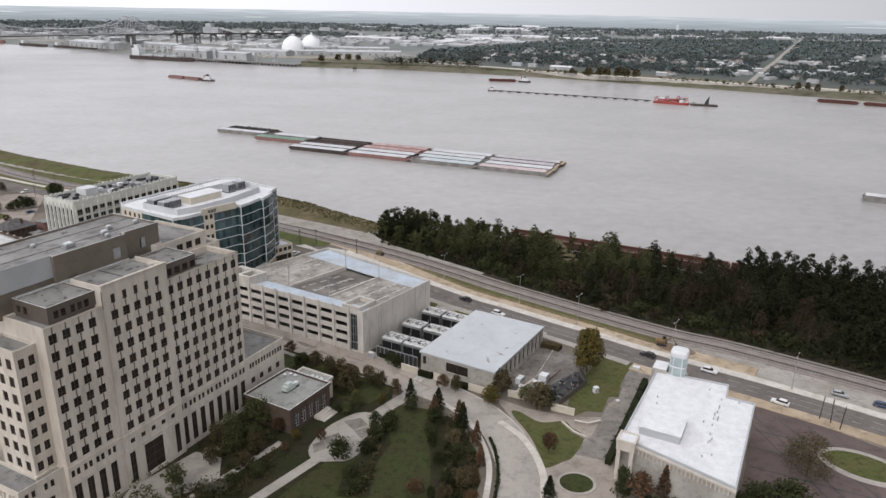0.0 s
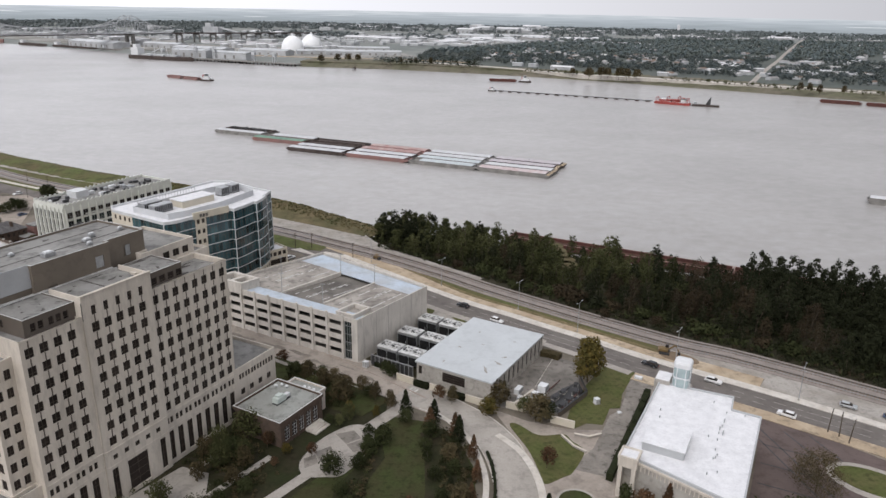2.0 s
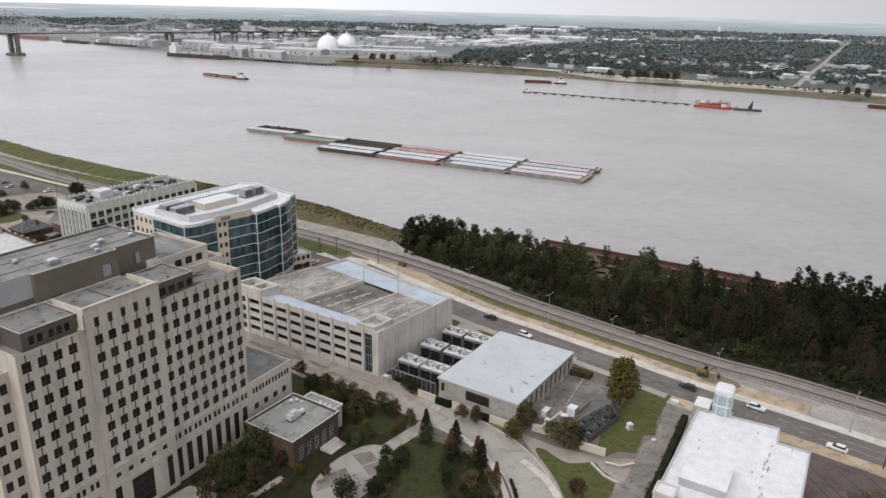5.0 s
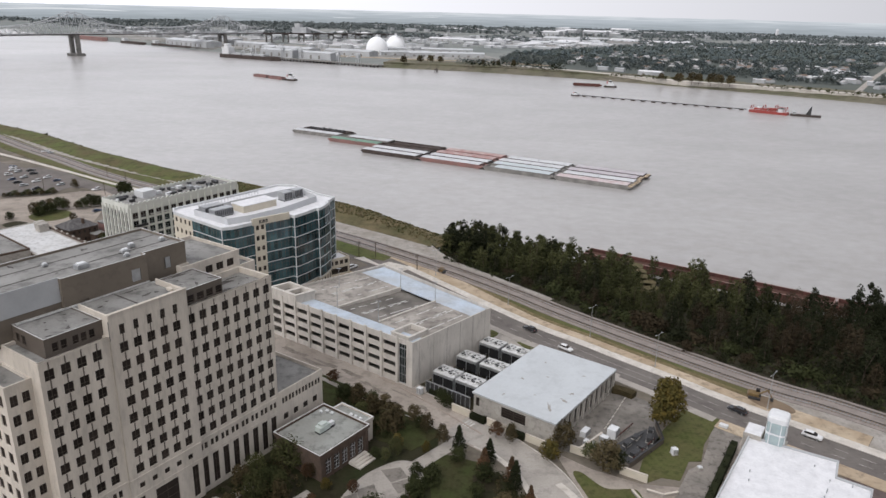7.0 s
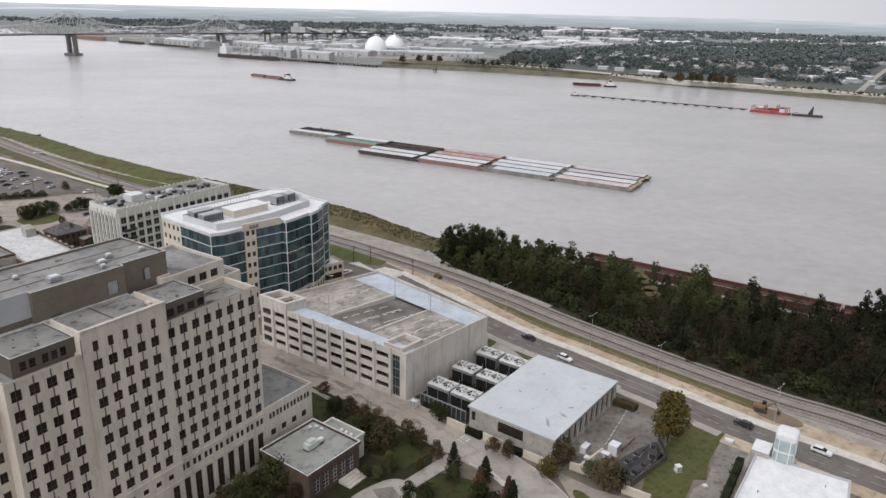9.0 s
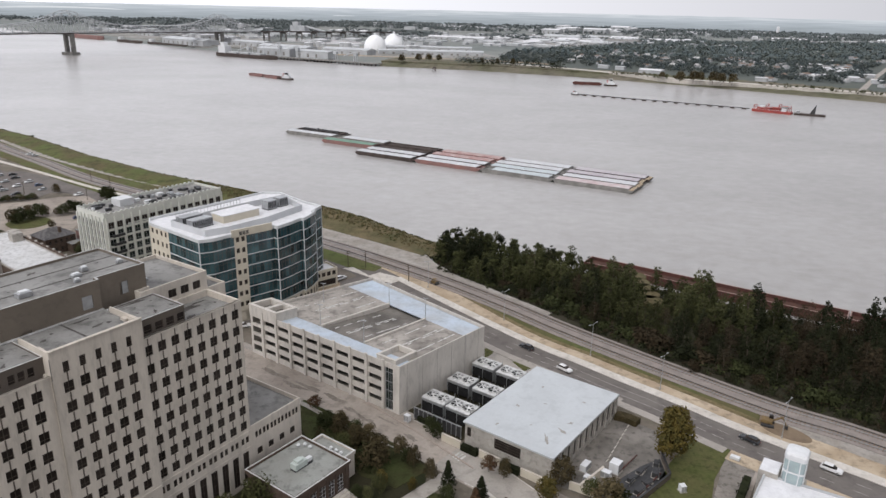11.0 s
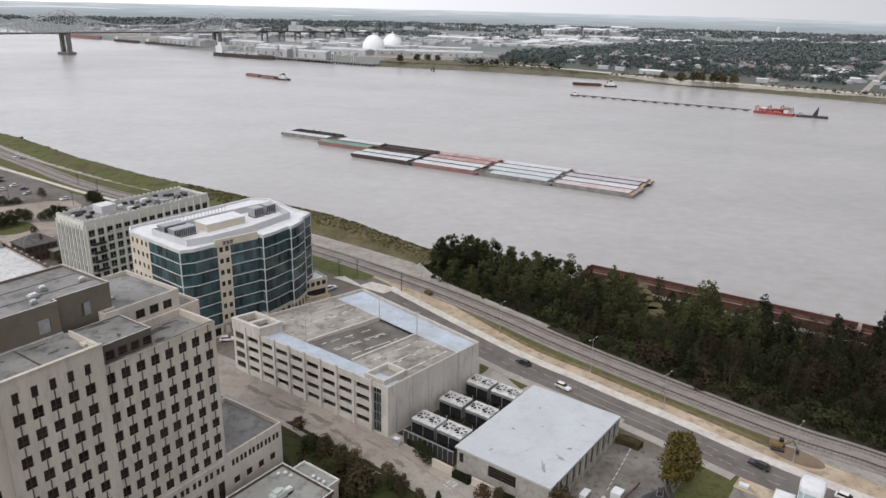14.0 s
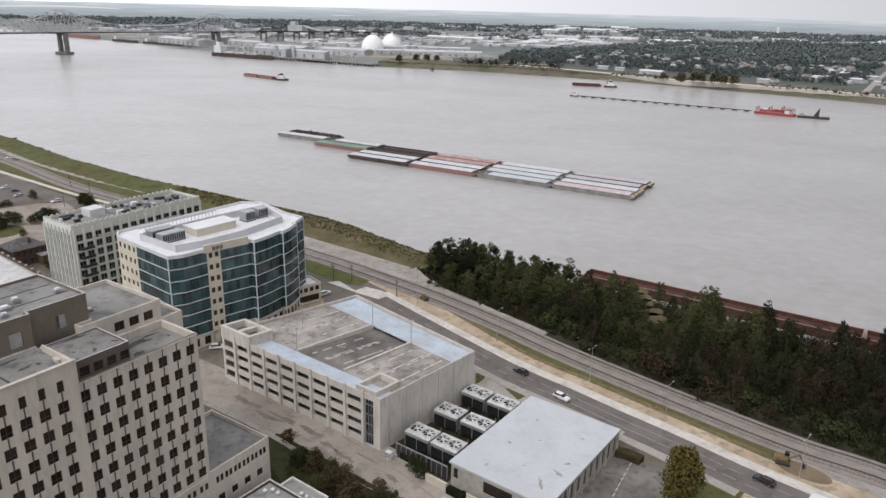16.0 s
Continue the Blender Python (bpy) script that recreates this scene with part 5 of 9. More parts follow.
# ---- the pale green apartment block behind ----
def apartments():
    t = thing("apartment_block", "pale green rendered apartment block with vertical pilasters and a stepped roof", "apartment block", pose(-150.0, 277.9, 0, 0, 0, 62.8))
    ln, w, top = 54.0, 18.2, 27.2
    zs = [3.0 + 3.35 * k for k in range(7)]
    # long side: windows in pairs between pilasters
    cols = [2.6 + 3.55 * k for k in range(15)]
    hs = [(u - 1.2, u + 1.2, z - 1.25, z + 1.25) for u in cols for z in zs]
    bm = bmesh.new()
    panel(bm, (0, 0), 0, ln, 0, top, hs)
    part("facade", bm, PALEGREEN, t, "pale green render with paired windows")
    for u in cols:
        for z in zs:
            window_on(t, (0, 0), 0, u, z, 2.4, 2.5, 0.2, "cross", WINDOWPALE if z < 20 else GLASS, GREYMETAL)
    cols2 = [1.6 + 2.5 * k for k in range(7)]
    hs = [(u - 0.75, u + 0.75, z - 1.5, z + 1.55) for u in cols2 for z in zs]
    bm = bmesh.new()
    panel(bm, (0, w), -90, w, 0, top, hs)
    panel(bm, (ln, 0), 90, w, 0, top, [])
    panel(bm, (ln, w), 180, ln, 0, top, [])
    part("facade", bm, PALEGREEN, t)
    for u in cols2:
        for z in zs:
            window_on(t, (0, w), -90, u, z + 0.02, 1.5, 3.05, 0.2, "bar", GLASS, GREYMETAL)
    bm = bmesh.new()
    box(bm, -0.28, 0.28, -0.45, -0.004, 0, top - 0.8)
    pil = mesh_of(bm, "pilaster", PALEGREEN)
    for k in range(16):
        put("pilaster", pil, t, on_wall((0, 0), 0, 0.7 + 3.55 * k, 0))
    for k in range(8):
        put("pilaster", pil, t, on_wall((0, w), -90, 0.3 + 2.5 * k, 0))
    bm = bmesh.new()
    box(bm, 9, 44, -0.6, -0.46, 22.3, 22.7)
    part("cornice", bm, PALEGREEN, t)
    for z in zs[:6]:
        bm = bmesh.new()
        box(bm, 2.0, 7.0, -1.3, -0.46, z - 1.15, z - 0.95)
        box(bm, 2.0, 7.0, -1.3, -1.24, z - 0.95, z - 0.1)
        part("balcony", bm, DARKMETAL, t, "dark railed balcony")
    flat_roof(t, [(0, 0), (ln, 0), (ln, w), (0, w)], top - 0.2, ROOFGREY, PALEGREEN, rim=0.4, up=0.9)
    bm = bmesh.new()
    box(bm, -0.4, 0.4, -0.1, 0.4, 0, 0.5)
    cap = mesh_of(bm, "merlon", PALEGREEN)
    for k in range(26):
        put("merlon", cap, t, pose(1 + 2.1 * k, 0, top + 0.7))
        put("merlon", cap, t, pose(1 + 2.1 * k, w - 0.4, top + 0.7))
    for k in range(9):
        put("merlon", cap, t, pose(0.1, 0.9 + 2.1 * k, top + 0.7, 0, 0, -90))
    bm = bmesh.new()
    box(bm, 12, 18, 8, 14, top - 0.2, top + 2.6)
    part("roof_house", bm, WHITEBAND, t, "white stair head")
    rnd = random.Random(5)
    for k in range(44):
        x, y = rnd.uniform(3, 50), rnd.uniform(3, 15)
        if 10 < x < 20:
            continue
        bm = bmesh.new()
        sx, sy = rnd.uniform(0.6, 1.4), rnd.uniform(0.5, 0.9)
        box(bm, x - sx, x + sx, y - sy, y + sy, top - 0.19, top + rnd.uniform(0.6, 1.1))
        part("roof_unit", bm, rnd.choice((PALEMETAL, DARKMETAL, DARKMETAL, GREYMETAL)), t)


apartments()


# ---- brick pavilion by the lawn ----
PAVROOF = material("pale_grey_green_roof", (0.335, 0.345, 0.325), 0.9, 0.12, 0.12, 2.0, 0.08, tone=(0.255, 0.255, 0.235), spots=0.5)
UNITGREEN = material("pale_green_metal", (0.50, 0.55, 0.52), 0.6, 0.06, 0.5, 4, 0.03, tone=(0.42, 0.47, 0.44))


def pavilion():
    t = thing("pavilion", "single-storey brown brick pavilion with a flat grey roof", "pavilion", pose(-38.4, 158.3, 0, 0, 0, 60.5))
    ln, w, top = 16.0, 15.0, 6.8
    bm = bmesh.new()
    hs = [(1.7 + 2.7 * k, 3.5 + 2.7 * k, 1.0, 5.0) for k in range(5)]
    panel(bm, (0, 0), 0, ln, 0, top, hs)
    panel(bm, (0, w), -90, w, 0, top, [(3 + 4 * k, 4.6 + 4 * k, 1.0, 3.6) for k in range(3)])
    panel(bm, (ln, 0), 90, w, 0, top, [])
    panel(bm, (ln, w), 180, ln, 0, top, [])
    part("wall", bm, BRICKMAT, t, "brown brick wall")
    for k in range(5):
        window_on(t, (0, 0), 0, 2.6 + 2.7 * k, 3.0, 1.8, 4.0, 0.2, "tall", GLASS, WHITEBAND)
    for k in range(3):
        window_on(t, (0, w), -90, 3.8 + 4 * k, 2.3, 1.6, 2.6, 0.2, "cross")
    flat_roof(t, [(-0.4, -0.4), (ln + 0.4, -0.4), (ln + 0.4, w + 0.4), (-0.4, w + 0.4)], top + 0.1, PAVROOF, BRICKMAT, rim=0.5, up=0.5, coping=FANPALE, lip_wide=0.3)
    bm = bmesh.new()
    panel(bm, (ln, 2.5), 0, 4.6, 0, 6.0, [])
    panel(bm, (ln + 4.6, 2.5), 90, 10.5, 0, 6.0, [])
    panel(bm, (ln + 4.6, 13), 180, 4.6, 0, 6.0, [])
    part("annex_wall", bm, STONE, t, "pale stone annex wall")
    flat_roof(t, [(ln + 0.42, 2.3), (ln + 4.8, 2.3), (ln + 4.8, 13.2), (ln + 0.42, 13.2)], 6.0, PAVROOF, STONE, rim=0.4, up=0.4, coping=FANPALE, lip_wide=0.28)
    # brick piers between the windows and a corbelled band under the coping
    for k in range(4):
        bm = bmesh.new()
        box(bm, 3.72 + 2.7 * k, 4.18 + 2.7 * k, -0.2, -0.004, 0, top - 0.6)
        part("pier", bm, BRICKMAT, t)
    bm = bmesh.new()
    box(bm, 0.0, ln, -0.28, -0.004, top - 0.55, top - 0.1)
    part("brick_band", bm, BRICKMAT, t)
    bm = bmesh.new()
    box(bm, -0.28, -0.004, 0, w, top - 0.55, top - 0.1)
    part("brick_band", bm, BRICKMAT, t)
    for x, y in ((ln - 1.6, 10.5), (ln - 1.6, 12.2), (ln - 2.8, 13.2), (ln + 2, 4.2), (ln + 2, 5.8), (ln + 2, 7.4)):
        v = thing("roof_vent", "small white round roof vent", "roof vent", pose(-38.4, 158.3, 0, 0, 0, 60.5) @ pose(x, y, 6.9 if x < ln else 6.0), "pavilion roof vents")
        bm = bmesh.new()
        tube(bm, (0, 0, 0), (0, 0, 0.5), 0.25, sides=8)
        part("stem", bm, GREYMETAL, v)
        bm = bmesh.new()
        tube(bm, (0, 0, 0.5), (0, 0, 0.8), 0.5, 0.3, sides=8)
        part("cap", bm, PALEMETAL, v)
    # pale entrance steps on the garden side
    for k in range(4):
        bm = bmesh.new()
        box(bm, 9.0, 14.6, -1.2 - 0.9 * k, -0.3 - 0.9 * k, 0, 0.9 - 0.2 * k)
        part("entrance_step", bm, NEWSLAB, t)
    for x in (0.02, ln - 1.0):
        bm = bmesh.new()
        box(bm, x, x + 0.98, -0.25, -0.004, 0, top - 0.3)
        part("corner_pier", bm, BRICKMAT, t)
    u = thing("roof_air_unit", "pale grey-green air handling unit on the pavilion roof", "air unit", pose(-38.4, 158.3, 6.9, 0, 0, 60.5) @ pose(6.2, 6.2, 0))
    for name, b, m in (("cabinet", (0, 3.4, 0, 1.8, 0.35, 1.7), UNITGREEN), ("hood", (0.7, 2.4, 0.2, 1.6, 1.7, 2.3), UNITGREEN), ("duct", (3.4, 5.2, 0.4, 1.4, 0.4, 1.2), PALEMETAL), ("curb", (-0.1, 5.0, 0.1, 1.7, 0, 0.35), DARKMETAL)):
        bm = bmesh.new()
        box(bm, *b)
        part(name, bm, m, u)


pavilion()


# ---- white-roofed hall by the road ----
def white_hall():
    t = thing("white_roofed_hall", "stone hall with a bright white flat roof and raised skylight box", "hall", pose(42.6, 144.9, 0, 0, 0, 62.3))
    # its x runs towards the river, its y to the left
    top = 9.6
    F = [(0.0, 0.0), (-7.2, -26.5), (32.0, -26.5), (32.2, -19.6), (39.0, -19.2), (37.6, -0.2)]
    bm = bmesh.new()
    for a, b in zip(F, F[1:] + F[:1]):
        d, ln = math.degrees(math.atan2(b[1] - a[1], b[0] - a[0])), math.hypot(b[0] - a[0], b[1] - a[1])
        panel(bm, a, d, ln, 0, top, [])
    part("wall", bm, CONCRETE, t, "stone wall")
    flat_roof(t, F, top - 0.1, ROOFWHITE, SCREENGREY, rim=0.35, up=0.45)
    # walls are set greyer than the top so that the sides show
    bm = bmesh.new()
    box(bm, 3.9, 14.1, -12.7, -3.4, top - 0.1, top + 1.9)
    boxed = part("skylight_box", bm, SCREENGREY, t, "low raised roof box, white on top with greyer sides")
    bm = bmesh.new()
    box(bm, 3.7, 14.3, -12.9, -3.2, top + 1.9, top + 2.05)
    part("box_top", bm, ROOFWHITE, boxed)
    a, b = F[0], F[1]
    d, ln = math.degrees(math.atan2(b[1] - a[1], b[0] - a[0])), math.hypot(b[0] - a[0], b[1] - a[1])
    bm = bmesh.new()
    box(bm, -0.12, 0.12, -0.25, -0.004, 7.3, 8.6)
    dent = mesh_of(bm, "frieze_block", STONE)
    for k in range(24):
        put("frieze_block", dent, t, on_wall(a, d, 4.0 + k * (ln - 4.5) / 24, 0))
    bm = bmesh.new()
    box(bm, 3.8, ln, -0.35, -0.004, 8.7, 9.3)
    part("cornice", bm, STONE, t).matrix_basis = on_wall(a, d, 0, 0)
    # corner porch
    bm = bmesh.new()
    for x in (-2.4, 0.6):
        for y in (-3.4, -0.4):
            box(bm, x - 0.45, x + 0.45, y - 0.45, y + 0.45, 0, 8.2)
    box(bm, -1.9, 0.1, -0.55, -0.25, 0, 8.2)
    part("porch_pier", bm, STONE, t, "stone porch piers")
    bm = bmesh.new()
    box(bm, -3.0, 1.2, -4.0, 0.2, 8.2, 10.6)
    part("porch_head", bm, STONE, t)
    flat_roof(t, [(-3.1, -4.1), (1.3, -4.1), (1.3, 0.3), (-3.1, 0.3)], 10.64, ROOFWHITE, STONE, rim=0.4, up=0.3)
    # small dark roof pipes
    rnd = random.Random(3)
    for k in range(26):
        x, y = (rnd.uniform(1, 30), -18.5 + rnd.uniform(-0.6, 0.6)) if k < 16 else (rnd.uniform(-2, 35), rnd.uniform(-25, -2))
        v = thing("roof_pipe", "short dark roof vent pipe", "roof pipe", pose(42.6, 144.9, 0, 0, 0, 62.3) @ pose(x, y, top - 0.1), "white roof vent pipes")
        bm = bmesh.new()
        tube(bm, (0, 0, 0), (0, 0, 0.45), 0.12, sides=6)
        part("stem", bm, GREYMETAL, v)
        bm = bmesh.new()
        tube(bm, (0, 0, 0.45), (0, 0, 0.6), 0.2, 0.12, sides=6)
        part("cap", bm, GREYMETAL, v)
    # rounded square stair head of pale panes between white frames
    g = thing("glazed_turret", "pale glass stair turret with a rounded white roof", "turret", pose(65.9, 177.2, 0, 0, 0, 62.3))
    pane_mat = material("pale_blue_glass", (0.36, 0.44, 0.45), 0.25, 0.1, 0.4, 2, 0.0)

    def rounded(r, c):
        return [(sx * (r - c) + c * math.cos(q), sy * (r - c) + c * math.sin(q)) for sx, sy, q0 in ((1, 1, 0), (-1, 1, 90), (-1, -1, 180), (1, -1, 270)) for q in (radians(q0 + 22.5 * k) for k in range(5))]

    bm = bmesh.new()
    prism(bm, rounded(2.1, 1.0), 9.0, 15.4)
    part("glass_drum", bm, pane_mat, g, "pale blue-green glazing")
    for z in (9.0, 12.0, 15.1):
        bm = bmesh.new()
        prism(bm, rounded(2.22, 1.05), z, z + 0.35)
        part("glazing_band", bm, PALEMETAL, g)
    for k in range(4):
        for e in (-1.15, 1.15):
            bm = bmesh.new()
            box(bm, e - 0.09, e + 0.09, -2.2, -2.05, 9.0, 15.1)
            part("glazing_bar", bm, PALEMETAL, g).matrix_basis = pose(0, 0, 0, 0, 0, 90 * k)
    bm = bmesh.new()
    rings = [[bm.verts.new((x, y, z)) for x, y in rounded(r, c)] for r, c, z in ((2.3, 1.1, 15.45), (2.3, 1.1, 16.3), (2.05, 1.0, 16.75), (1.3, 0.8, 16.95))]
    for p, q in zip(rings, rings[1:]):
        for k in range(len(p)):
            bm.faces.new((p[k], p[(k + 1) % len(p)], q[(k + 1) % len(p)], q[k]))
    bm.faces.new(rings[-1])
    bm.faces.new(rings[0][::-1])
    part("cap", bm, PALEMETAL, g, "rounded white roof")
    bm = bmesh.new()
    box(bm, -2.6, 2.6, -2.6, 2.6, 0, 9.0)
    part("stair_base", bm, CONCRETE, g)
    bm = bmesh.new()
    box(bm, -2.4, 3.0, 2.62, 6.6, 0, 10.6)
    part("side_block", bm, CONCRETE, g)
    bm = bmesh.new()
    box(bm, -2.2, 2.8, 2.8, 6.4, 10.6, 10.75)
    part("side_roof", bm, ROOFWHITE, g)


white_hall()


# ---- buildings further along the bank ----
def far_left_buildings():
    t = thing("flat_white_building", "broad low building with a bright white flat roof and dark parapet", "building", pose(-175.9, 263.5, 0, 0, 0, 58.4))
    bm = bmesh.new()
    pts = [(0, 0), (18.5, 0), (18.5, 58), (0, 58)]
    prism(bm, pts, 0, 7.6)
    part("wall", bm, BRICKMAT, t)
    flat_roof(t, pts, 7.7, material("stained_white_roof", (0.60, 0.60, 0.60), 0.85, 0.1, 0.2, 2.0, 0.06, tone=(0.50, 0.495, 0.485), spots=0.4), CONCRETE, rim=0.4, up=0.35)
    bm = bmesh.new()
    box(bm, 18.52, 19.1, -0.4, 44, 6.4, 8.9)
    part("parapet", bm, BRICKMAT, t, "dark brick parapet")
    for k in range(9):
        bm = bmesh.new()
        box(bm, 18.45, 19.2, 0.4 + 5.2 * k, 1.3 + 5.2 * k, 8.9, 9.4)
        part("parapet_block", bm, CONCRETE, t)
    for q in ((13.5, 17.6, 41, 45), (14.6, 18.2, 45.6, 48.6)):
        bm = bmesh.new()
        box(bm, *q, 7.8, 11.2)
        part("stair_head", bm, CONCRETE, t)
    bm = bmesh.new()
    prism(bm, [(-12, 18), (-0.02, 18), (-0.02, 58), (-12, 58)], 0, 8.8)
    part("rear_wing", bm, CONCRETE, t)
    flat_roof(t, [(-12, 18), (-0.02, 18), (-0.02, 58), (-12, 58)], 8.9, ROOFGREY, BRICKMAT, rim=0.5, up=0.5)
    # brown brick house with a hipped roof
    h = thing("brick_house", "old brown brick house with a dark hipped roof", "house", pose(-198.0, 312.1, 0, 0, 0, -28))
    bm = bmesh.new()
    hs = [(1.4 + 2.4 * k, 2.4 + 2.4 * k, z, z + 1.6) for k in range(5) for z in (1.0, 4.4)]
    panel(bm, (-5, -6), 0, 12, 0, 7.0, [])
    panel(bm, (7, -6), 90, 13, 0, 7.0, hs)
    panel(bm, (7, 7), 180, 12, 0, 7.0, [])
    panel(bm, (-5, 7), -90, 13, 0, 7.0, [])
    part("wall", bm, BRICKMAT, h)
    for a in hs:
        window_on(h, (7, -6), 90, (a[0] + a[1]) / 2, (a[2] + a[3]) / 2, 1.0, 1.6, 0.2, "cross")
    bm = bmesh.new()
    v = [bm.verts.new(p) for p in ((-5.6, -6.6, 7), (7.6, -6.6, 7), (7.6, 7.6, 7), (-5.6, 7.6, 7), (1, -1.5, 10.2), (1, 2.5, 10.2))]
    for f in ((0, 1, 4), (1, 2, 5, 4), (2, 3, 5), (3, 0, 4, 5), (3, 2, 1, 0)):
        bm.faces.new([v[i] for i in f])
    part("roof", bm, material("dark_shingle", (0.135, 0.128, 0.128), 0.9, 0.2, 0.8, 6, 0.2), h, "dark shingled hipped roof")
    bm = bmesh.new()
    box(bm, 4.0, 5.0, 1.2, 2.2, 8, 10.6)
    part("chimney", bm, BRICKMAT, h)
    w = thing("house_wing", "low brown brick wing with a flat tan roof", "house", pose(-186.5, 309.0, 0, 0, 0, 60))
    bm = bmesh.new()
    box(bm, 0, 5, 0, 7, 0, 3.8)
    part("wall", bm, BRICKMAT, w)
    bm = bmesh.new()
    box(bm, -0.2, 5.2, -0.2, 7.2, 3.8, 4.1)
    part("roof", bm, ROOFGREY, w)
    r = thing("red_building", "small red-painted brick building by the house", "building", pose(-189.6, 319.4, 0, 0, 0, 62))
    bm = bmesh.new()
    box(bm, 0, 7, -3, 3, 0, 6.4)
    part("wall", bm, REDPALE, r)
    bm = bmesh.new()
    box(bm, -0.2, 7.2, -3.2, 3.2, 6.4, 6.8)
    part("roof", bm, ROOFGREY, r)


far_left_buildings()


# ---- streets, lawns and paving in front ----
band("street", [(-175, 268), (-120, 246), (-62, 218), (-36, 202.5), (-14, 190), (4, 178)], -7.2, 5.4, -0.4, 0.03, OLDPAVE, "worn pale concrete street beside the garage", "street")
band("drive", [(-10, 187.5), (2, 179.5), (11, 170.5), (16.6, 160), (19, 146), (18, 134), (13, 118), (0, 98)], -5.0, 5.0, -0.4, 0.036, WALKWAY, "curving pale concrete drive round the lawn", "drive")
band("street", [(-120, 243), (-96, 250), (-84, 258), (-72, 274), (-60, 296), (-44, 312)], -4.5, 4.5, -0.4, 0.026, ASPHALT, "narrow grey street between the offices and the garage", "street")
band("levee_path", [(-480, 590), (-400, 535), (-340, 493), (-270, 452), (-200, 418), (-130, 388), (-100, 372)], -9.0, -3.4, -0.4, 0.34, GRAVEL, "pale path behind the levee", "path")
band("avenue", [(-420, 490), (-342, 452), (-285, 428), (-235, 405), (-200, 388), (-160, 366), (-110, 345), (-62, 318), (-45, 303)], -1, 10, -0.4, 0.05, ASPHALT, "pale worn avenue beside the rails", "street")
slab("pavement", [(-68, 310.9), (-52.4, 301.2), (-44.8, 297.6), (-40.5, 303.5), (-51.8, 308.8), (-55.4, 304.6), (-64, 313)], -0.4, 0.14, NEWSLAB, "bright new concrete crossing", "pavement")
slab("forecourt", [(-73.2, 281.4), (-66.5, 273.9), (-62.6, 286.7), (-64.6, 294.0), (-69.4, 298.1)], -0.4, 0.2, SAND, "tan paved forecourt of the glass offices", "forecourt")
band("pavement", [(-380, 488), (-314, 454.3), (-246.8, 417.7), (-213.4, 401.7), (-160, 374)], -1.2, 1.6, -0.4, 0.24, NEWSLAB, "pale concrete pavement along the rail side street", "pavement")
band("rail_verge", RAILS[:8], -12.5, -5.5, -0.4, 0.16, LEVEEGRASS, "grass beside the railway tracks", "grass")
band("rail_verge", RAILS[:6], 5.3, 13.0, -0.4, 0.16, LEVEEGRASS, "grass beside the railway tracks", "grass")
slab("gravel_lot", [(-36.5, 334), (-40, 326), (-34, 318), (-27, 311.5), (-24, 316), (-31, 324)], -2.0, 0.21, GRAVEL, "pale bare ground at the end of the wood", "gravel lot")
slab("gravel_lot", [(-120, 381), (-95.1, 366), (-62.4, 347.4), (-36.6, 331.8), (-33.6, 328.6), (-33.5, 317), (-44.2, 321.5), (-65.9, 334.5), (-112, 362)], -3.0, 0.2, GRAVEL, "pale stony lot between the rails and the bank", "gravel lot")
band("gravel_road", [(-41, 328), (-34.4, 322.6), (-29.1, 314.7), (-19.7, 307.5), (-5.7, 295.6), (16, 277)], -2.6, 2.4, -0.6, 0.17, GRAVEL, "pale gravel track round the end of the wood", "track")
slab("grass_patch", [(-4.6, 246.8), (-4.2, 240.6), (-3.3, 241.3), (-1.9, 243.8), (-1.3, 246.6), (-2.7, 247.7)], -0.4, 0.15, GRASS, "small grass patch behind the garage", "grass")
slab("grass_patch", [(4.4, 239.3), (6.7, 236), (8.3, 233.6), (11.5, 237.3), (9.2, 240.6)], -0.4, 0.15, GRASS, "small grass patch by the cooling towers", "grass")
slab("yard", [(-4.0, 234.0), (10.6, 225.8), (32.2, 216.2), (36.4, 222.0), (-6.6, 251.5)], -0.4, 0.1, WALKWAY, "pale concrete apron behind the cooling towers", "yard")
slab("verge", [(-100, 341), (-85.3, 328), (-80.9, 322.2), (-66.1, 312.3), (-54.3, 309.6), (-51.9, 316.1), (-85.3, 336.4)], -0.4, 0.09, LEVEEGRASS, "grass verge by the rails", "grass")
slab("parking_lot", [(-370, 412), (-300, 372), (-261.3, 382.4), (-260, 400.8), (-248.3, 403.3), (-231, 401), (-247.5, 416.5), (-275, 432), (-312, 447)], -0.4, 0.06, ASPHALT, "dark asphalt parking lot", "parking lot")
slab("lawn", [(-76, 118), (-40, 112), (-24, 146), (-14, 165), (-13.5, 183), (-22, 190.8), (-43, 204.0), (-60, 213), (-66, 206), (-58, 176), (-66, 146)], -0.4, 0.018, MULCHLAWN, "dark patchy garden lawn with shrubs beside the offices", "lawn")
slab("lawn", [(-14, 174), (-3, 171.5), (5.5, 163), (9.4, 152), (9.6, 140), (5.5, 124), (-5, 108), (-22, 102), (-42, 112), (-38, 130), (-29, 144.5), (-20, 157)], -0.4, 0.10, GRASSDARK, "dark green lawn ringed by trees", "lawn")
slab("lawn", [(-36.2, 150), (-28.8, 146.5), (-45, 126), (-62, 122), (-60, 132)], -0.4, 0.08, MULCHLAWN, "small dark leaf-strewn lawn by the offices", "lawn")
slab("planting_bed", [(-50.2, 166), (-41, 154), (-48, 146), (-61.5, 150.5)], -0.4, 0.12, LITTER, "dark planting bed with shrubs", "planting bed")
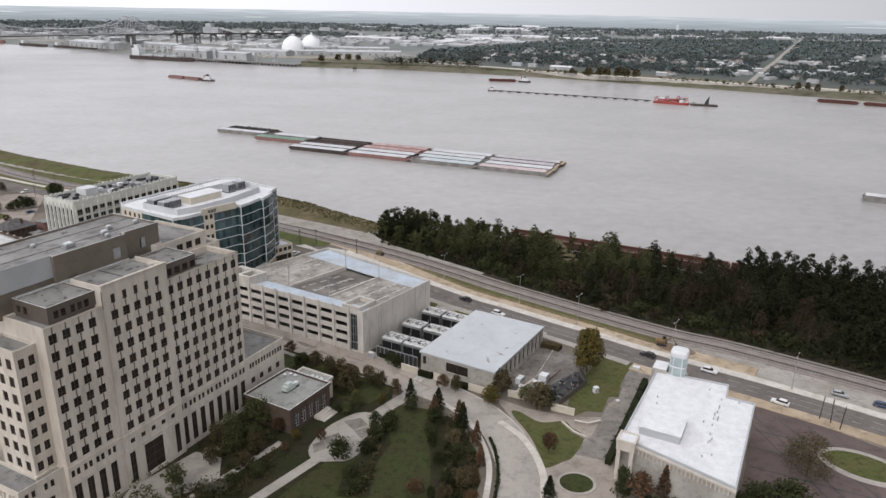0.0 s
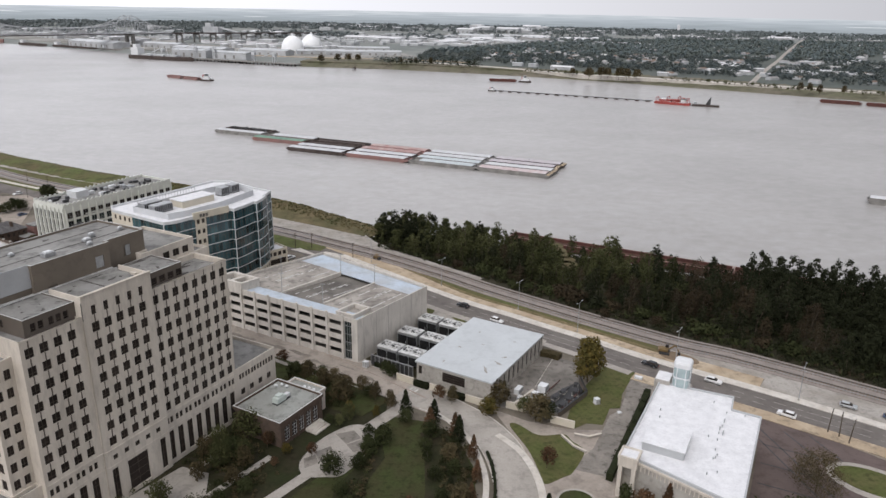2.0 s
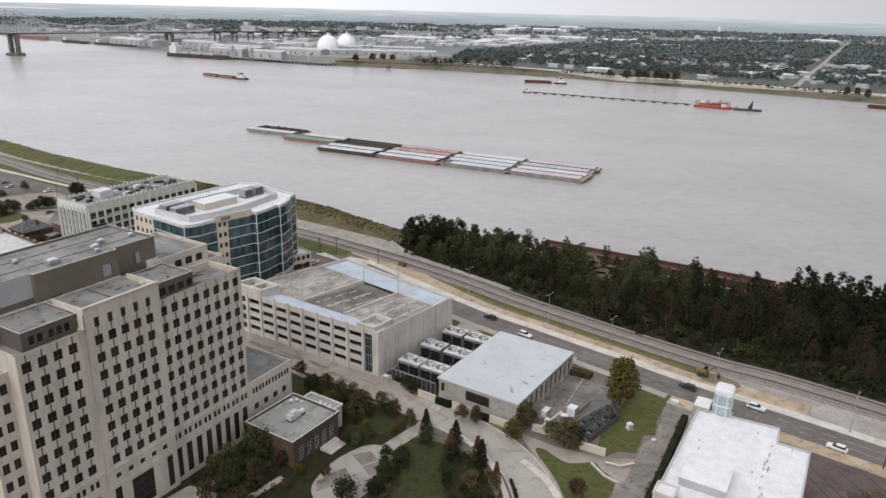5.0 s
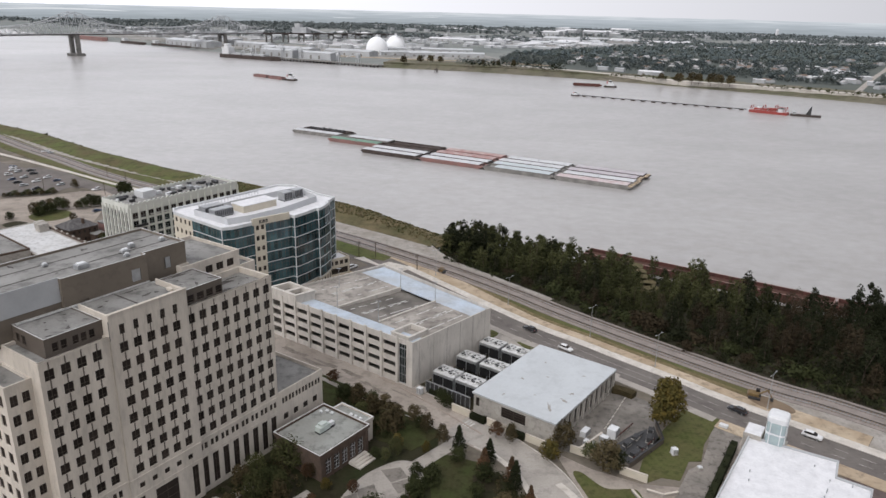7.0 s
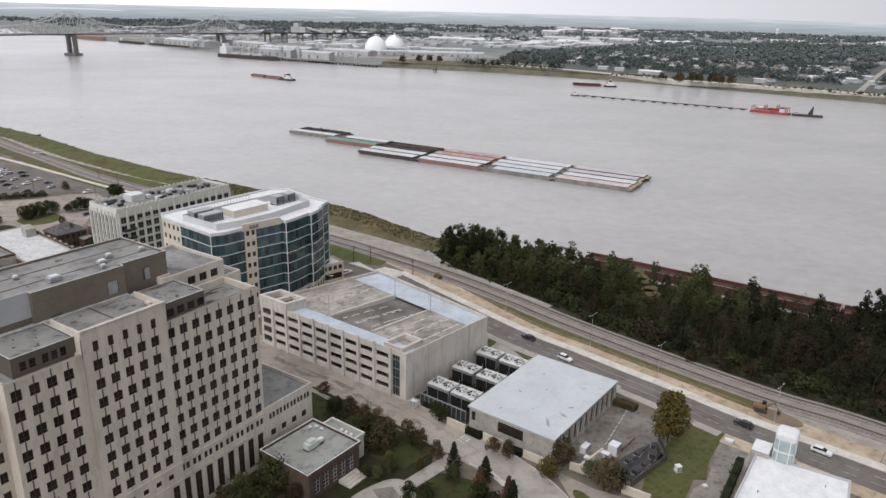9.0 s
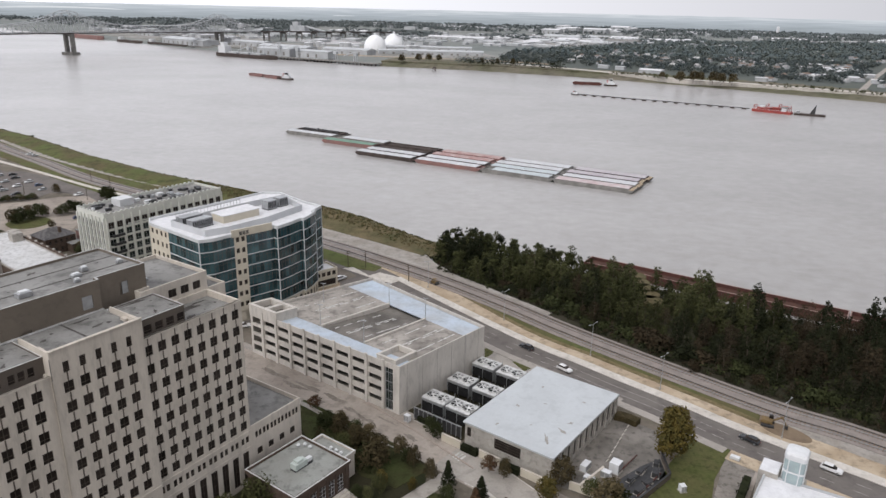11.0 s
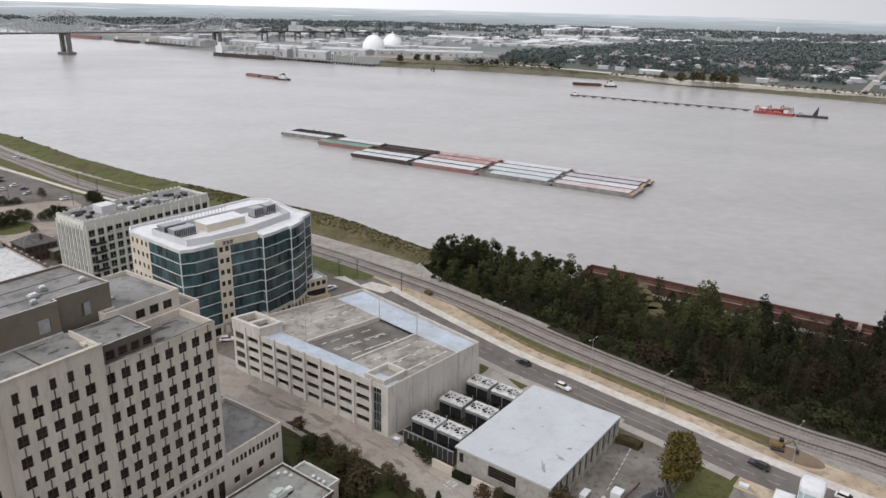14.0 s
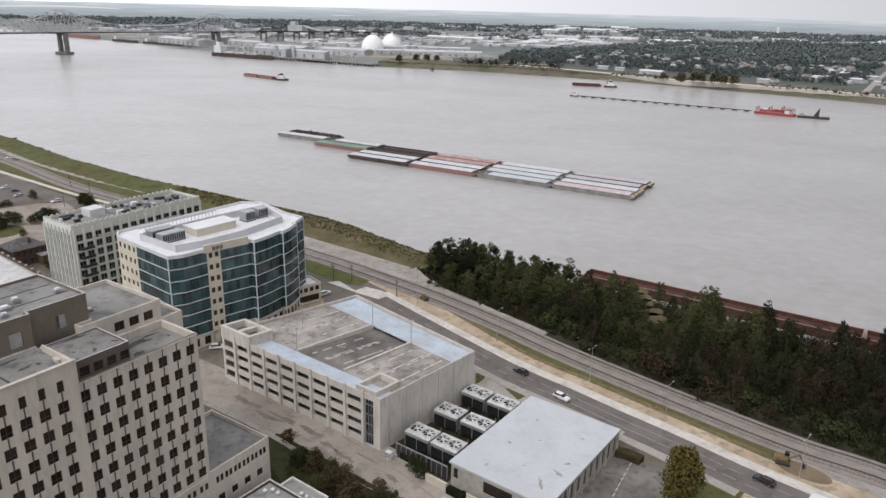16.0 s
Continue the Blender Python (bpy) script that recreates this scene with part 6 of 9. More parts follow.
slab("lawn", [(-29, 177), (-20, 173.5), (-13.5, 181.6), (-21, 189.4), (-40, 200.6), (-52, 207.5), (-55, 203), (-43, 186), (-33, 182)], -0.4, 0.12, GRASSDARK, "grass and shrubs behind the pavilion", "lawn")
slab("plaza", smooth_loop([(-22.5, 169), (-27, 165.1), (-30.2, 160.3), (-32.6, 152.5), (-30.7, 147.6), (-25.8, 147), (-21, 148.7), (-15.4, 160.8), (-16.2, 166), (-18.6, 169)]), -0.4, 0.11, WALKWAY, "pale paved plaza with worn slabs", "plaza")
for quad in ([(-28.0, 152.8), (-24.3, 155.9), (-26.2, 159.4), (-29.6, 156.8)], [(-22.5, 160.6), (-19.0, 163.1), (-21.2, 166.6), (-25.7, 164.8)], [(-20.1, 156.9), (-17.2, 159.2), (-18.8, 162.6), (-22.3, 160.2)], [(-31.0, 150.3), (-28.0, 152.5), (-29.4, 155.7), (-32.0, 154.0)]):
    slab("plaza_panel", quad, 0, 0.118, PLAZADARK, "darker stained panel in the plaza paving", "paving")
band("path", [(-19, 166), (-7.2, 182)], -1.9, 1.9, -0.4, 0.125, WALKWAY, "straight pale path", "path", 1)
band("path", [(-29, 149), (-48, 123)], -1.4, 1.4, -0.4, 0.125, WALKWAY, "straight pale path", "path", 1)
band("path", [(-40, 154.6), (-62, 123)], -0.9, 0.9, -0.4, 0.135, WALKWAY, "straight pale path", "path", 1)
band("path", [(-53.5, 155), (-74, 120)], -1.2, 1.2, -0.4, 0.13, WALKWAY, "straight pale path", "path", 1)
slab("plaza", [(-60.5, 149.5), (-54.5, 154), (-51, 139), (-60, 122), (-72, 118), (-70, 136)], -0.4, 0.07, WALKWAY, "pale paved forecourt", "plaza")
band("path", [(-1, 176.6), (7.3, 166.5), (11.6, 152), (11.4, 139), (6.6, 121), (-6, 104)], -0.7, 0.7, -0.4, 0.18, NEWSLAB, "narrow pale kerb path round the lawn", "path")
slab("plaza", [(15.5, 178.5), (24, 173), (35, 169), (46.5, 169), (60, 199.5), (66.5, 196), (43.3, 147.5), (38, 126), (19.5, 116), (22.2, 134), (24.6, 146), (21.3, 162)], -0.4, 0.05, OLDPAVE, "stained concrete forecourt beside the white hall", "plaza")
slab("lawn", [(52.3, 205.8), (44.2, 193.1), (36.8, 178.5), (34.6, 171.3), (36.8, 169.7), (40.3, 172.1), (44.5, 171.6), (48.1, 179.8), (51.1, 180.2), (53.5, 188), (60.3, 200.8)], -0.4, 0.12, GRASS, "green lawn beside the hall", "lawn")
slab("lawn", smooth_loop([(19.6, 170.2), (23.1, 160.2), (24.9, 151.4), (25.6, 146), (30.5, 148.7), (33.1, 150.7), (37.3, 159.1), (34.9, 163.7), (33.3, 166.6), (26.7, 166.1), (21.6, 171.2)]), -0.4, 0.12, GRASS, "triangular green lawn with a small tree", "lawn")
slab("drive", [(61, 200.9), (57.5, 197.8), (54.5, 188), (50.8, 178.9), (47.4, 176.4), (43, 167.1), (39.9, 160.7), (36.3, 156.6), (33.8, 151.7), (41, 149.1), (50.6, 166.3), (64.7, 193.8)], -0.4, 0.062, PLAZADARK, "stained grey concrete drive beside the hedge", "drive")
slab("yard", [(32.6, 214.4), (46, 204.4), (43.4, 195.2), (37.6, 184), (27.5, 186.6), (21, 178), (16, 180.4)], -0.4, 0.07, YARDSTAIN, "stained concrete yard beside the hall", "yard")
slab("yard", [(84.4, 181.6), (104, 165.6), (120, 150), (112, 118), (66, 112), (63.6, 126.4), (81.6, 161.4)], -0.4, 0.05, PLUM, "dark plum paved yard with joint lines", "yard")
for a, b in (((70, 133), (106, 114)), ((76, 148), (111, 131)), ((84, 164), (117, 147)), ((82, 178), (92, 118)), ((98, 168), (112, 116)), ((72, 140), (108, 122)), ((80, 156), (114, 139)), ((86, 172), (96, 120)), ((92, 170), (106, 118))):
    band("joint", [a, b], -0.2, 0.2, 0.0, 0.056, DARKMETAL, "dark joint in the paved yard", "paving joint", 1)


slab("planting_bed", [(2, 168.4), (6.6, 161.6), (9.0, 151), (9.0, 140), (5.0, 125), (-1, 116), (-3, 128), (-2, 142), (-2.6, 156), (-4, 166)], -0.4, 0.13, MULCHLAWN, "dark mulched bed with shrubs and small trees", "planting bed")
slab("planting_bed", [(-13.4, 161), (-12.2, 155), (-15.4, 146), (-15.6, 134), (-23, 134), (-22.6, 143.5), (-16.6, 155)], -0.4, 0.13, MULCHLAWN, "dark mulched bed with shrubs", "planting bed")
band("pavement", [(16, 166), (21.6, 158), (24.6, 146), (23.6, 133), (19.0, 116), (6, 95)], -0.9, 0.9, -0.4, 0.14, NEWSLAB, "pale narrow pavement along the drive", "pavement")
for off in (-5.25, 5.05):
    band("kerb", [(-2, 182.3), (2, 179.5), (11, 170.5), (16.6, 160), (19, 146), (18, 134), (13, 118), (0, 98)], off, off + 0.22, -0.4, 0.17, NEWSLAB, "pale concrete kerb along the drive", "kerb")
for off in (-7.24, 5.42):
    band("kerb", [(-175, 268), (-120, 246), (-62, 218), (-36, 202.5), (-16, 191.1)], off - 0.12, off + 0.12, -0.4, 0.2, CONCRETE, "worn concrete kerb along the street", "kerb")
band("kerb", [(-35.9, 209.1), (-30.3, 205.5), (-18.7, 196.7), (-11.1, 190.3), (-3, 183.6)], -0.2, 0.2, -0.4, 0.19, material("reddish_kerb_bricks", (0.30, 0.245, 0.21), 0.9, 0.2, 0.5, 4, 0.1, tone=(0.36, 0.31, 0.275)), "worn reddish kerb strip along the street", "kerb")
band("pavement", [(-175, 268), (-120, 246), (-62, 218), (-36, 202.5), (-24, 195.8)], -9.6, -7.37, -0.4, 0.16, WALKWAY, "stained pavement in front of the garage", "pavement")
band("pavement", [(-120, 246), (-62, 218), (-36, 202.5), (-22, 194.5)], 5.56, 6.7, -0.4, 0.16, WALKWAY, "stained pavement along the street", "pavement")

PATCH = material("dark_street_patch", (0.19, 0.165, 0.143), 0.92, 0.2, 0.4, 3, 0.1, tone=(0.25, 0.22, 0.19), spots=0.4)
for k, (x, y, rx, ry, turn) in enumerate(((-52, 214, 5, 0.7, -28), (-44, 209.5, 4, 0.9, -30), (-38, 204.5, 3.2, 0.6, -30), (-57, 214.5, 3.5, 1.0, -25), (-33, 200.5, 2.6, 0.8, -35), (-27, 200.5, 4.0, 0.4, -32), (-20, 194, 2.2, 0.6, -40), (-66, 221, 5, 1.0, -26), (-48, 207, 2.0, 0.7, 10))):
    st = thing("street_stain", "dark ragged patch on the worn street", "road patch", group="patches on the street", kind="structure")
    blotch(st, x, y, rx, ry, turn, 0.036, 90 + k, PATCH, "patch")


def disc(name, cx, cy, rx, ry, turn, z, mat, label, category):
    c, s = math.cos(radians(turn)), math.sin(radians(turn))
    return slab(name, [(cx + c * rx * math.cos(a) - s * ry * math.sin(a), cy + s * rx * math.cos(a) + c * ry * math.sin(a)) for a in (k * math.tau / 40 for k in range(40))], -0.4, z, mat, label, category)


disc("path", 104, 148.5, 10.5, 7.0, -35, 0.09, WALKWAY, "oval pale path", "path")
disc("lawn", 104, 148.8, 8.6, 5.2, -35, 0.13, GRASS, "oval green lawn", "lawn")
disc("planter_ring", 32.1, 140.2, 4.6, 4.2, 0, 0.20, WALKWAY, "round pale planter kerb", "planter")
disc("planter_bed", 32.1, 140.2, 3.9, 3.5, 0, 0.26, GRASSDARK, "round dark planted bed", "planter")
for x, y in ((52.6, 325.0), (53.4, 318.5), (54.2, 312.0), (55.0, 305.5), (55.8, 299.0)):
    disc("clearing", x, y, 5.0, 4.4, 10 * y, float(land_height(np.array([x]), np.array([y]))[0][0]) + 0.12, BROWNBANK, "bare brown clearing in the river bank wood", "clearing")
disc("soil_heap_ground", 77.0, 211.6, 6.5, 3.2, -35, 0.12, DIRT, "patch of dug brown soil", "soil")
for k in range(3):
    p = Vector((-10.6, 177.0)) + Vector((0.66, -0.75)) * (0.9 * k)
    bm = bmesh.new()
    box(bm, -1.4, 1.4, -0.25, 0.25, 0.0, 0.046)
    solid("crossing_stripe", bm, PAINT, "white crossing stripe on the street", "road marking", pose(-7.6 + 0.95 * k * 0.75, 187.0 - 0.95 * k * 0.6 + 1.5, 0, 0, 0, 55), "crossing stripes", "structure")


# ---- trees ----
def leaf_mesh(name, centres, sizes, per, mat, seed, leaf, squash=0.8, loose=0.5, lift=0.25):
    """Many small leaf blades gathered in clumps, each blade turned roughly outwards from its clump."""
    g = np.random.RandomState(seed)
    c = np.repeat(np.asarray(centres, float), per, 0)
    r = np.repeat(np.asarray(sizes, float), per)[:, None]
    d = g.normal(size=c.shape)
    d /= np.linalg.norm(d, axis=1, keepdims=True)
    p = c + d * r * g.uniform(0.55, 1.0, (len(c), 1)) * (1, 1, squash)
    n = d + loose * g.normal(size=c.shape) + (0, 0, lift)
    n /= np.linalg.norm(n, axis=1, keepdims=True)
    a = np.cross(n, g.normal(size=c.shape))
    a /= np.linalg.norm(a, axis=1, keepdims=True)
    b = np.cross(n, a)
    s = leaf * g.uniform(0.6, 1.3, (len(c), 1))
    v = np.stack([p - a * s, p - b * s * 0.62, p + a * s, p + b * s * 0.62], 1).reshape(-1, 3)
    f = np.arange(len(v)).reshape(-1, 4)
    me = bpy.data.meshes.new(name)
    me.from_pydata(v.tolist(), [], f.tolist())
    me.materials.append(mat)
    return me


def broadleaf(h, r, mat, seed, per=40, clumps=30, leaf=0.42, label="", group="", thin=1.0, foot=0.22):
    g = random.Random(seed)
    t = thing("tree", label, "tree", group=group)
    bm = bmesh.new()
    lean = (g.uniform(-0.4, 0.4), g.uniform(-0.4, 0.4))
    tube(bm, (0, 0, -0.6), (lean[0], lean[1], h * 0.55), 0.016 * h, 0.010 * h, 7)
    cs, rs = [], []
    for k in range(clumps):
        a, u = k * 2.4 + g.uniform(-0.5, 0.5), (k + g.random()) / clumps
        size = r * g.uniform(0.30, 0.48) * thin
        z = h * foot + size * 0.6 + (h * (1 - foot) - size * 1.3) * u
        wide = max(0, r - size * 0.8) * math.sin(math.pi * min(1, 0.2 + 0.76 * u)) ** 0.6 * g.uniform(0.5, 1.1)
        c = (wide * math.cos(a) + lean[0], wide * math.sin(a) + lean[1], z)
        cs.append(c)
        rs.append(size)
        if k % 3 == 0:
            tube(bm, (lean[0] * 0.8, lean[1] * 0.8, h * g.uniform(0.25, 0.5)), c, 0.007 * h, 0.002 * h, 5)
    part("trunk", bm, BARK, t)
    part("crown", leaf_mesh("crown", cs, rs, per, mat, seed, leaf), None, t)
    return t


def conifer(h, r, mat, seed, label, group="", per=30):
    g = random.Random(seed)
    t = thing("tree", label, "tree", group=group)
    bm = bmesh.new()
    tube(bm, (0, 0, -0.4), (0, 0, h * 0.9), 0.02 * h, 0.004 * h, 6)
    part("trunk", bm, BARK, t)
    cs, rs = [], []
    for k in range(44):
        u = k / 43
        z = h * (0.08 + 0.88 * u)
        w = r * (1 - u) ** 0.85 * g.uniform(0.45, 0.85)
        a = k * 2.4 + g.uniform(-0.4, 0.4)
        cs.append((w * math.cos(a), w * math.sin(a), z))
        rs.append(r * (0.16 + 0.27 * (1 - u)))
    part("crown", leaf_mesh("crown", cs, rs, per, mat, seed, 0.24), None, t)
    return t


def shrub(r, h, mat, seed, label, group="", leaf=0.24):
    g = random.Random(seed)
    t = thing("shrub", label, "shrub", group=group)
    cs = [(g.uniform(-0.6, 0.6) * r, g.uniform(-0.6, 0.6) * r, h * g.uniform(0.25, 0.75)) for _ in range(14)]
    bm = bmesh.new()
    for c in cs[:4]:
        tube(bm, (0, 0, -0.2), c, 0.05, 0.02, 4)
    part("stem", bm, BARK, t)
    part("foliage", leaf_mesh("foliage", cs, [r * 0.48] * 14, 36, mat, seed, leaf), None, t)
    return t


def bank_tree(h, r, mat, seed, label, clumps=58, per=26, leaf=0.31, tip=0.75, foot=0.06):
    """A tree of a crowded wood: several leaders, a narrow ragged crown of small clumps, drawn out towards the tip."""
    g = random.Random(seed)
    t = thing("tree", label, "tree", group=FOREST)
    leaders = [(g.uniform(-0.45, 0.45) * r, g.uniform(-0.45, 0.45) * r, g.uniform(0.72, 1.0)) for _ in range(4)]
    leaders[0] = (0.0, 0.0, 1.0)
    bm = bmesh.new()
    tube(bm, (0, 0, -0.6), (0, 0, h * 0.4), 0.016 * h, 0.011 * h, 7)
    for x, y, k in leaders:
        tube(bm, (0, 0, h * 0.3), (x, y, h * k * 0.92), 0.009 * h, 0.003 * h, 5)
    cs, rs = [], []
    for k in range(clumps):
        lx, ly, top = leaders[k % 4]
        u = (k + g.random()) / clumps
        z = h * top * (foot + (1 - foot) * u)
        wide = r * (1 - u) ** tip * (0.35 + 0.65 * min(1, u * 5)) * g.uniform(0.35, 1.05)
        a = k * 2.4 + g.uniform(-0.6, 0.6)
        cs.append((lx * u + wide * math.cos(a), ly * u + wide * math.sin(a), z))
        rs.append(r * g.uniform(0.2, 0.34) * (1.15 - 0.35 * u))
    part("trunk", bm, BARK, t)
    part("crown", leaf_mesh("crown", cs, rs, per, mat, seed, leaf, 1.0, 0.5, 0.45), None, t)
    return t


rnd = random.Random(11)
# the wooded river bank
FOREST = "trees of the river bank wood"
kinds = []
for k, m in enumerate((LEAF, LEAF, LEAFOLIVE, LEAF, LEAFDARK, LEAFOLIVE, LEAF, LEAFDARK)):
    kinds.append(bank_tree(rnd.uniform(12, 16), rnd.uniform(2.9, 4.2), m, 100 + k, ("dense dark green tree in the river bank wood", "olive green tree in the river bank wood")[m is LEAFOLIVE], tip=(0.32, 0.5, 0.24)[k % 3]))
kinds.append(bank_tree(12.5, 3.6, LEAFWOODBROWN, 120, "browning tree in the river bank wood", per=20, tip=0.5))
kinds.append(bank_tree(11.5, 3.8, LEAFWOODBROWN, 121, "nearly bare brown tree in the river bank wood", per=14, leaf=0.24, tip=0.45))
low = [shrub(2.6, 3.4, m, 140 + k, "dark undergrowth shrub at the wood's edge", "undergrowth of the river bank wood", 0.34) for k, m in enumerate((LEAFDARK, LEAFGARDEN, LEAFWOODBROWN))]
rail_line = curve_through(RAILS, 4)
spots = []
g = random.Random(4)
ga = np.random.RandomState(4)


def bank_points(n, edge, rail, x1=250):
    """Random places between the rails and the river, as x, y, z, metres off the rails, metres from the water."""
    x, y = ga.uniform(-42, x1, n), ga.uniform(70, 380, n)
    z, near, far = land_height(x, y)
    off = -shore_distance(x, y, RAILS)
    ok = (near > np.where(x < 28, edge, np.where(x < 132, edge + 11, -8))) & (off < rail) & ~((np.abs(x - 54.5 + (y - 308) * 0.11) < 4.5) & (y > 290)) & ~((x < -22) & (y < 326)) & (x > -31)
    return np.stack([x, y, np.maximum(z, -6.9), off, near], -1)[ok]


cell = {}
for p in bank_points(40000, 5, -10.5):
    c = (int(p[0] // 4.5), int(p[1] // 4.5))
    if any((p[0] - q[0]) ** 2 + (p[1] - q[1]) ** 2 < 19 for i in (-1, 0, 1) for j in (-1, 0, 1) for q in cell.get((c[0] + i, c[1] + j), ())):
        continue
    cell.setdefault(c, []).append(p)
    spots.append(tuple(float(v) for v in p))
spots.sort(key=lambda p: math.hypot(p[0] - 40, p[1] - 230))
rest_c, rest_r = {0: [], 1: [], 2: []}, {0: [], 1: [], 2: []}
for i, (x, y, z, off, near) in enumerate(spots):
    tall = 0.8 if x < -20 else 0.95 if x < 22 else 0.9
    # trees in front of the clearing are cut low so the camera sees it
    limit = 3.5 + 0.3 * max(0.0, 291 - y) if 49.5 < x < 61 and y < 292 else 99.0
    if i < 250:
        if off > -14 and g.random() < 0.7:
            src, s = g.choice(low), g.uniform(0.9, 1.7)
        else:
            patch = noise.noise((x * 0.03, y * 0.03, 5.0)) + g.uniform(-0.25, 0.25) - 0.2 * (off < -40)
            src = kinds[g.choice((4, 7, 4, 9, 8) if (x > 55 and off > -30) or x > 95 else (4, 7, 0, 3, 8, 9) if patch > 0.22 else (2, 5, 6, 2, 1) if patch < -0.15 else (0, 1, 3, 6, 4, 7))]
            s = g.choice((0.6, 0.75, 0.85, 0.95, 1.12)) * g.uniform(0.92, 1.08) * (0.72 if off > -20 else 1.0) * tall
            s = min(s * (1 + 0.02 * max(0, -z - 1) * (x > 125)), limit / 13)
        o = copy_thing(src, pose(x, y, z, 0, 0, g.uniform(0, 360)))
        o.scale = (s * 1.15, s * 1.15, s * g.uniform(0.9, 1.05))
    else:
        h, w = min(limit, g.uniform(6.5, 12.5) + 0.55 * max(0, -z) * (x > 125)), g.uniform(2.6, 4.0)
        m = 2 if x > 70 or noise.noise((x * 0.03, y * 0.03, 5.0)) + g.uniform(-0.25, 0.25) > 0.15 else g.choice((0, 0, 1))
        for k in range(28):
            u, q = g.uniform(0, 1), g.uniform(0, math.tau)
            e = w * (1 - u) ** 0.35 * g.uniform(0.3, 1.0)
            rest_c[m].append((x + e * math.cos(q), y + e * math.sin(q), z + h * (0.12 + 0.88 * u)))
            rest_r[m].append(w * g.uniform(0.22, 0.38))
for m, mat in enumerate((LEAF, LEAFOLIVE, LEAFDARK)):
    tagged(new("woodland", leaf_mesh("woodland", rest_c[m], rest_r[m], 24, mat, 300 + m, 0.40, 1.0, 0.5, 0.45)), ("deep green", "olive green", "very dark green")[m] + " mass of wood on the river bank", "woodland", kind="stuff")
# scrub that closes the wood towards the rails
for m, mat in enumerate((LEAFDARK, LEAFWOODBROWN, LEAFGARDEN)):
    sc, sr = [], []
    for p, q in zip(rail_line, rail_line[1:]):
        if not -48 < p[0] < 285:
            continue
        e = Vector(q) - Vector(p)
        nrm = Vector((-e.y, e.x)).normalized()
        for k in range(int(e.length * (2.6, 1.0, 0.7)[m])):
            c = Vector(p) + e * g.random() + nrm * ((8.6 if p[0] < 20 else 6.4) + 14 * g.random() ** 1.3)
            if c.x < -30 and c.y < 328:
                continue
            sc.append((c.x, c.y, g.uniform(0.0, 1.5)))
            sr.append(g.uniform(0.7, 1.8))
    sc = np.array(sc)
    sc[:, 2] += land_height(sc[:, 0], sc[:, 1])[0]
    tagged(new("scrub", leaf_mesh("scrub", sc, sr, 24, mat, 310 + m, 0.34)), ("dark", "brown", "olive")[m] + " scrub along the edge of the wood", "scrub", kind="stuff")
# undergrowth that covers the wood's floor
uc = [(p[0], p[1], p[2] + g.uniform(0.0, 1.8)) for p in bank_points(9000, 4, -9)]
ur = [g.uniform(1.4, 2.8) for _ in uc]
tagged(new("undergrowth", leaf_mesh("undergrowth", uc, ur, 22, LEAFGARDEN, 320, 0.5, 0.5)), "dark undergrowth on the floor of the river bank wood", "undergrowth", kind="stuff")
home = [(-14, 348), (-19, 345), (-20, 338), (-17, 356), (-14, 332), (-8, 341), (-12, 354), (2, 330), (10, 322), (16, 334)]
for src, (x, y) in zip(kinds, home):
    z, near, far = land_height(np.array([x]), np.array([y]))
    src.matrix_basis = pose(x, y, float(z[0]), 0, 0, 30)
    src.scale = (0.85, 0.85, 0.85)
for src, (x, y) in zip(low, ((-30, 333), (30, 268), (60, 243))):
    z, near, far = land_height(np.array([float(x)]), np.array([float(y)]))
    src.matrix_basis = pose(x, y, float(z[0]), 0, 0, 30)

# garden trees: kind, x, y, crown radius, height
cone = conifer(7.0, 2.0, LEAFDARK, 201, "dark conical evergreen at the lawn's edge", "evergreens round the lawn")
rustcone = conifer(7.0, 2.0, LEAFRUST, 202, "rust-brown conical tree by the drive", "rust-brown conical garden trees")
dark = broadleaf(6.0, 3.0, LEAFGARDEN, 203, per=44, clumps=24, leaf=0.27, foot=0.08, label="small dark green round tree in the garden", group="dark green garden trees")
rusty = broadleaf(5.0, 2.2, LEAFRUST, 204, per=38, clumps=22, leaf=0.23, label="rust-brown small tree in the garden", group="rust-brown garden trees")
brown = broadleaf(6.5, 2.8, LEAFBROWN, 209, per=40, clumps=26, leaf=0.24, foot=0.12, label="brownish autumn tree in the garden", group="brown autumn garden trees")
olive = broadleaf(8.5, 4.0, LEAFOLIVE, 205, per=44, clumps=30, leaf=0.27, foot=0.12, label="loose olive green tree by the offices", group="olive garden trees")
gold = broadleaf(6.0, 2.9, LEAFYELLOW, 206, per=46, clumps=26, leaf=0.26, foot=0.1, label="yellow-green round tree by the street", group="yellowing trees")
KINDS = {"c": (cone, 2.0, 7.0), "r": (rustcone, 2.0, 7.0), "d": (dark, 3.0, 6.0), "u": (rusty, 2.2, 5.0), "b": (brown, 2.8, 6.5), "o": (olive, 4.0, 8.5), "y": (gold, 2.9, 6.0)}
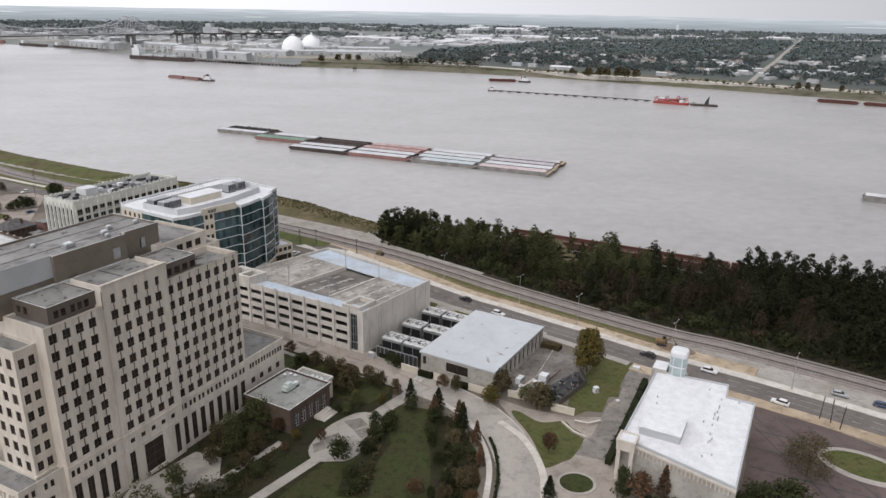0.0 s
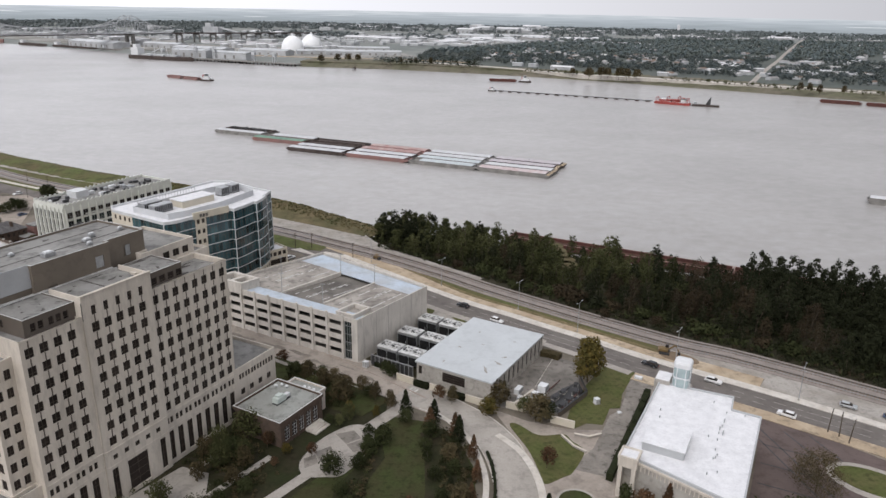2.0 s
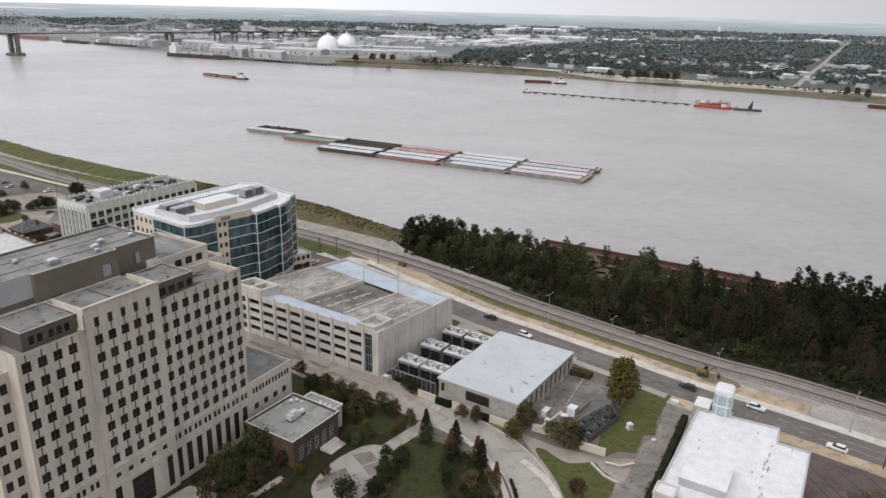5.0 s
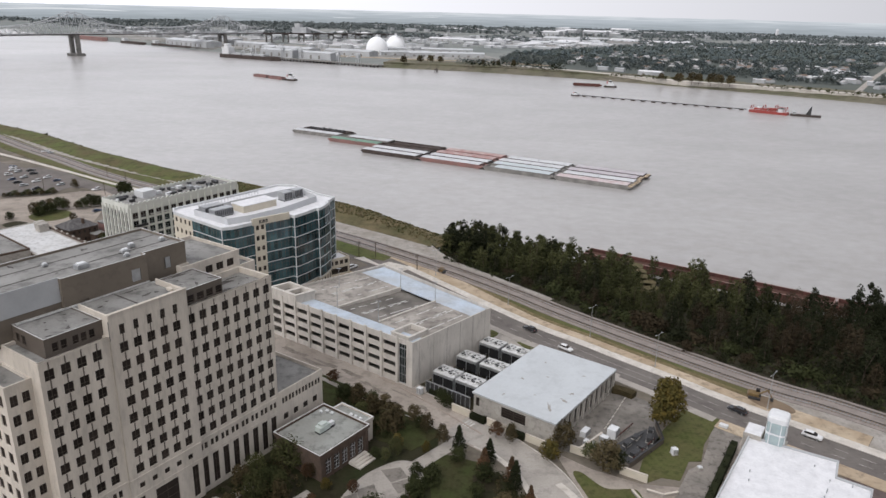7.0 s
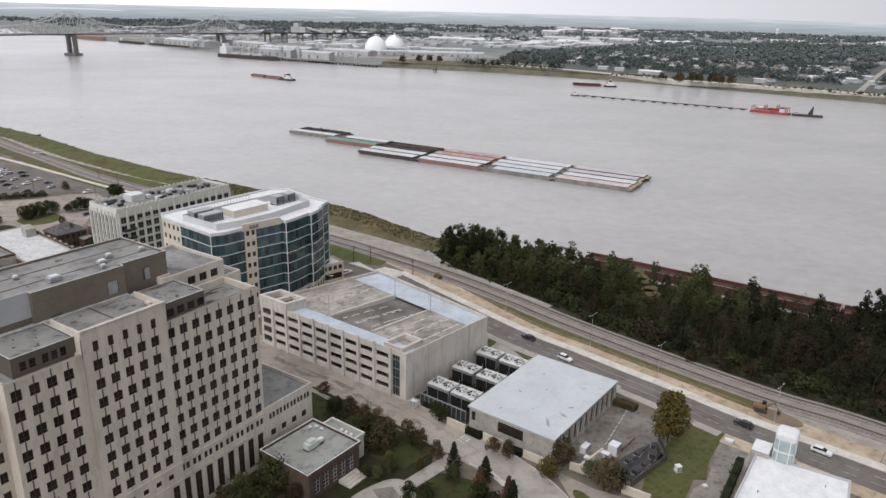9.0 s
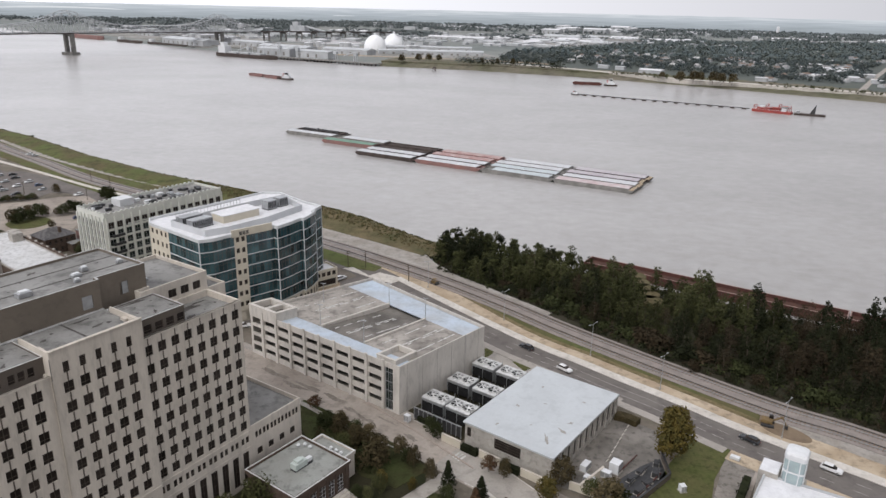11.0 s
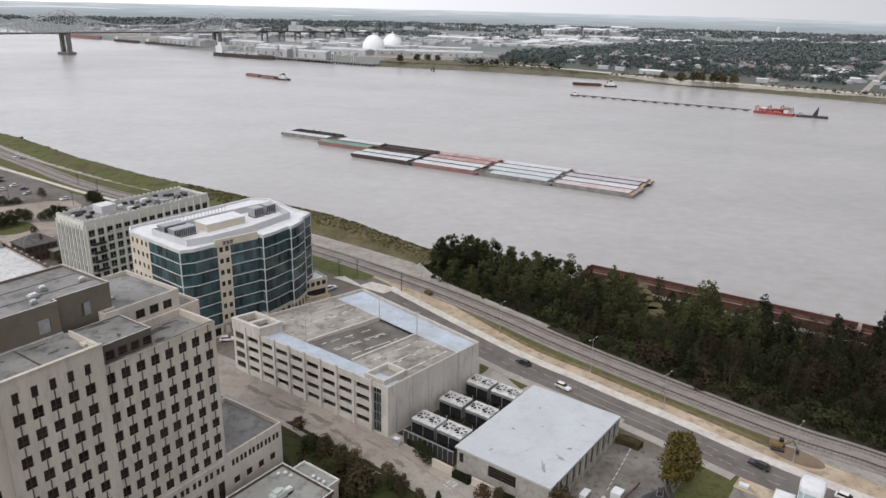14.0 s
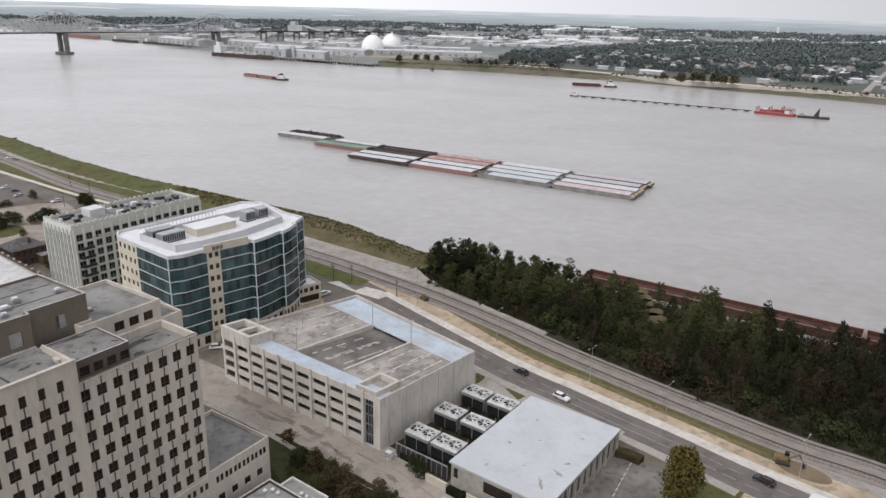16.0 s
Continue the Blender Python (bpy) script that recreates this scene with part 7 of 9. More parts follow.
GARDEN = """c -8.3 175.8 2.0 7.2; c -0.5 172 2.0 6.6; c 6 162.8 2.1 7.7; c 3.8 144.5 1 3.3; c 24.9 134.7 1.9 6.1; c -12 121 1.8 6; c 3 128 1.8 6
b -17.1 181.8 2.2 6.1; b -25.9 181.1 4.3 8.6; b -33.1 188.1 2.6 6.9; b -30.1 190.1 2.8 5.4; b 6.2 137.7 3 5.6; b 3.2 154.6 2.8 4.8; b -56.3 154.8 2.9 5.5; b -45.3 149.9 2.4 6.6; b 4.2 180.6 2 6; b -37.5 193 3 6; b 1 133 2.6 5
o -23.3 171.2 2 5.6; o -47.6 162.1 5 8.6; b -46.2 144 2.4 5; d -42.5 141.5 2.2 3.6; b -54.6 144.5 2.2 5.4; o -45.6 151.5 2.6 7; b -40.4 159.6 1.8 4.4; d -47.5 137.5 2.0 3.2; u -38 150.5 1.2 3; b -25.6 185.1 2.8 6.4; y -23.1 174.1 1.5 4.6; o -25.4 168.6 1.6 4; d -28.4 170 1.7 2.6; d -17.4 164.2 2.0 3.6; d -13.1 160.9 2.6 4.6; d -16.7 157.4 2.7 5; o -50.9 149.7 3.3 7.8; o -59.5 134.8 2.7 8.2; o -35.5 186.5 2.4 5; o -53.4 158.2 3.2 6.2
u -47.5 203.4 2 4.5; u -5.3 134.6 2.2 4.2; u -30.2 154.7 1.5 4.2; u -41.9 158.4 1.7 4.6; u 26.9 152 2.2 6.2; u 45.7 135.9 3.6 6.6; u -12 128 2.2 4.4; u 7.6 131 2 4.6
d -1.9 153.8 1.6 4.8; d 2 137 2 5.2; d -1.8 134 1.2 3.2; d -23.8 148 3.4 6; d -12.9 162.2 2.5 4.9; d -16.8 156.7 2.4 4.7; d -18.2 151.3 2.4 3.9; d -20.8 141.4 2.3 3.8; d -18.8 136 2.2 3.7; d -0.9 164.3 2.9 4.8; d 0.1 146.8 2 3.8; d -49.9 155.7 3 4.6; b 17.6 179.8 3.9 7.8; b 26.6 172.5 4.8 8.6; d 29.6 174 3 5.6; d -13.5 194.9 2.1 4.6; d -15.6 197.6 2.1 4.4; d 41.8 136.9 2 7.6; d 61.2 135.7 2.6 3.1; d 72.8 135 4.4 5; d 80 134.5 5 5.2; d 67 131 4 4.5; d -27 128 2.4 4; d 4.6 150 2 3.6; d -2.6 158.6 2 3.8; d -42.5 195.6 2.6 4.4
r 9.4 155.5 1.7 6.8; r 10 147.1 1.6 5.7; r 51.3 136.4 2.1 8; r 8.4 139.6 1.5 5
b -21.5 186.5 2.4 5.6; d -19 184 2 4; o -28 183 2.6 5.5; b -38.5 196.5 2.2 4.6; d -43 198.5 2.4 3; d -33.5 193 2.4 4.6; b -12.5 178 2.2 6; d -8 171.5 2.2 4; r -1.5 167 2.2 7.4; r 5 165 2 7; o 24 176.4 2.6 5.6; u 0.6 182.9 2.2 4.8
y 14 175.2 3.0 6.2; y -36.3 155.8 1.4 3.2; y -16.2 173.4 1.3 3.4"""
used = set()
for row in GARDEN.replace("\n", ";").split(";"):
    k, *nums = row.split()
    x, y, r, h = map(float, nums)
    src, r0, h0 = KINDS[k]
    o = src if k not in used else copy_thing(src, pose(x, y, 0.08))
    used.add(k)
    o.matrix_basis = pose(x, y, 0.08, 0, 0, x * 31)
    o.scale = (r / r0, r / r0, h / h0)
big = broadleaf(12.5, 4.9, LEAFYELLOW, 207, per=110, clumps=48, leaf=0.32, foot=0.1, label="tall autumn tree turning from green to orange", group="autumn trees")
big.matrix_basis = pose(44.6, 194.6, 0.1)
big.scale = (1.06, 1.06, 1.2)
bare = broadleaf(11.5, 7.2, LEAFBROWN, 208, per=130, clumps=60, leaf=0.15, foot=0.04, thin=0.8, label="wide brown leafless-looking tree in the paved yard", group="bare trees")
bare.matrix_basis = pose(88.0, 144.5, 0.1)
pale = shrub(4.0, 4.4, LEAFPALE, 232, "loose grey-green shrub by the office forecourt", "grey-green shrubs")
pale.matrix_basis = pose(-50.6, 135.5, 0.05)


def hedge_run(line, w, h, seed, label, mat=None, z=0.0):
    """A clipped hedge: a solid of foliage with leaf blades all over it."""
    line = curve_through(line, 5) if len(line) > 2 else line
    t = thing("hedge", label, "hedge", group="hedges")
    a, b = strip(line, -w * 0.42, w * 0.42)
    bm = bmesh.new()
    for i in range(len(line) - 1):
        prism(bm, [a[i], b[i], b[i + 1], a[i + 1]], z - 0.2, z + h * 0.86)
    bmesh.ops.recalc_face_normals(bm, faces=bm.faces)
    part("core", bm, mat or LEAFDARK, t)
    g = random.Random(seed)
    cs, rs = [], []
    for p, q in zip(line, line[1:]):
        e = Vector(q) - Vector(p)
        s = Vector((e.y, -e.x)).normalized()
        for k in range(max(1, int(e.length * 2.2))):
            c = Vector(p) + e * g.random() + s * g.uniform(-0.5, 0.5) * w
            cs.append((c.x, c.y, z + h * g.uniform(0.35, 0.92)))
            rs.append(w * g.uniform(0.25, 0.42))
    part("foliage", leaf_mesh("foliage", cs, rs, 26, mat or LEAFDARK, seed, 0.16), None, t)
    return t


hedge_run([(-19.0, 202.4), (-16.0, 200.4), (-12.6, 198.6)], 1.8, 1.7, 401, "dark clipped hedge in front of the slat screen")
hedge_run([(-6.6, 191.1), (-2.5, 188.7)], 1.7, 1.9, 402, "dark clipped hedge between cream walls")
hedge_run([(3.4, 185.3), (7.8, 182.9)], 1.7, 1.9, 403, "dark clipped hedge between cream walls")
hedge_run([(12.9, 158.0), (13.9, 152), (14.1, 145), (13.2, 137), (10.6, 127), (6, 117)], 0.8, 0.7, 404, "low dark hedge along the drive")
hedge_run([(41.0, 147.6), (50.2, 166.1), (60.7, 187.7)], 1.9, 2.4, 405, "tall dark hedge beside the white hall")
hedge_run([(-45.8, 126.4), (-43, 129.6), (-46, 132), (-50, 131)], 1.2, 0.9, 407, "low dark hedge round a bench")
hedge_run([(38.6, 208.8), (35.6, 210.8), (32.8, 211.6)], 3.2, 1.9, 408, "dark brown shrub bed behind the hall", LEAFBROWN)
for x, y, q in ((-241, 343.5, 1.4), (-239.6, 347.5, 1.5), (-238, 351.5, 1.4), (-235.5, 355.5, 1.5), (-233.5, 358.8, 1.1), (-238.5, 343.8, 1.2), (-236.4, 350, 1.2), (-226.5, 361.5, 1.2), (-223.5, 364.4, 1.5), (-220.5, 366.8, 1.3), (-228.5, 359.6, 0.8), (-226, 397.5, 1.2), (-222.6, 395, 1.5), (-219, 394, 1.3), (-255.6, 400.3, 1.1), (-248, 334.5, 0.9), (-218, 339.9, 0.8), (-204.5, 326.5, 0.7), (-183, 309, 1.1), (-180, 305.5, 1.2)):
    o = copy_thing((dark, dark, brown)[int(q * 10) % 3], pose(x, y, 0.0, 0, 0, x * 31))
    o.scale = (q, q, q * 0.82)
for k in range(13):
    o = copy_thing((brown, dark, olive)[k % 3], pose(-280 + 1.75 * k, 373.5 + 1.05 * k + (k % 3) * 0.8, 0.0, 0, 0, 47 * k))
    o.scale = (0.7, 0.7, 0.42)
slab("lot", [(-286, 366), (-262, 379.5), (-249, 394), (-236, 398), (-226, 390), (-215, 362), (-207, 340), (-208, 326), (-226, 318), (-252, 330), (-272, 345)], -0.4, 0.07, VACANT, "pale brown vacant lot with worn dirt tracks", "lot")
slab("lawn", smooth_loop([(-243, 341.5), (-234, 335.5), (-226.5, 338), (-223.5, 345.5), (-227.6, 353.4), (-236, 356), (-242.5, 350)]), -0.4, 0.12, GRASS, "oval grass patch under dark street trees", "lawn")
slab("lawn", smooth_loop([(-246, 327), (-238, 322), (-232, 325), (-235, 331), (-243, 333)]), -0.4, 0.12, MULCHLAWN, "small worn oval of grass in the lot", "lawn")
bush = shrub(1.6, 1.6, LEAFOLIVE, 231, "low scrub on the levee's water edge", "levee scrub")
bush.matrix_basis = pose(-150, 426.0, -2)
for k in range(46):
    x = -430 + 8.4 * k + rnd.uniform(-3, 3)
    y = float(np.interp(x, [p[0] for p in NEAR_SHORE[3:13]], [p[1] for p in NEAR_SHORE[3:13]])) - rnd.uniform(2, 8)
    z = float(land_height(np.array([x]), np.array([y]))[0][0])
    s = rnd.uniform(0.6, 1.4)
    copy_thing(bush, pose(x, y, z, 0, 0, rnd.uniform(0, 360))).scale = (s * 1.3, s, s * 0.8)


# rough scrub along the water's edge of the levee
for m, mat in enumerate((LEAFOLIVE, LEAFBROWN)):
    lc, lr = [], []
    for k in range(900):
        x = rnd.uniform(-470, -45)
        y = float(np.interp(x, [p[0] for p in NEAR_SHORE[3:13]], [p[1] for p in NEAR_SHORE[3:13]])) - rnd.uniform(1, 9)
        lc.append((x, y, rnd.uniform(0, 0.5)))
        lr.append(rnd.uniform(0.5, 1.2))
    lc = np.array(lc)
    lc[:, 2] += land_height(lc[:, 0], lc[:, 1])[0]
    tagged(new("levee_scrub", leaf_mesh("levee_scrub", lc, lr, 14, mat, 330 + m, 0.4, 0.6)), ("olive", "brown")[m] + " rough scrub along the levee's water edge", "scrub", kind="stuff")


for m, mat in enumerate((LEAFOLIVE, LEAFWEED)):
    lx = np.random.RandomState(70 + m).uniform(-190, -26, 600 + 500 * m)
    ly = np.interp(lx, [p[0] for p in NEAR_SHORE[3:13]], [p[1] for p in NEAR_SHORE[3:13]]) - np.random.RandomState(80 + m).uniform(5, 27, 600 + 500 * m)
    keep = ~((lx > -50) & (ly < 338))
    lx, ly = lx[keep], ly[keep]
    lc = np.stack([lx, ly, land_height(lx, ly)[0] + 0.15], -1)
    tagged(new("bank_scrub", leaf_mesh("bank_scrub", lc, np.random.RandomState(90 + m).uniform(0.4, 1.0, len(lx)), 12, mat, 340 + m, 0.34, 0.6)), ("olive", "brown")[m] + " weeds and scrub on the river bank", "scrub", kind="stuff")


def ground_cover(pts, n, mat, seed, label, high=1.0, blade=0.24):
    """Low planting that nobody could count, over a polygon."""
    g = random.Random(seed)
    xs, ys = [p[0] for p in pts], [p[1] for p in pts]
    cs, rs = [], []
    while len(cs) < n:
        x, y = g.uniform(min(xs), max(xs)), g.uniform(min(ys), max(ys))
        inside = False
        for (ax, ay), (bx, by) in zip(pts, pts[1:] + pts[:1]):
            if (ay > y) != (by > y) and x < (bx - ax) * (y - ay) / (by - ay) + ax:
                inside = not inside
        if inside and noise.noise((x * 0.16, y * 0.16, seed)) > -0.25:
            cs.append((x, y, g.uniform(0.0, high)))
            rs.append(g.uniform(0.5, 1.2))
    tagged(new("planting", leaf_mesh("planting", cs, rs, 30, mat, seed, blade)), label, "planting", kind="stuff")


BED_A = [(-51.0, 166), (-41.4, 154.6), (-48, 146.6), (-61, 150.5)]
BED_B = [(-30, 178), (-27, 177), (-22, 184), (-40, 200.5), (-46, 201), (-43, 186), (-33, 182)]
BED_C = [(2, 168), (8.0, 162), (9.6, 150), (9.4, 139), (6, 124), (1, 118), (1, 150)]
BED_D = [(-17, 160), (-14, 160), (-15.5, 148), (-16, 134), (-22, 134), (-21, 150)]
for pts, n, seed in ((BED_A, 150, 61), (BED_B, 150, 62), (BED_C, 150, 63), (BED_D, 70, 64)):
    ground_cover(pts, n, LEAFGARDEN, seed, "dark low planting in the garden beds")
    ground_cover(pts, n // 2, LEAFBROWN, seed + 10, "brown low planting in the garden beds", 1.2)
ground_cover([(-67, 141), (-59, 141), (-57, 132), (-66, 126), (-72, 130)], 60, LEAFOLIVE, 90, "olive shrubs by the office forecourt", 2.6)
ground_cover([(-60, 131), (-46, 127), (-37, 148), (-42, 152)], 90, LEAFBROWN, 95, "brown low planting beside the path", 0.6)
ground_cover([(-62, 131), (-48, 126), (-40, 146), (-44, 152)], 110, LEAFGARDEN, 96, "dark low planting beside the path", 0.8)
ground_cover([(40, 139), (64, 129), (72, 128), (70, 122), (50, 128), (38, 134)], 130, LEAFGARDEN, 94, "dark shrubs in front of the white hall", 1.6)


# ---- small things near the road ----
def car(body, label, m, long=4.7, high=1.5, glass=None):
    t = thing("car", label, "car", m, "cars")
    prof_low = [(-0.5, 0.35), (-0.5, 0.75), (-0.46, 0.92), (0.22, 0.98), (0.46, 0.85), (0.5, 0.6), (0.5, 0.35)]
    def hull(prof, w0, w1, name, mat):
        bm = bmesh.new()
        sides = []
        for s in (-1, 1):
            sides.append([bm.verts.new((x * long, s * (w0 if z < 0.95 else w1), z * high / 1.5)) for x, z in prof])
        n = len(prof)
        for i in range(n):
            j = (i + 1) % n
            bm.faces.new((sides[0][i], sides[0][j], sides[1][j], sides[1][i]))
        bm.faces.new(sides[0][::-1])
        bm.faces.new(sides[1])
        bmesh.ops.recalc_face_normals(bm, faces=bm.faces)
        bmesh.ops.bevel(bm, geom=bm.edges[:], offset=0.06, segments=1, affect="EDGES")
        return part(name, bm, mat, t)
    hull(prof_low, 0.9, 0.86, "body", body)
    hull([(-0.42, 0.93), (-0.36, 1.4), (0.06, 1.42), (0.24, 0.95)], 0.82, 0.70, "window_band", GLASS)
    hull([(-0.37, 1.40), (-0.35, 1.5), (0.04, 1.5), (0.07, 1.40)], 0.70, 0.70, "roof_panel", body)
    for x in (-0.31, 0.31):
        for s in (-1, 1):
            bm = bmesh.new()
            tube(bm, (x * long, s * 0.72, 0.33), (x * long, s * 0.93, 0.33), 0.33, sides=12)
            wheel = part("wheel", bm, DARKMETAL, t)
            bm = bmesh.new()
            tube(bm, (x * long, s * 0.925, 0.33), (x * long, s * 0.94, 0.33), 0.2, sides=10)
            part("rim", bm, GREYMETAL, wheel)
    for s in (-1, 1):
        bm = bmesh.new()
        box(bm, long * 0.485, long * 0.505, s * 0.6 - 0.16, s * 0.6 + 0.16, 0.6, 0.76)
        part("headlight", bm, PALEMETAL, t)
        bm = bmesh.new()
        box(bm, -long * 0.505, -long * 0.49, s * 0.62 - 0.14, s * 0.62 + 0.14, 0.65, 0.85)
        part("tail_light", bm, RED, t)
    return t


CARWHITE = material("white_car_paint", (0.72, 0.72, 0.72), 0.25, 0.03, 1, 4, 0.0)
CARSILVER = material("silver_car_paint", (0.45, 0.47, 0.48), 0.3, 0.03, 1, 4, 0.0, metal=0.4)
CARDARK = material("dark_car_paint", (0.03, 0.032, 0.036), 0.25, 0.1, 1, 4, 0.0)
CARBLUE = material("blue_car_paint", (0.06, 0.09, 0.16), 0.3, 0.1, 1, 4, 0.0)
white_car = car(CARWHITE, "white car on the river road", pose(82.4, 195.6, 0.04, 0, 0, -35), 4.9, 1.75)
dark_car = car(CARDARK, "black pickup-sized car on the river road", pose(8.8, 249.3, 0.04, 0, 0, 142), 5.2, 1.7)
silver_car = car(CARSILVER, "silver car parked on the sandy strip", pose(115.7, 182.6, 0.2, 0, 0, -33), 4.6, 1.5)
blue_car = car(CARBLUE, "dark blue car parked on the sandy strip", pose(124.6, 176.6, 0.2, 0, 0, -35), 4.6, 1.5)
copy_thing(white_car, pose(96.1, 177.5, 0.04, 0, 0, 143))
copy_thing(white_car, pose(20.4, 236.2, 0.04, 0, 0, -39))
copy_thing(dark_car, pose(66.2, 205.6, 0.04, 0, 0, 140))
copy_thing(white_car, pose(-86.4, 249.7, 0.05, 0, 0, 20))
copy_thing(dark_car, pose(-72.1, 272.5, 0.05, 0, 0, 60))
copy_thing(white_car, pose(-65.5, 298.4, 0.05, 0, 0, 55))
for i, (x, y) in enumerate(((-323.8, 439.2), (-300.5, 417.5), (-301.1, 427.1), (-286.8, 419.5), (-276.6, 413.9), (-286.6, 409.2), (-287.3, 399.1), (-274.9, 392.3), (-313.8, 421.5), (-303.5, 410.5), (-320.2, 434.1), (-314.3, 431.0), (-308.2, 434.5), (-241.4, 398.0), (-215.5, 356.9), (-338.2, 491.9), (-332, 488.3), (-330, 430), (-336, 426), (-322, 415), (-318, 405), (-268, 405), (-295, 404), (-310, 398), (-327, 443))):
    o = copy_thing((white_car, silver_car, dark_car, white_car, blue_car)[i % 5], pose(x, y, 0.07 if y < 480 else 0.3, 0, 0, 63 + 180 * (i % 2)))
    tagged(o, ("white", "silver", "black", "white", "dark blue")[i % 5] + " car in the parking lot", group="cars in the parking lot")


def street_lamp(m, h=11.0):
    t = thing("street_lamp", "tall grey twin-armed street lamp beside the road", "street lamp", m, "street lamps")
    bm = bmesh.new()
    tube(bm, (0, 0, 0), (0, 0, h), 0.12, 0.06, 8)
    part("pole", bm, GREYMETAL, t)
    bm = bmesh.new()
    tube(bm, (0, 0, 0), (0, 0, 0.5), 0.3, 0.24, 8)
    part("base", bm, CONCRETE, t)
    for s in (-1, 1):
        bm = bmesh.new()
        tube(bm, (0, 0, h - 0.2), (s * 1.5, 0, h + 0.15), 0.06, 0.05, 6)
        arm = part("arm", bm, GREYMETAL, t)
        bm = bmesh.new()
        box(bm, s * 1.8 - 0.35, s * 1.8 + 0.35, -0.15, 0.15, h + 0.05, h + 0.2)
        part("lamp_head", bm, GREYMETAL, arm)
    return t


lamp = street_lamp(pose(103.5, 186.2, 0.06, 0, 0, 55))
for x, y in ((47.6, 229.2), (29, 247.5), (0.6, 270.2), (75, 208.5), (130, 166.5), (-30, 296)):
    copy_thing(lamp, pose(x, y, 0.06, 0, 0, 52))


def pole(m, h, label, wires=False):
    t = thing("utility_pole", label, "utility pole", m, "utility poles")
    bm = bmesh.new()
    tube(bm, (0, 0, -0.2), (0, 0, h), 0.17, 0.11, 8)
    part("post", bm, BARK, t)
    for z in (h - 0.5, h - 1.4):
        bm = bmesh.new()
        box(bm, -1.1, 1.1, -0.06, 0.06, z, z + 0.13)
        part("crossarm", bm, BARK, t)
    for x in (-0.9, 0.0, 0.9):
        bm = bmesh.new()
        tube(bm, (x, 0, h - 0.37), (x, 0, h - 0.1), 0.06, sides=6)
        part("insulator", bm, GREYMETAL, t)
    return t


pp = pole(pose(103.7, 170.1, 0, 2, 0, 50), 7.2, "dark wooden utility pole by the road")
for m in (pose(105.6, 168.0, 0, -2, 2, 50), pose(106.6, 165.0, 0, 3, 0, 50), pose(-253.3, 429.2, 0, 0, 0, 60), pose(-234.4, 417.7, 0, 0, 0, 60), pose(-231.1, 390, 0, 0, 0, 60), pose(-271.8, 395, 0, 0, 0, 60), pose(-38.5, 300.7, 0, 0, 0, 50), pose(-66.3, 313.4, 0, 0, 0, 50), pose(-58.9, 313.7, 0, 0, 0, 50)):
    copy_thing(pp, m)


def digger(m):
    t = thing("excavator", "yellow-brown tracked excavator on dug soil", "excavator", m)
    for name, b, mat in (("track", (-1.6, 1.6, -1.5, -0.9, 0, 0.8), DARKMETAL), ("track", (-1.6, 1.6, 0.9, 1.5, 0, 0.8), DARKMETAL), ("house", (-1.7, 1.1, -1.2, 1.2, 0.9, 1.9), YELLOW), ("cab", (0.1, 1.2, 0.2, 1.2, 1.9, 2.8), GLASS), ("counterweight", (-2.1, -1.7, -1.2, 1.2, 0.9, 1.8), DIRT)):
        bm = bmesh.new()
        box(bm, *b)
        bmesh.ops.bevel(bm, geom=bm.edges[:], offset=0.12, segments=1, affect="EDGES")
        part(name, bm, mat, t)
    bm = bmesh.new()
    tube(bm, (0.9, -0.3, 1.6), (3.2, -0.3, 3.4), 0.28, 0.22, 6)
    boom = part("boom", bm, YELLOW, t)
    bm = bmesh.new()
    tube(bm, (3.2, -0.3, 3.4), (4.5, -0.3, 1.2), 0.2, 0.15, 6)
    part("stick", bm, YELLOW, boom)
    bm = bmesh.new()
    prism(bm, [(4.1, -0.8), (4.9, -0.8), (4.9, 0.2), (4.1, 0.2)], 0.4, 1.2)
    part("bucket", bm, DARKMETAL, boom)


digger(pose(73.2, 214.4, 0.1, 0, 0, -20))
mini = thing("road_roller", "small yellow road roller by the rails", "road roller", pose(-27.9, 299.8, 0.1, 0, 0, -40))
for name, b, mat in (("body", (-1.2, 1.0, -0.8, 0.8, 0.6, 1.5), YELLOW), ("canopy", (-0.8, 0.6, -0.7, 0.7, 2.2, 2.3), YELLOW)):
    bm = bmesh.new()
    box(bm, *b)
    part(name, bm, mat, mini)
for x in (-1.2, 1.2):
    bm = bmesh.new()
    tube(bm, (x, -0.75, 0.6), (x, 0.75, 0.6), 0.6, sides=12)
    part("drum", bm, DARKMETAL, mini)
for x, y in ((-0.7, -0.6), (-0.7, 0.6), (0.5, -0.6), (0.5, 0.6)):
    bm = bmesh.new()
    tube(bm, (x, y, 1.5), (x, y, 2.2), 0.04, sides=4)
    part("canopy_post", bm, DARKMETAL, mini)


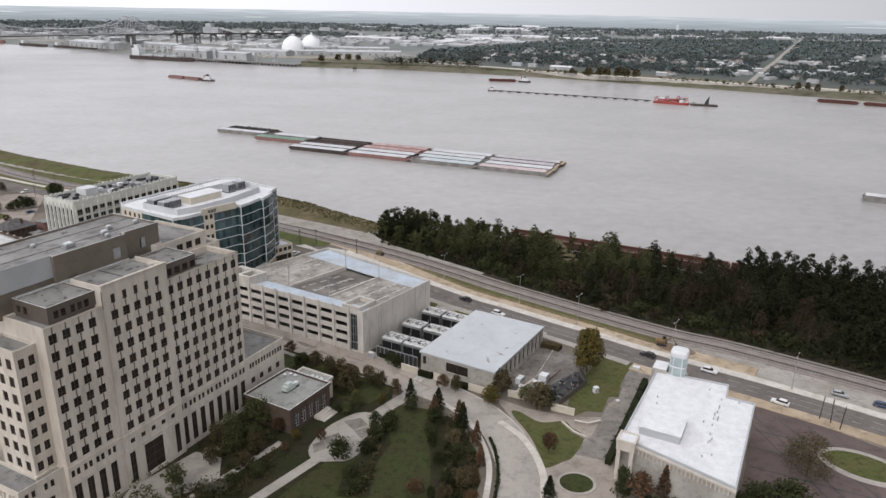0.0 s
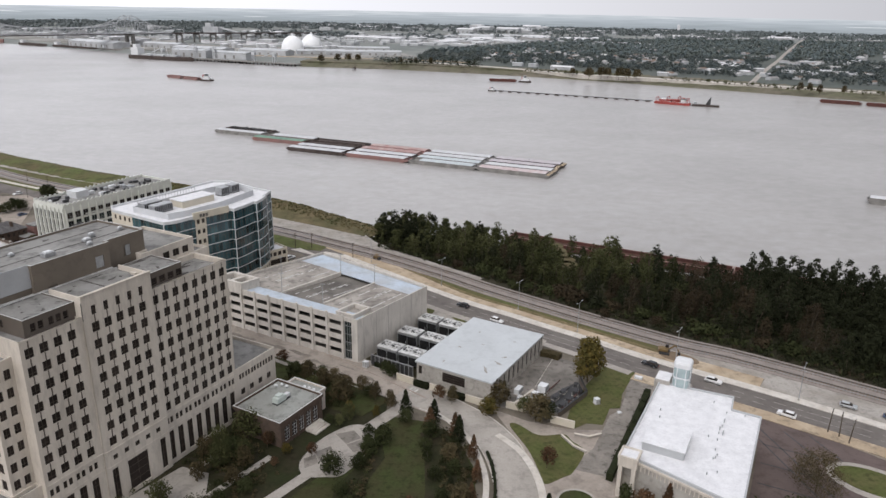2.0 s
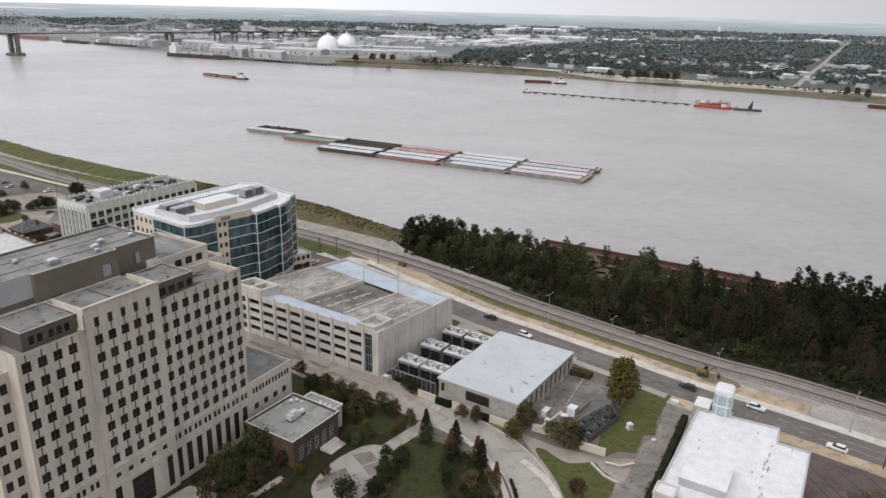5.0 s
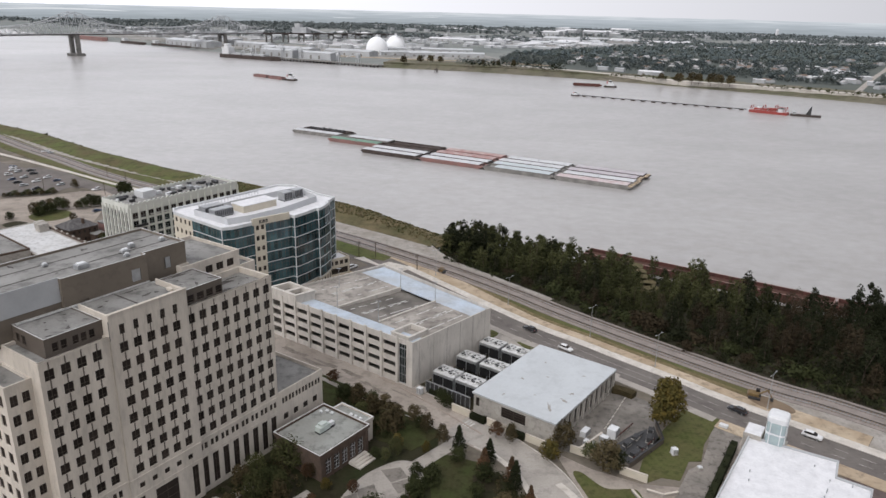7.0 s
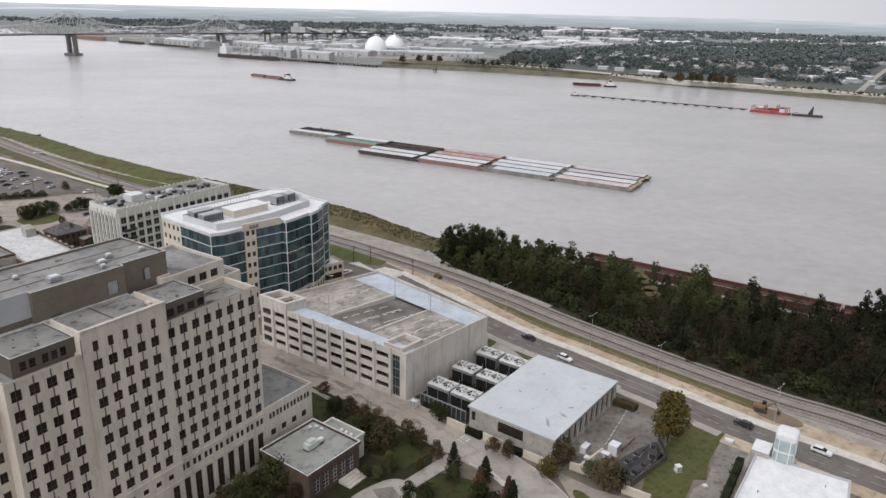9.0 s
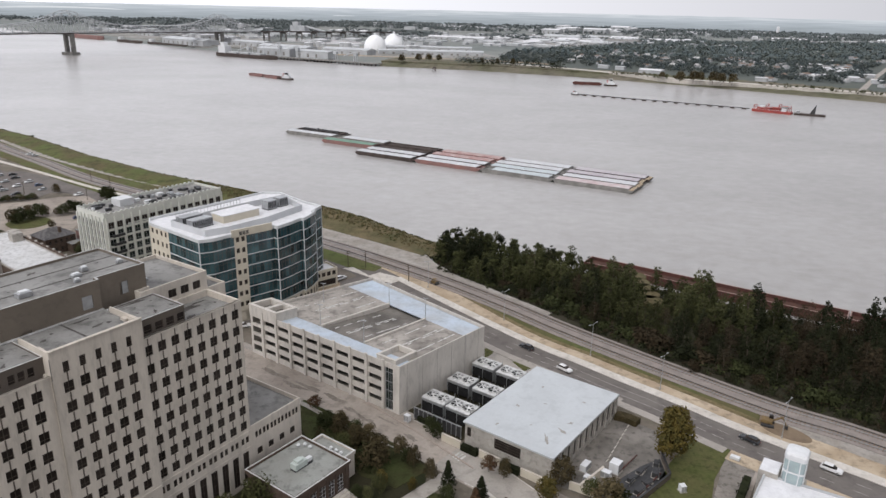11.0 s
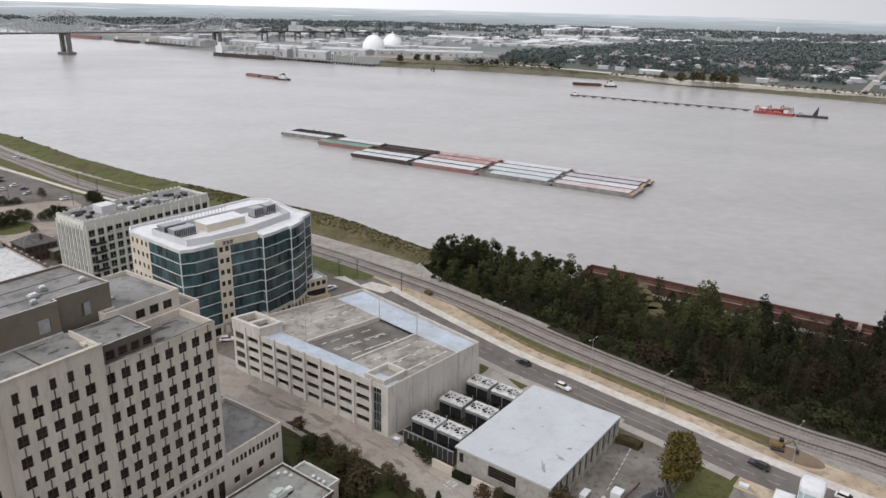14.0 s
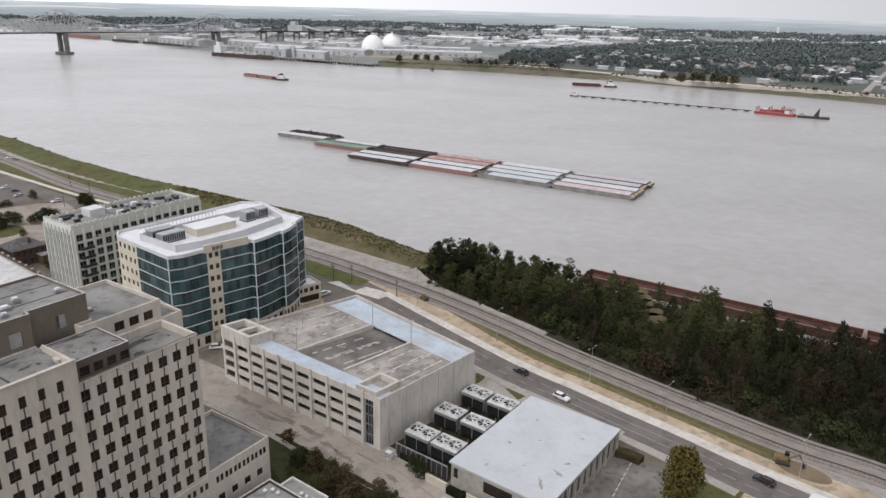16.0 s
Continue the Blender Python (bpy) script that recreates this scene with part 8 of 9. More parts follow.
def cabinet(x, y, w, d, h, turn, label="white metal equipment cabinet on a plinth", mat=None):
    t = thing("equipment_cabinet", label, "equipment cabinet", pose(x, y, 0.08, 0, 0, turn), "equipment cabinets")
    bm = bmesh.new()
    box(bm, -w / 2, w / 2, -d / 2, d / 2, 0.15, h)
    bmesh.ops.bevel(bm, geom=bm.edges[:], offset=0.06, segments=1, affect="EDGES")
    part("casing", bm, mat or PALEMETAL, t)
    bm = bmesh.new()
    box(bm, -w / 2 - 0.15, w / 2 + 0.15, -d / 2 - 0.15, d / 2 + 0.15, -0.1, 0.15)
    part("plinth", bm, CONCRETE, t)
    for k in range(2):
        bm = bmesh.new()
        box(bm, -w / 2 + 0.1 + k * w / 2, -w / 2 + w / 2 - 0.05 + k * w / 2, -d / 2 - 0.03, -d / 2 + 0.01, 0.3, h - 0.15)
        part("panel_door", bm, GREYMETAL, t)


cabinet(-22.0, 201.3, 1.6, 1.2, 2.0, -30, "white metal transformer box by the street")
for a in ((23.4, 187.3, 3.0, 1.6, 1.8, 60), (24.0, 182.4, 2.6, 1.6, 1.6, -30), (30.5, 187.6, 2.6, 2.4, 2.8, 60), (28.0, 185.0, 2.4, 1.5, 1.8, -30), (45.0, 182.4, 1.4, 1.4, 1.7, 20), (60.4, 197.0, 1.2, 2.2, 0.9, 60), (50.2, 177.4, 1.0, 1.0, 0.5, 20)):
    cabinet(*a)


for a in ((35.2, 180.4, 3.0, 1.4, 1.3, 52), (37.6, 183.6, 2.2, 1.2, 1.0, 52), (39.8, 187.4, 2.6, 1.6, 1.5, 75), (33.6, 184.2, 1.6, 1.2, 1.2, 52), (36.4, 188.0, 2.0, 1.4, 0.9, 60), (40.6, 191.4, 1.8, 1.2, 1.2, 75)):
    cabinet(*a, "dark weathered equipment unit in the yard", DARKMETAL)
for i, (a, b) in enumerate((((32.6, 181.6), (38.6, 190.2)), ((34.4, 178.2), (41.0, 187.6)), ((36.0, 184.0), (39.4, 181.6)), ((31.2, 186.6), (36.4, 194.2)))):
    pr = thing("pipe_run", "low dark steel pipe on short stands", "pipe", group="yard pipes")
    bm = bmesh.new()
    tube(bm, (*a, 0.7), (*b, 0.7), 0.16, sides=8)
    part("pipe", bm, RUST if i % 2 else DARKMETAL, pr)
    for k in range(4):
        c = Vector(a).lerp(Vector(b), 0.1 + 0.26 * k)
        bm = bmesh.new()
        box(bm, c.x - 0.1, c.x + 0.1, c.y - 0.1, c.y + 0.1, 0, 0.6)
        part("stand", bm, CONCRETE, pr)


def wall_run(line, h, thick, mat, label, name="garden_wall", cap=None):
    for a, b in zip(line, line[1:]):
        d, ln = math.degrees(math.atan2(b[1] - a[1], b[0] - a[0])), math.hypot(b[0] - a[0], b[1] - a[1])
        t = thing(name, label, "wall", pose(*a, 0, 0, 0, d), "low walls and screens")
        bm = bmesh.new()
        box(bm, 0.02, ln - 0.02, -thick / 2, thick / 2, -0.2, h)
        part("wall_body", bm, mat, t)
        bm = bmesh.new()
        box(bm, 0, ln, -thick / 2 - 0.06, thick / 2 + 0.06, h, h + 0.14)
        part("coping", bm, cap or STONE, t)


for a, b in (((-12.0, 194.2), (-6.9, 191.2)), ((-2.1, 188.5), (3.1, 185.5)), ((8.1, 182.7), (14.0, 179.3)), ((19.2, 179.4), (24.6, 177.2)), ((30.6, 172.4), (36.6, 169.6)), ((27.5, 186.2), (21.6, 178.6))):
    wall_run([a, b], 2.0, 0.4, CREAM, "low cream stone screen wall along the street")
wall_run([(33.0, 174.6), (43.0, 186.6), (42.4, 194.8)], 1.6, 0.3, BROWN, "low dark wall round the equipment yard", cap=DARKMETAL)
# flat dark slab laid for the dark inside of the equipment pit
slab("yard", [(29.6, 183.0), (33.6, 175.6), (42.6, 186.8), (42.0, 194.4), (36.8, 190.4)], -0.3, 0.12, DARKMETAL, "dark equipment yard floor", "yard")
for k in range(9):
    bm = bmesh.new()
    box(bm, -0.7, 0.7, -0.12, 0.12, 0, 0.25)
    bmesh.ops.bevel(bm, geom=bm.edges[:], offset=0.05, segments=1, affect="EDGES")
    solid("wheel_stop", bm, NEWSLAB, "white concrete wheel stop in the yard", "wheel stop", pose(29.0 + 0.78 * k * 1.1, 191.5 + 1.35 * k * 1.5, 0.07, 0, 0, 62), "wheel stops")
wall_run([(36.0, 166.2), (39.5, 165.0), (43.0, 166.4)], 0.7, 0.4, WALKWAY, "low curved pale seat wall", "seat_wall")
wall_run([(32.6, 165.8), (35.0, 161.0), (37.6, 158.6)], 0.6, 0.4, WALKWAY, "low curved pale seat wall", "seat_wall")
# screen of dark slats in front of the cooling towers
scr = thing("slat_screen", "dark metal slat screen in front of the cooling towers", "screen", pose(-20.6, 203.2, 0, 0, 0, -30))
bm = bmesh.new()
box(bm, 0, 15.5, -0.1, 0.1, 3.3, 3.6)
part("top_rail", bm, GREYMETAL, scr)
bm = bmesh.new()
box(bm, -0.08, 0.08, -0.1, 0.1, 0, 3.3)
post_data = mesh_of(bm, "post", GREYMETAL)
bm = bmesh.new()
box(bm, -0.62, 0.62, -0.05, 0.05, 0.2, 3.2)
slat_data = mesh_of(bm, "slat", DARKMETAL)
for k in range(11):
    put("post", post_data, scr, pose(0.1 + 1.53 * k, 0, 0))
    if k < 10:
        put("slat", slat_data, scr, pose(0.86 + 1.53 * k, 0, 0))

# dark moored barges along the wood
RUSTDARK = material("dark_rusted_hull", (0.105, 0.055, 0.042), 0.85, 0.2, 0.3, 2.0, 0.1, tone=(0.07, 0.04, 0.033), spots=0.4)
RUSTPALE = material("worn_pinkish_steel", (0.30, 0.20, 0.175), 0.7, 0.2, 0.3, 2.0, 0.05, tone=(0.21, 0.125, 0.105))
for i, (x, y) in enumerate(((37.5, 355.0), (85.0, 331.5), (132.5, 308.0))):
    t = thing("deck_barge", "rust-brown moored open barge beside the wooded bank", "barge", pose(x, y, WATER_Z, 0, 0, -26.3), "moored rust-brown barges")
    bm = bmesh.new()
    prism(bm, [(-0.4, -8.5), (52.4, -8.5), (52.4, 1.2), (-0.4, 1.2)], -0.8, 2.0)
    part("hull", bm, RUSTDARK, t)
    for b in ((-0.3, 52.3, -8.3, -7.9), (-0.3, 52.3, 0.6, 1.0), (-0.3, 0.2, -7.9, 0.6), (51.8, 52.3, -7.9, 0.6)):
        bm = bmesh.new()
        box(bm, *b, 2.0, 3.5)
        part("coaming", bm, RUST, t)
        bm = bmesh.new()
        box(bm, b[0] + 0.05, b[1] - 0.05, b[2] - 0.05, b[3] + 0.05, 3.5, 3.62)
        part("rail_cap", bm, RUSTPALE, t)
    bm = bmesh.new()
    box(bm, -0.09, 0.09, -0.09, 0.09, 0, 1.5)
    rib = mesh_of(bm, "rib", HULLDARK)
    for k in range(20):
        put("rib", rib, t, pose(1.5 + 2.6 * k, 1.1, 2.0))
        put("rib", rib, t, pose(1.5 + 2.6 * k, -8.42, 2.0))


# ---- on the river ----
def barge(label, m, hull, cover, style="cover", long=54.9, wide=10.9, group="barges of the tow"):
    """A hopper barge with raked ends: closed by an arched cover, or open."""
    t = thing("barge", label, "barge", m, group)
    bm = bmesh.new()
    prof = [(0, 2.4), (3.5, -0.5), (long - 4.5, -0.5), (long, 1.6), (long, 2.6), (0, 2.6)]
    a = [bm.verts.new((x, 0, z)) for x, z in prof]
    b = [bm.verts.new((x, wide, z)) for x, z in prof]
    for i in range(len(prof)):
        j = (i + 1) % len(prof)
        bm.faces.new((a[i], a[j], b[j], b[i]))
    bm.faces.new(a[::-1])
    bm.faces.new(b)
    bmesh.ops.recalc_face_normals(bm, faces=bm.faces)
    part("hull", bm, hull, t)
    for bx in ((1.4, long - 2.8, 0.5, 0.8), (1.4, long - 2.8, wide - 0.8, wide - 0.5), (1.4, 1.8, 0.8, wide - 0.8), (long - 3.2, long - 2.8, 0.8, wide - 0.8)):
        bm = bmesh.new()
        box(bm, *bx, 2.6, 3.9)
        part("coaming", bm, hull, t)
    if style != "open":
        n = 8
        start = 9.0 if style == "gap" else 1.6
        for s0, s1 in ((start, (long - 3.0 + start) / 2), ((long - 3.0 + start) / 2 + 0.3, long - 3.0)):
            bm = bmesh.new()
            rows = [[bm.verts.new((x, 0.6 + (wide - 1.2) * k / n, 3.9 + 0.62 * math.sin(math.pi * k / n) ** 0.6)) for k in range(n + 1)] for x in (s0, s1)]
            for k in range(n):
                bm.faces.new((rows[0][k], rows[1][k], rows[1][k + 1], rows[0][k + 1]))
            for r in rows:
                bm.faces.new(r)
            bmesh.ops.recalc_face_normals(bm, faces=bm.faces)
            roof = part("cover", bm, cover, t)
            bm = bmesh.new()
            for x in range(int(s0) + 3, int(s1) - 1, 4):
                pts = [(0.55 + (wide - 1.1) * k / n, 3.94 + 0.62 * math.sin(math.pi * k / n) ** 0.6) for k in range(n + 1)]
                for (y0, z0), (y1, z1) in zip(pts, pts[1:]):
                    bm.faces.new([bm.verts.new(p) for p in ((x, y0, z0 + 0.06), (x + 0.5, y0, z0 + 0.06), (x + 0.5, y1, z1 + 0.06), (x, y1, z1 + 0.06))])
            bmesh.ops.remove_doubles(bm, verts=bm.verts, dist=0.01)
            tagged(part("cover_ribs", bm, cover, roof), kind="stuff")
    else:
        bm = bmesh.new()
        box(bm, 3.4, long - 6.4, 0.8, wide - 0.8, 2.4, 2.7)
        part("hopper_floor", bm, HULLDARK, t)
    for x in (0.4, long - 1.6):
        bm = bmesh.new()
        box(bm, x, x + 0.6, wide / 2 - 1.5, wide / 2 + 1.5, 2.6, 3.3)
        part("bitt", bm, DARKMETAL, t)
    return t


TOW = pose(-129.0, 581.0, WATER_Z, 0, 0, -23.1)
PINKCOVER = material("faded_pink_cover", (0.47, 0.345, 0.345), 0.7, 0.14, 0.3, 1.2, 0.03, tone=(0.56, 0.53, 0.53), stretch=(1, 1, 1))
SALMON = material("faded_salmon_cover", (0.33, 0.18, 0.165), 0.75, 0.15, 0.2, 1, 0.03, tone=(0.46, 0.37, 0.35))
PURPLECOVER = material("dull_purple_cover", (0.40, 0.36, 0.385), 0.7, 0.12, 0.2, 1.5, 0.03, tone=(0.48, 0.46, 0.47))
BLUECOVER = material("pale_blue_cover", (0.50, 0.545, 0.56), 0.6, 0.08, 0.2, 1.5, 0.03, tone=(0.43, 0.47, 0.49))
plan = [
    (0, 0, "dark brown barge with a pale cover", HULLDARK, COVER, "cover"), (0, 1, "barge with a red hull and pale cover", REDPALE, COVER, "cover"),
    (0, 2, "barge with a half-open pale blue cover", HULLGREY, BLUECOVER, "gap"), (0, 3, "barge with a faded pink cover", HULLGREY, PINKCOVER, "cover"),
    (1, 0, "barge with a white cover", HULLDARK, COVER, "cover"), (1, 1, "white-covered barge with a dark hull", HULLDARK, COVER, "cover"),
    (1, 2, "barge with a pale blue cover", HULLGREY, BLUECOVER, "cover"), (1, 3, "barge with a white cover", HULLGREY, COVER, "cover"),
    (2, -1, "red barge with a faded green cover", REDPALE, GREENHULL, "cover"), (2, 0, "open dark barge", HULLDARK, COVER, "open"),
    (2, 1, "barge with a faded red cover", REDPALE, SALMON, "cover"), (2, 2, "barge with a white cover", HULLGREY, COVER, "cover"), (2, 3, "barge with a dull purple-grey cover", HULLDARK, PURPLECOVER, "cover"),
    (3, -2, "barge with a pale cover", HULLGREY, COVER, "cover"), (3, -1, "barge with a pale cover", HULLGREY, COVER, "gap"), (3, 0, "open dark barge", HULLDARK, COVER, "open"),
    (3, 1, "barge with a faded red cover", REDPALE, SALMON, "cover"), (3, 2, "barge with a white cover", HULLGREY, COVER, "cover"), (3, 3, "barge with a dull purple-grey cover", HULLDARK, PURPLECOVER, "cover"),
]
for r, c, label, hull, cover, style in plan:
    b = barge(label + " in the tow", TOW @ pose(55.3 * c + (0, 0.5, -1.0, 0.5)[r] + (3 if c < 0 else 0), 12.3 * r + (3 if c < 0 and r > 2 else 0), 0), hull, cover, style)
    b.scale = (1, 1, 0.74)
    if c == 3:
        bm = bmesh.new()
        box(bm, 52.4, 54.8, 0.3, 10.5, 2.6, 3.3)
        part("bow_deck", bm, SAND, b, "tan weathered bow deck")
heap = barge("dark barge heaped with black scrap in the tow", TOW @ pose(-106, 52.5, 0), HULLDARK, COVER, "open")
heap.scale = (1, 1, 0.74)
g = random.Random(8)
bm = bmesh.new()
for k in range(60):
    x, y, s = g.uniform(4, 46), g.uniform(1.5, 9), g.uniform(0.8, 1.8)
    tube(bm, (x - s, y, 2.5), (x + g.uniform(-s, s), y + g.uniform(-1, 1), 3.4 + g.uniform(0.4, 2.4)), s, s * 0.3, 5)
tagged(part("scrap_heap", bm, DARKMETAL, heap, "jagged black scrap"), kind="stuff")

# dredger, its floating pipe and work boats
d = thing("dredger", "red dredger with a pale wheelhouse and dark ladder boat", "dredger", pose(271, 944, WATER_Z, 0, 0, -33))
for name, b, m, lab in (("hull", (0, 44, 0, 11, -0.5, 2.6), RED, ""), ("deck_house", (5, 20, 2, 9, 2.6, 5.4), RED, ""), ("engine_house", (22, 31, 2.5, 8.5, 2.6, 6.2), RED, ""), ("deck_box", (8, 13, 3, 8, 5.4, 6.6), PALEMETAL, ""), ("upper_deck", (20.2, 33, 1.8, 9.2, 6.2, 6.5), RED, ""), ("wheelhouse", (33, 38, 2.5, 8.5, 2.6, 8.4), PALEMETAL, "pale wheelhouse"), ("wheelhouse_window", (32.9, 38.1, 2.4, 8.6, 6.6, 7.6), GLASS, ""), ("wheelhouse_roof", (32.6, 38.4, 2.1, 8.9, 8.4, 8.7), RED, "")):
    bm = bmesh.new()
    box(bm, *b)
    part(name, bm, m, d, lab)
for x, h in ((2, 8), (16, 9.5), (30, 10.5), (41, 9)):
    bm = bmesh.new()
    for y in (0.8, 10.2):
        tube(bm, (x - 1.5, y, 2.6), (x, y, h), 0.28, sides=4)
        tube(bm, (x + 1.5, y, 2.6), (x, y, h), 0.28, sides=4)
    tube(bm, (x, 0.8, h), (x, 10.2, h), 0.28, sides=4)
    part("gantry", bm, RED, d)
bm = bmesh.new()
for y in (0.3, 10.7):
    for x in range(0, 44, 4):
        tube(bm, (x, y, 2.6), (x, y, 3.7), 0.1, sides=4)
    tube(bm, (0, y, 3.7), (44, y, 3.7), 0.1, sides=4)
part("railing", bm, PALEMETAL, d)
lb = thing("ladder_boat", "dark flat work boat with a raised ramp", "work boat", pose(312, 921, WATER_Z, 0, 0, -21))
for name, b, m in (("hull", (0, 33, 0, 8, -0.4, 2.2), HULLDARK), ("deck_cabin", (2, 6, 2, 6, 2.2, 5.0), GREYMETAL)):
    bm = bmesh.new()
    box(bm, *b)
    part(name, bm, m, lb)
bm = bmesh.new()
prism(bm, [(17, 1), (22, 1), (22, 7), (17, 7)], 2.2, [4, 13, 13, 4])
part("ramp", bm, DARKMETAL, lb, "raised dark ramp")
a, b = Vector((61, 1054, 0)), Vector((272, 957, 0))
pipe = thing("floating_pipe", "dark floating dredge pipe on a row of pontoons", "floating pipe", pose(a.x, a.y, WATER_Z, 0, 0, math.degrees(math.atan2(b.y - a.y, b.x - a.x))))
ln = (b - a).length
bm = bmesh.new()
tube(bm, (0, 0, 1.5), (ln, 0, 1.5), 0.5, sides=6)
part("pipe", bm, DARKMETAL, pipe)
bm = bmesh.new()
box(bm, -2.6, 2.6, -1.8, 1.8, -0.4, 1.3)
pontoon = mesh_of(bm, "pontoon", HULLDARK)
for k in range(17):
    put("pontoon", pontoon, pipe, pose(6 + (ln - 12) * k / 16, 0, 0))


def towboat(m, label, group="work boats"):
    t = thing("towboat", label, "towboat", m, group)
    for name, bx, mat in (("hull", (0, 20, 0, 7.5, -0.5, 2.2), HULLDARK), ("deck_house", (4, 16, 1, 6.5, 2.2, 5), PALEMETAL), ("upper_house", (6, 13, 1.5, 6, 5, 7.6), PALEMETAL), ("wheelhouse", (8, 12, 2, 5.5, 7.6, 10.2), GLASS), ("stack", (4.4, 5.6, 1.8, 2.8, 5, 8.8), RED), ("stack", (4.4, 5.6, 4.6, 5.6, 5, 8.8), RED), ("wheelhouse_roof", (7.7, 12.3, 1.7, 5.8, 10.2, 10.5), PALEMETAL)):
        bm = bmesh.new()
        box(bm, *bx)
        part(name, bm, mat, t)
    return t


towboat(pose(-378, 1121, WATER_Z, 0, 0, -12), "white towboat pushing red barges")
for k in range(2):
    barge("low red open barge pushed by a towboat", pose(-446 + 33 * k, 1167 - 22 * k, WATER_Z, 0, 0, -33), REDPALE, SALMON, "open", 36, 9, "red barges")
towboat(pose(118, 1190, WATER_Z, 0, 0, -8), "small work boat near the far bank")
barge("rusty flat barge near the far bank", pose(70, 1200, WATER_Z, 0, 0, -8), RUST, RUST, "open", 46, 9, "far bank barges")
towboat(pose(61, 1052, WATER_Z, 0, 0, -25), "small dark tender at the pipe's end").scale = (0.55, 0.55, 0.55)
barge("grey deck barge cut by the view's edge", pose(266, 441, WATER_Z, 0, 0, -30), HULLGREY, COVER, "cover", 40, 10, "far bank barges")
for k in range(3):
    barge("rust-brown barge moored at the far bank", pose(505 + 46 * k, 985 - 30 * k, WATER_Z, 0, 0, -33), RUST, RUST, "open", 50, 11, "far bank barges")
mk = thing("channel_marker", "small dark piled channel marker in the river", "channel marker", pose(-169, 1352, WATER_Z))
for x, y in ((-3, -3), (3, -3), (0, 3)):
    bm = bmesh.new()
    tube(bm, (x, y, -3), (x * 0.6, y * 0.6, 8), 0.6, sides=5)
    part("pile", bm, HULLDARK, mk)
bm = bmesh.new()
box(bm, -4, 4, -4, 4, 4.5, 5.4)
part("platform", bm, HULLDARK, mk)


# ---- the far truss bridge ----
def truss_bridge():
    t = thing("truss_bridge", "long grey steel cantilever truss bridge on tall piers", "bridge", pose(-949, 1470, 0, 0, 0, math.degrees(math.atan2(0.944, 0.33))))
    def deck_z(u):
        return float(np.interp(u, [-500, -150, 0, 438, 640, 1000, 1400, 1750], [38, 39, 38, 31.5, 28, 20, 11, 3]))
    def rise(u):
        near = min(abs(u), abs(u - 438))
        return 13 + 30 * math.exp(-(near / 62) ** 1.35)
    steps = [-420 + 18.25 * k for k in range(60)]
    steps = [u for u in steps if u <= 600]
    for s in (-12, 12):
        bm = bmesh.new()
        for i, (u, w) in enumerate(zip(steps, steps[1:])):
            zu, zw, hu, hw = deck_z(u), deck_z(w), rise(u), rise(w)
            tube(bm, (u, s, zu + hu), (w, s, zw + hw), 0.75, sides=4)
            tube(bm, (u, s, zu), (w, s, zw), 0.75, sides=4)
            tube(bm, (u, s, zu), (u, s, zu + hu), 0.5, sides=4)
            tube(bm, *(((u, s, zu), (w, s, zw + hw)) if i % 2 else ((u, s, zu + hu), (w, s, zw))), 0.55, sides=4)
            if hu > 24:
                tube(bm, (u, s, zu + hu / 2), (w, s, zw + hw / 2), 0.4, sides=4)
        part("truss", bm, STEELGREY, t, "grey steel side truss")
    bm = bmesh.new()
    for i, u in enumerate(steps):
        z = deck_z(u) + rise(u)
        tube(bm, (u, -12, z), (u, 12, z), 0.45, sides=4)
        if rise(u) > 18:
            tube(bm, (u, -12, z - 6), (u, 12, z - 6), 0.4, sides=4)
    part("cross_bracing", bm, STEELGREY, t)
    bm = bmesh.new()
    us = [-480 + 30 * k for k in range(75)]
    for u, w in zip(us, us[1:]):
        a = [bm.verts.new((u, y, deck_z(u) + z)) for y, z in ((-11, -2.6), (11, -2.6), (11, 0.6), (-11, 0.6))]
        b = [bm.verts.new((w, y, deck_z(w) + z)) for y, z in ((-11, -2.6), (11, -2.6), (11, 0.6), (-11, 0.6))]
        for k in range(4):
            bm.faces.new((a[k], a[(k + 1) % 4], b[(k + 1) % 4], b[k]))
    bmesh.ops.remove_doubles(bm, verts=bm.verts, dist=0.01)
    bmesh.ops.recalc_face_normals(bm, faces=bm.faces)
    part("deck", bm, HULLDARK, t, "dark roadway deck")
    for u, low in ((0, -12), (438, -2), (625, 0), (700, 0), (775, 0), (850, 0), (930, 0), (1010, 0), (1090, 0), (1170, 0), (1260, 0)):
        bm = bmesh.new()
        top = deck_z(u) - 2.7
        for y in (-9.5, 9.5):
            prism(bm, [(u - 4, y - 3), (u + 4, y - 3), (u + 4, y + 3), (u - 4, y + 3)] if u < 500 else [(u - 2, y - 1.6), (u + 2, y - 1.6), (u + 2, y + 1.6), (u - 2, y + 1.6)], low, top)
        box(bm, u - 3, u + 3, -9, 9, top - 4, top - 0.01)
        pier = part("pier", bm, HULLGREY, t, "tall grey twin-legged pier")
        if u < 500:
            bm = bmesh.new()
            box(bm, u - 9, u + 9, -17, 17, low, -1.5 if u == 0 else 3)
            part("pier_foot", bm, HULLGREY, pier)


truss_bridge()


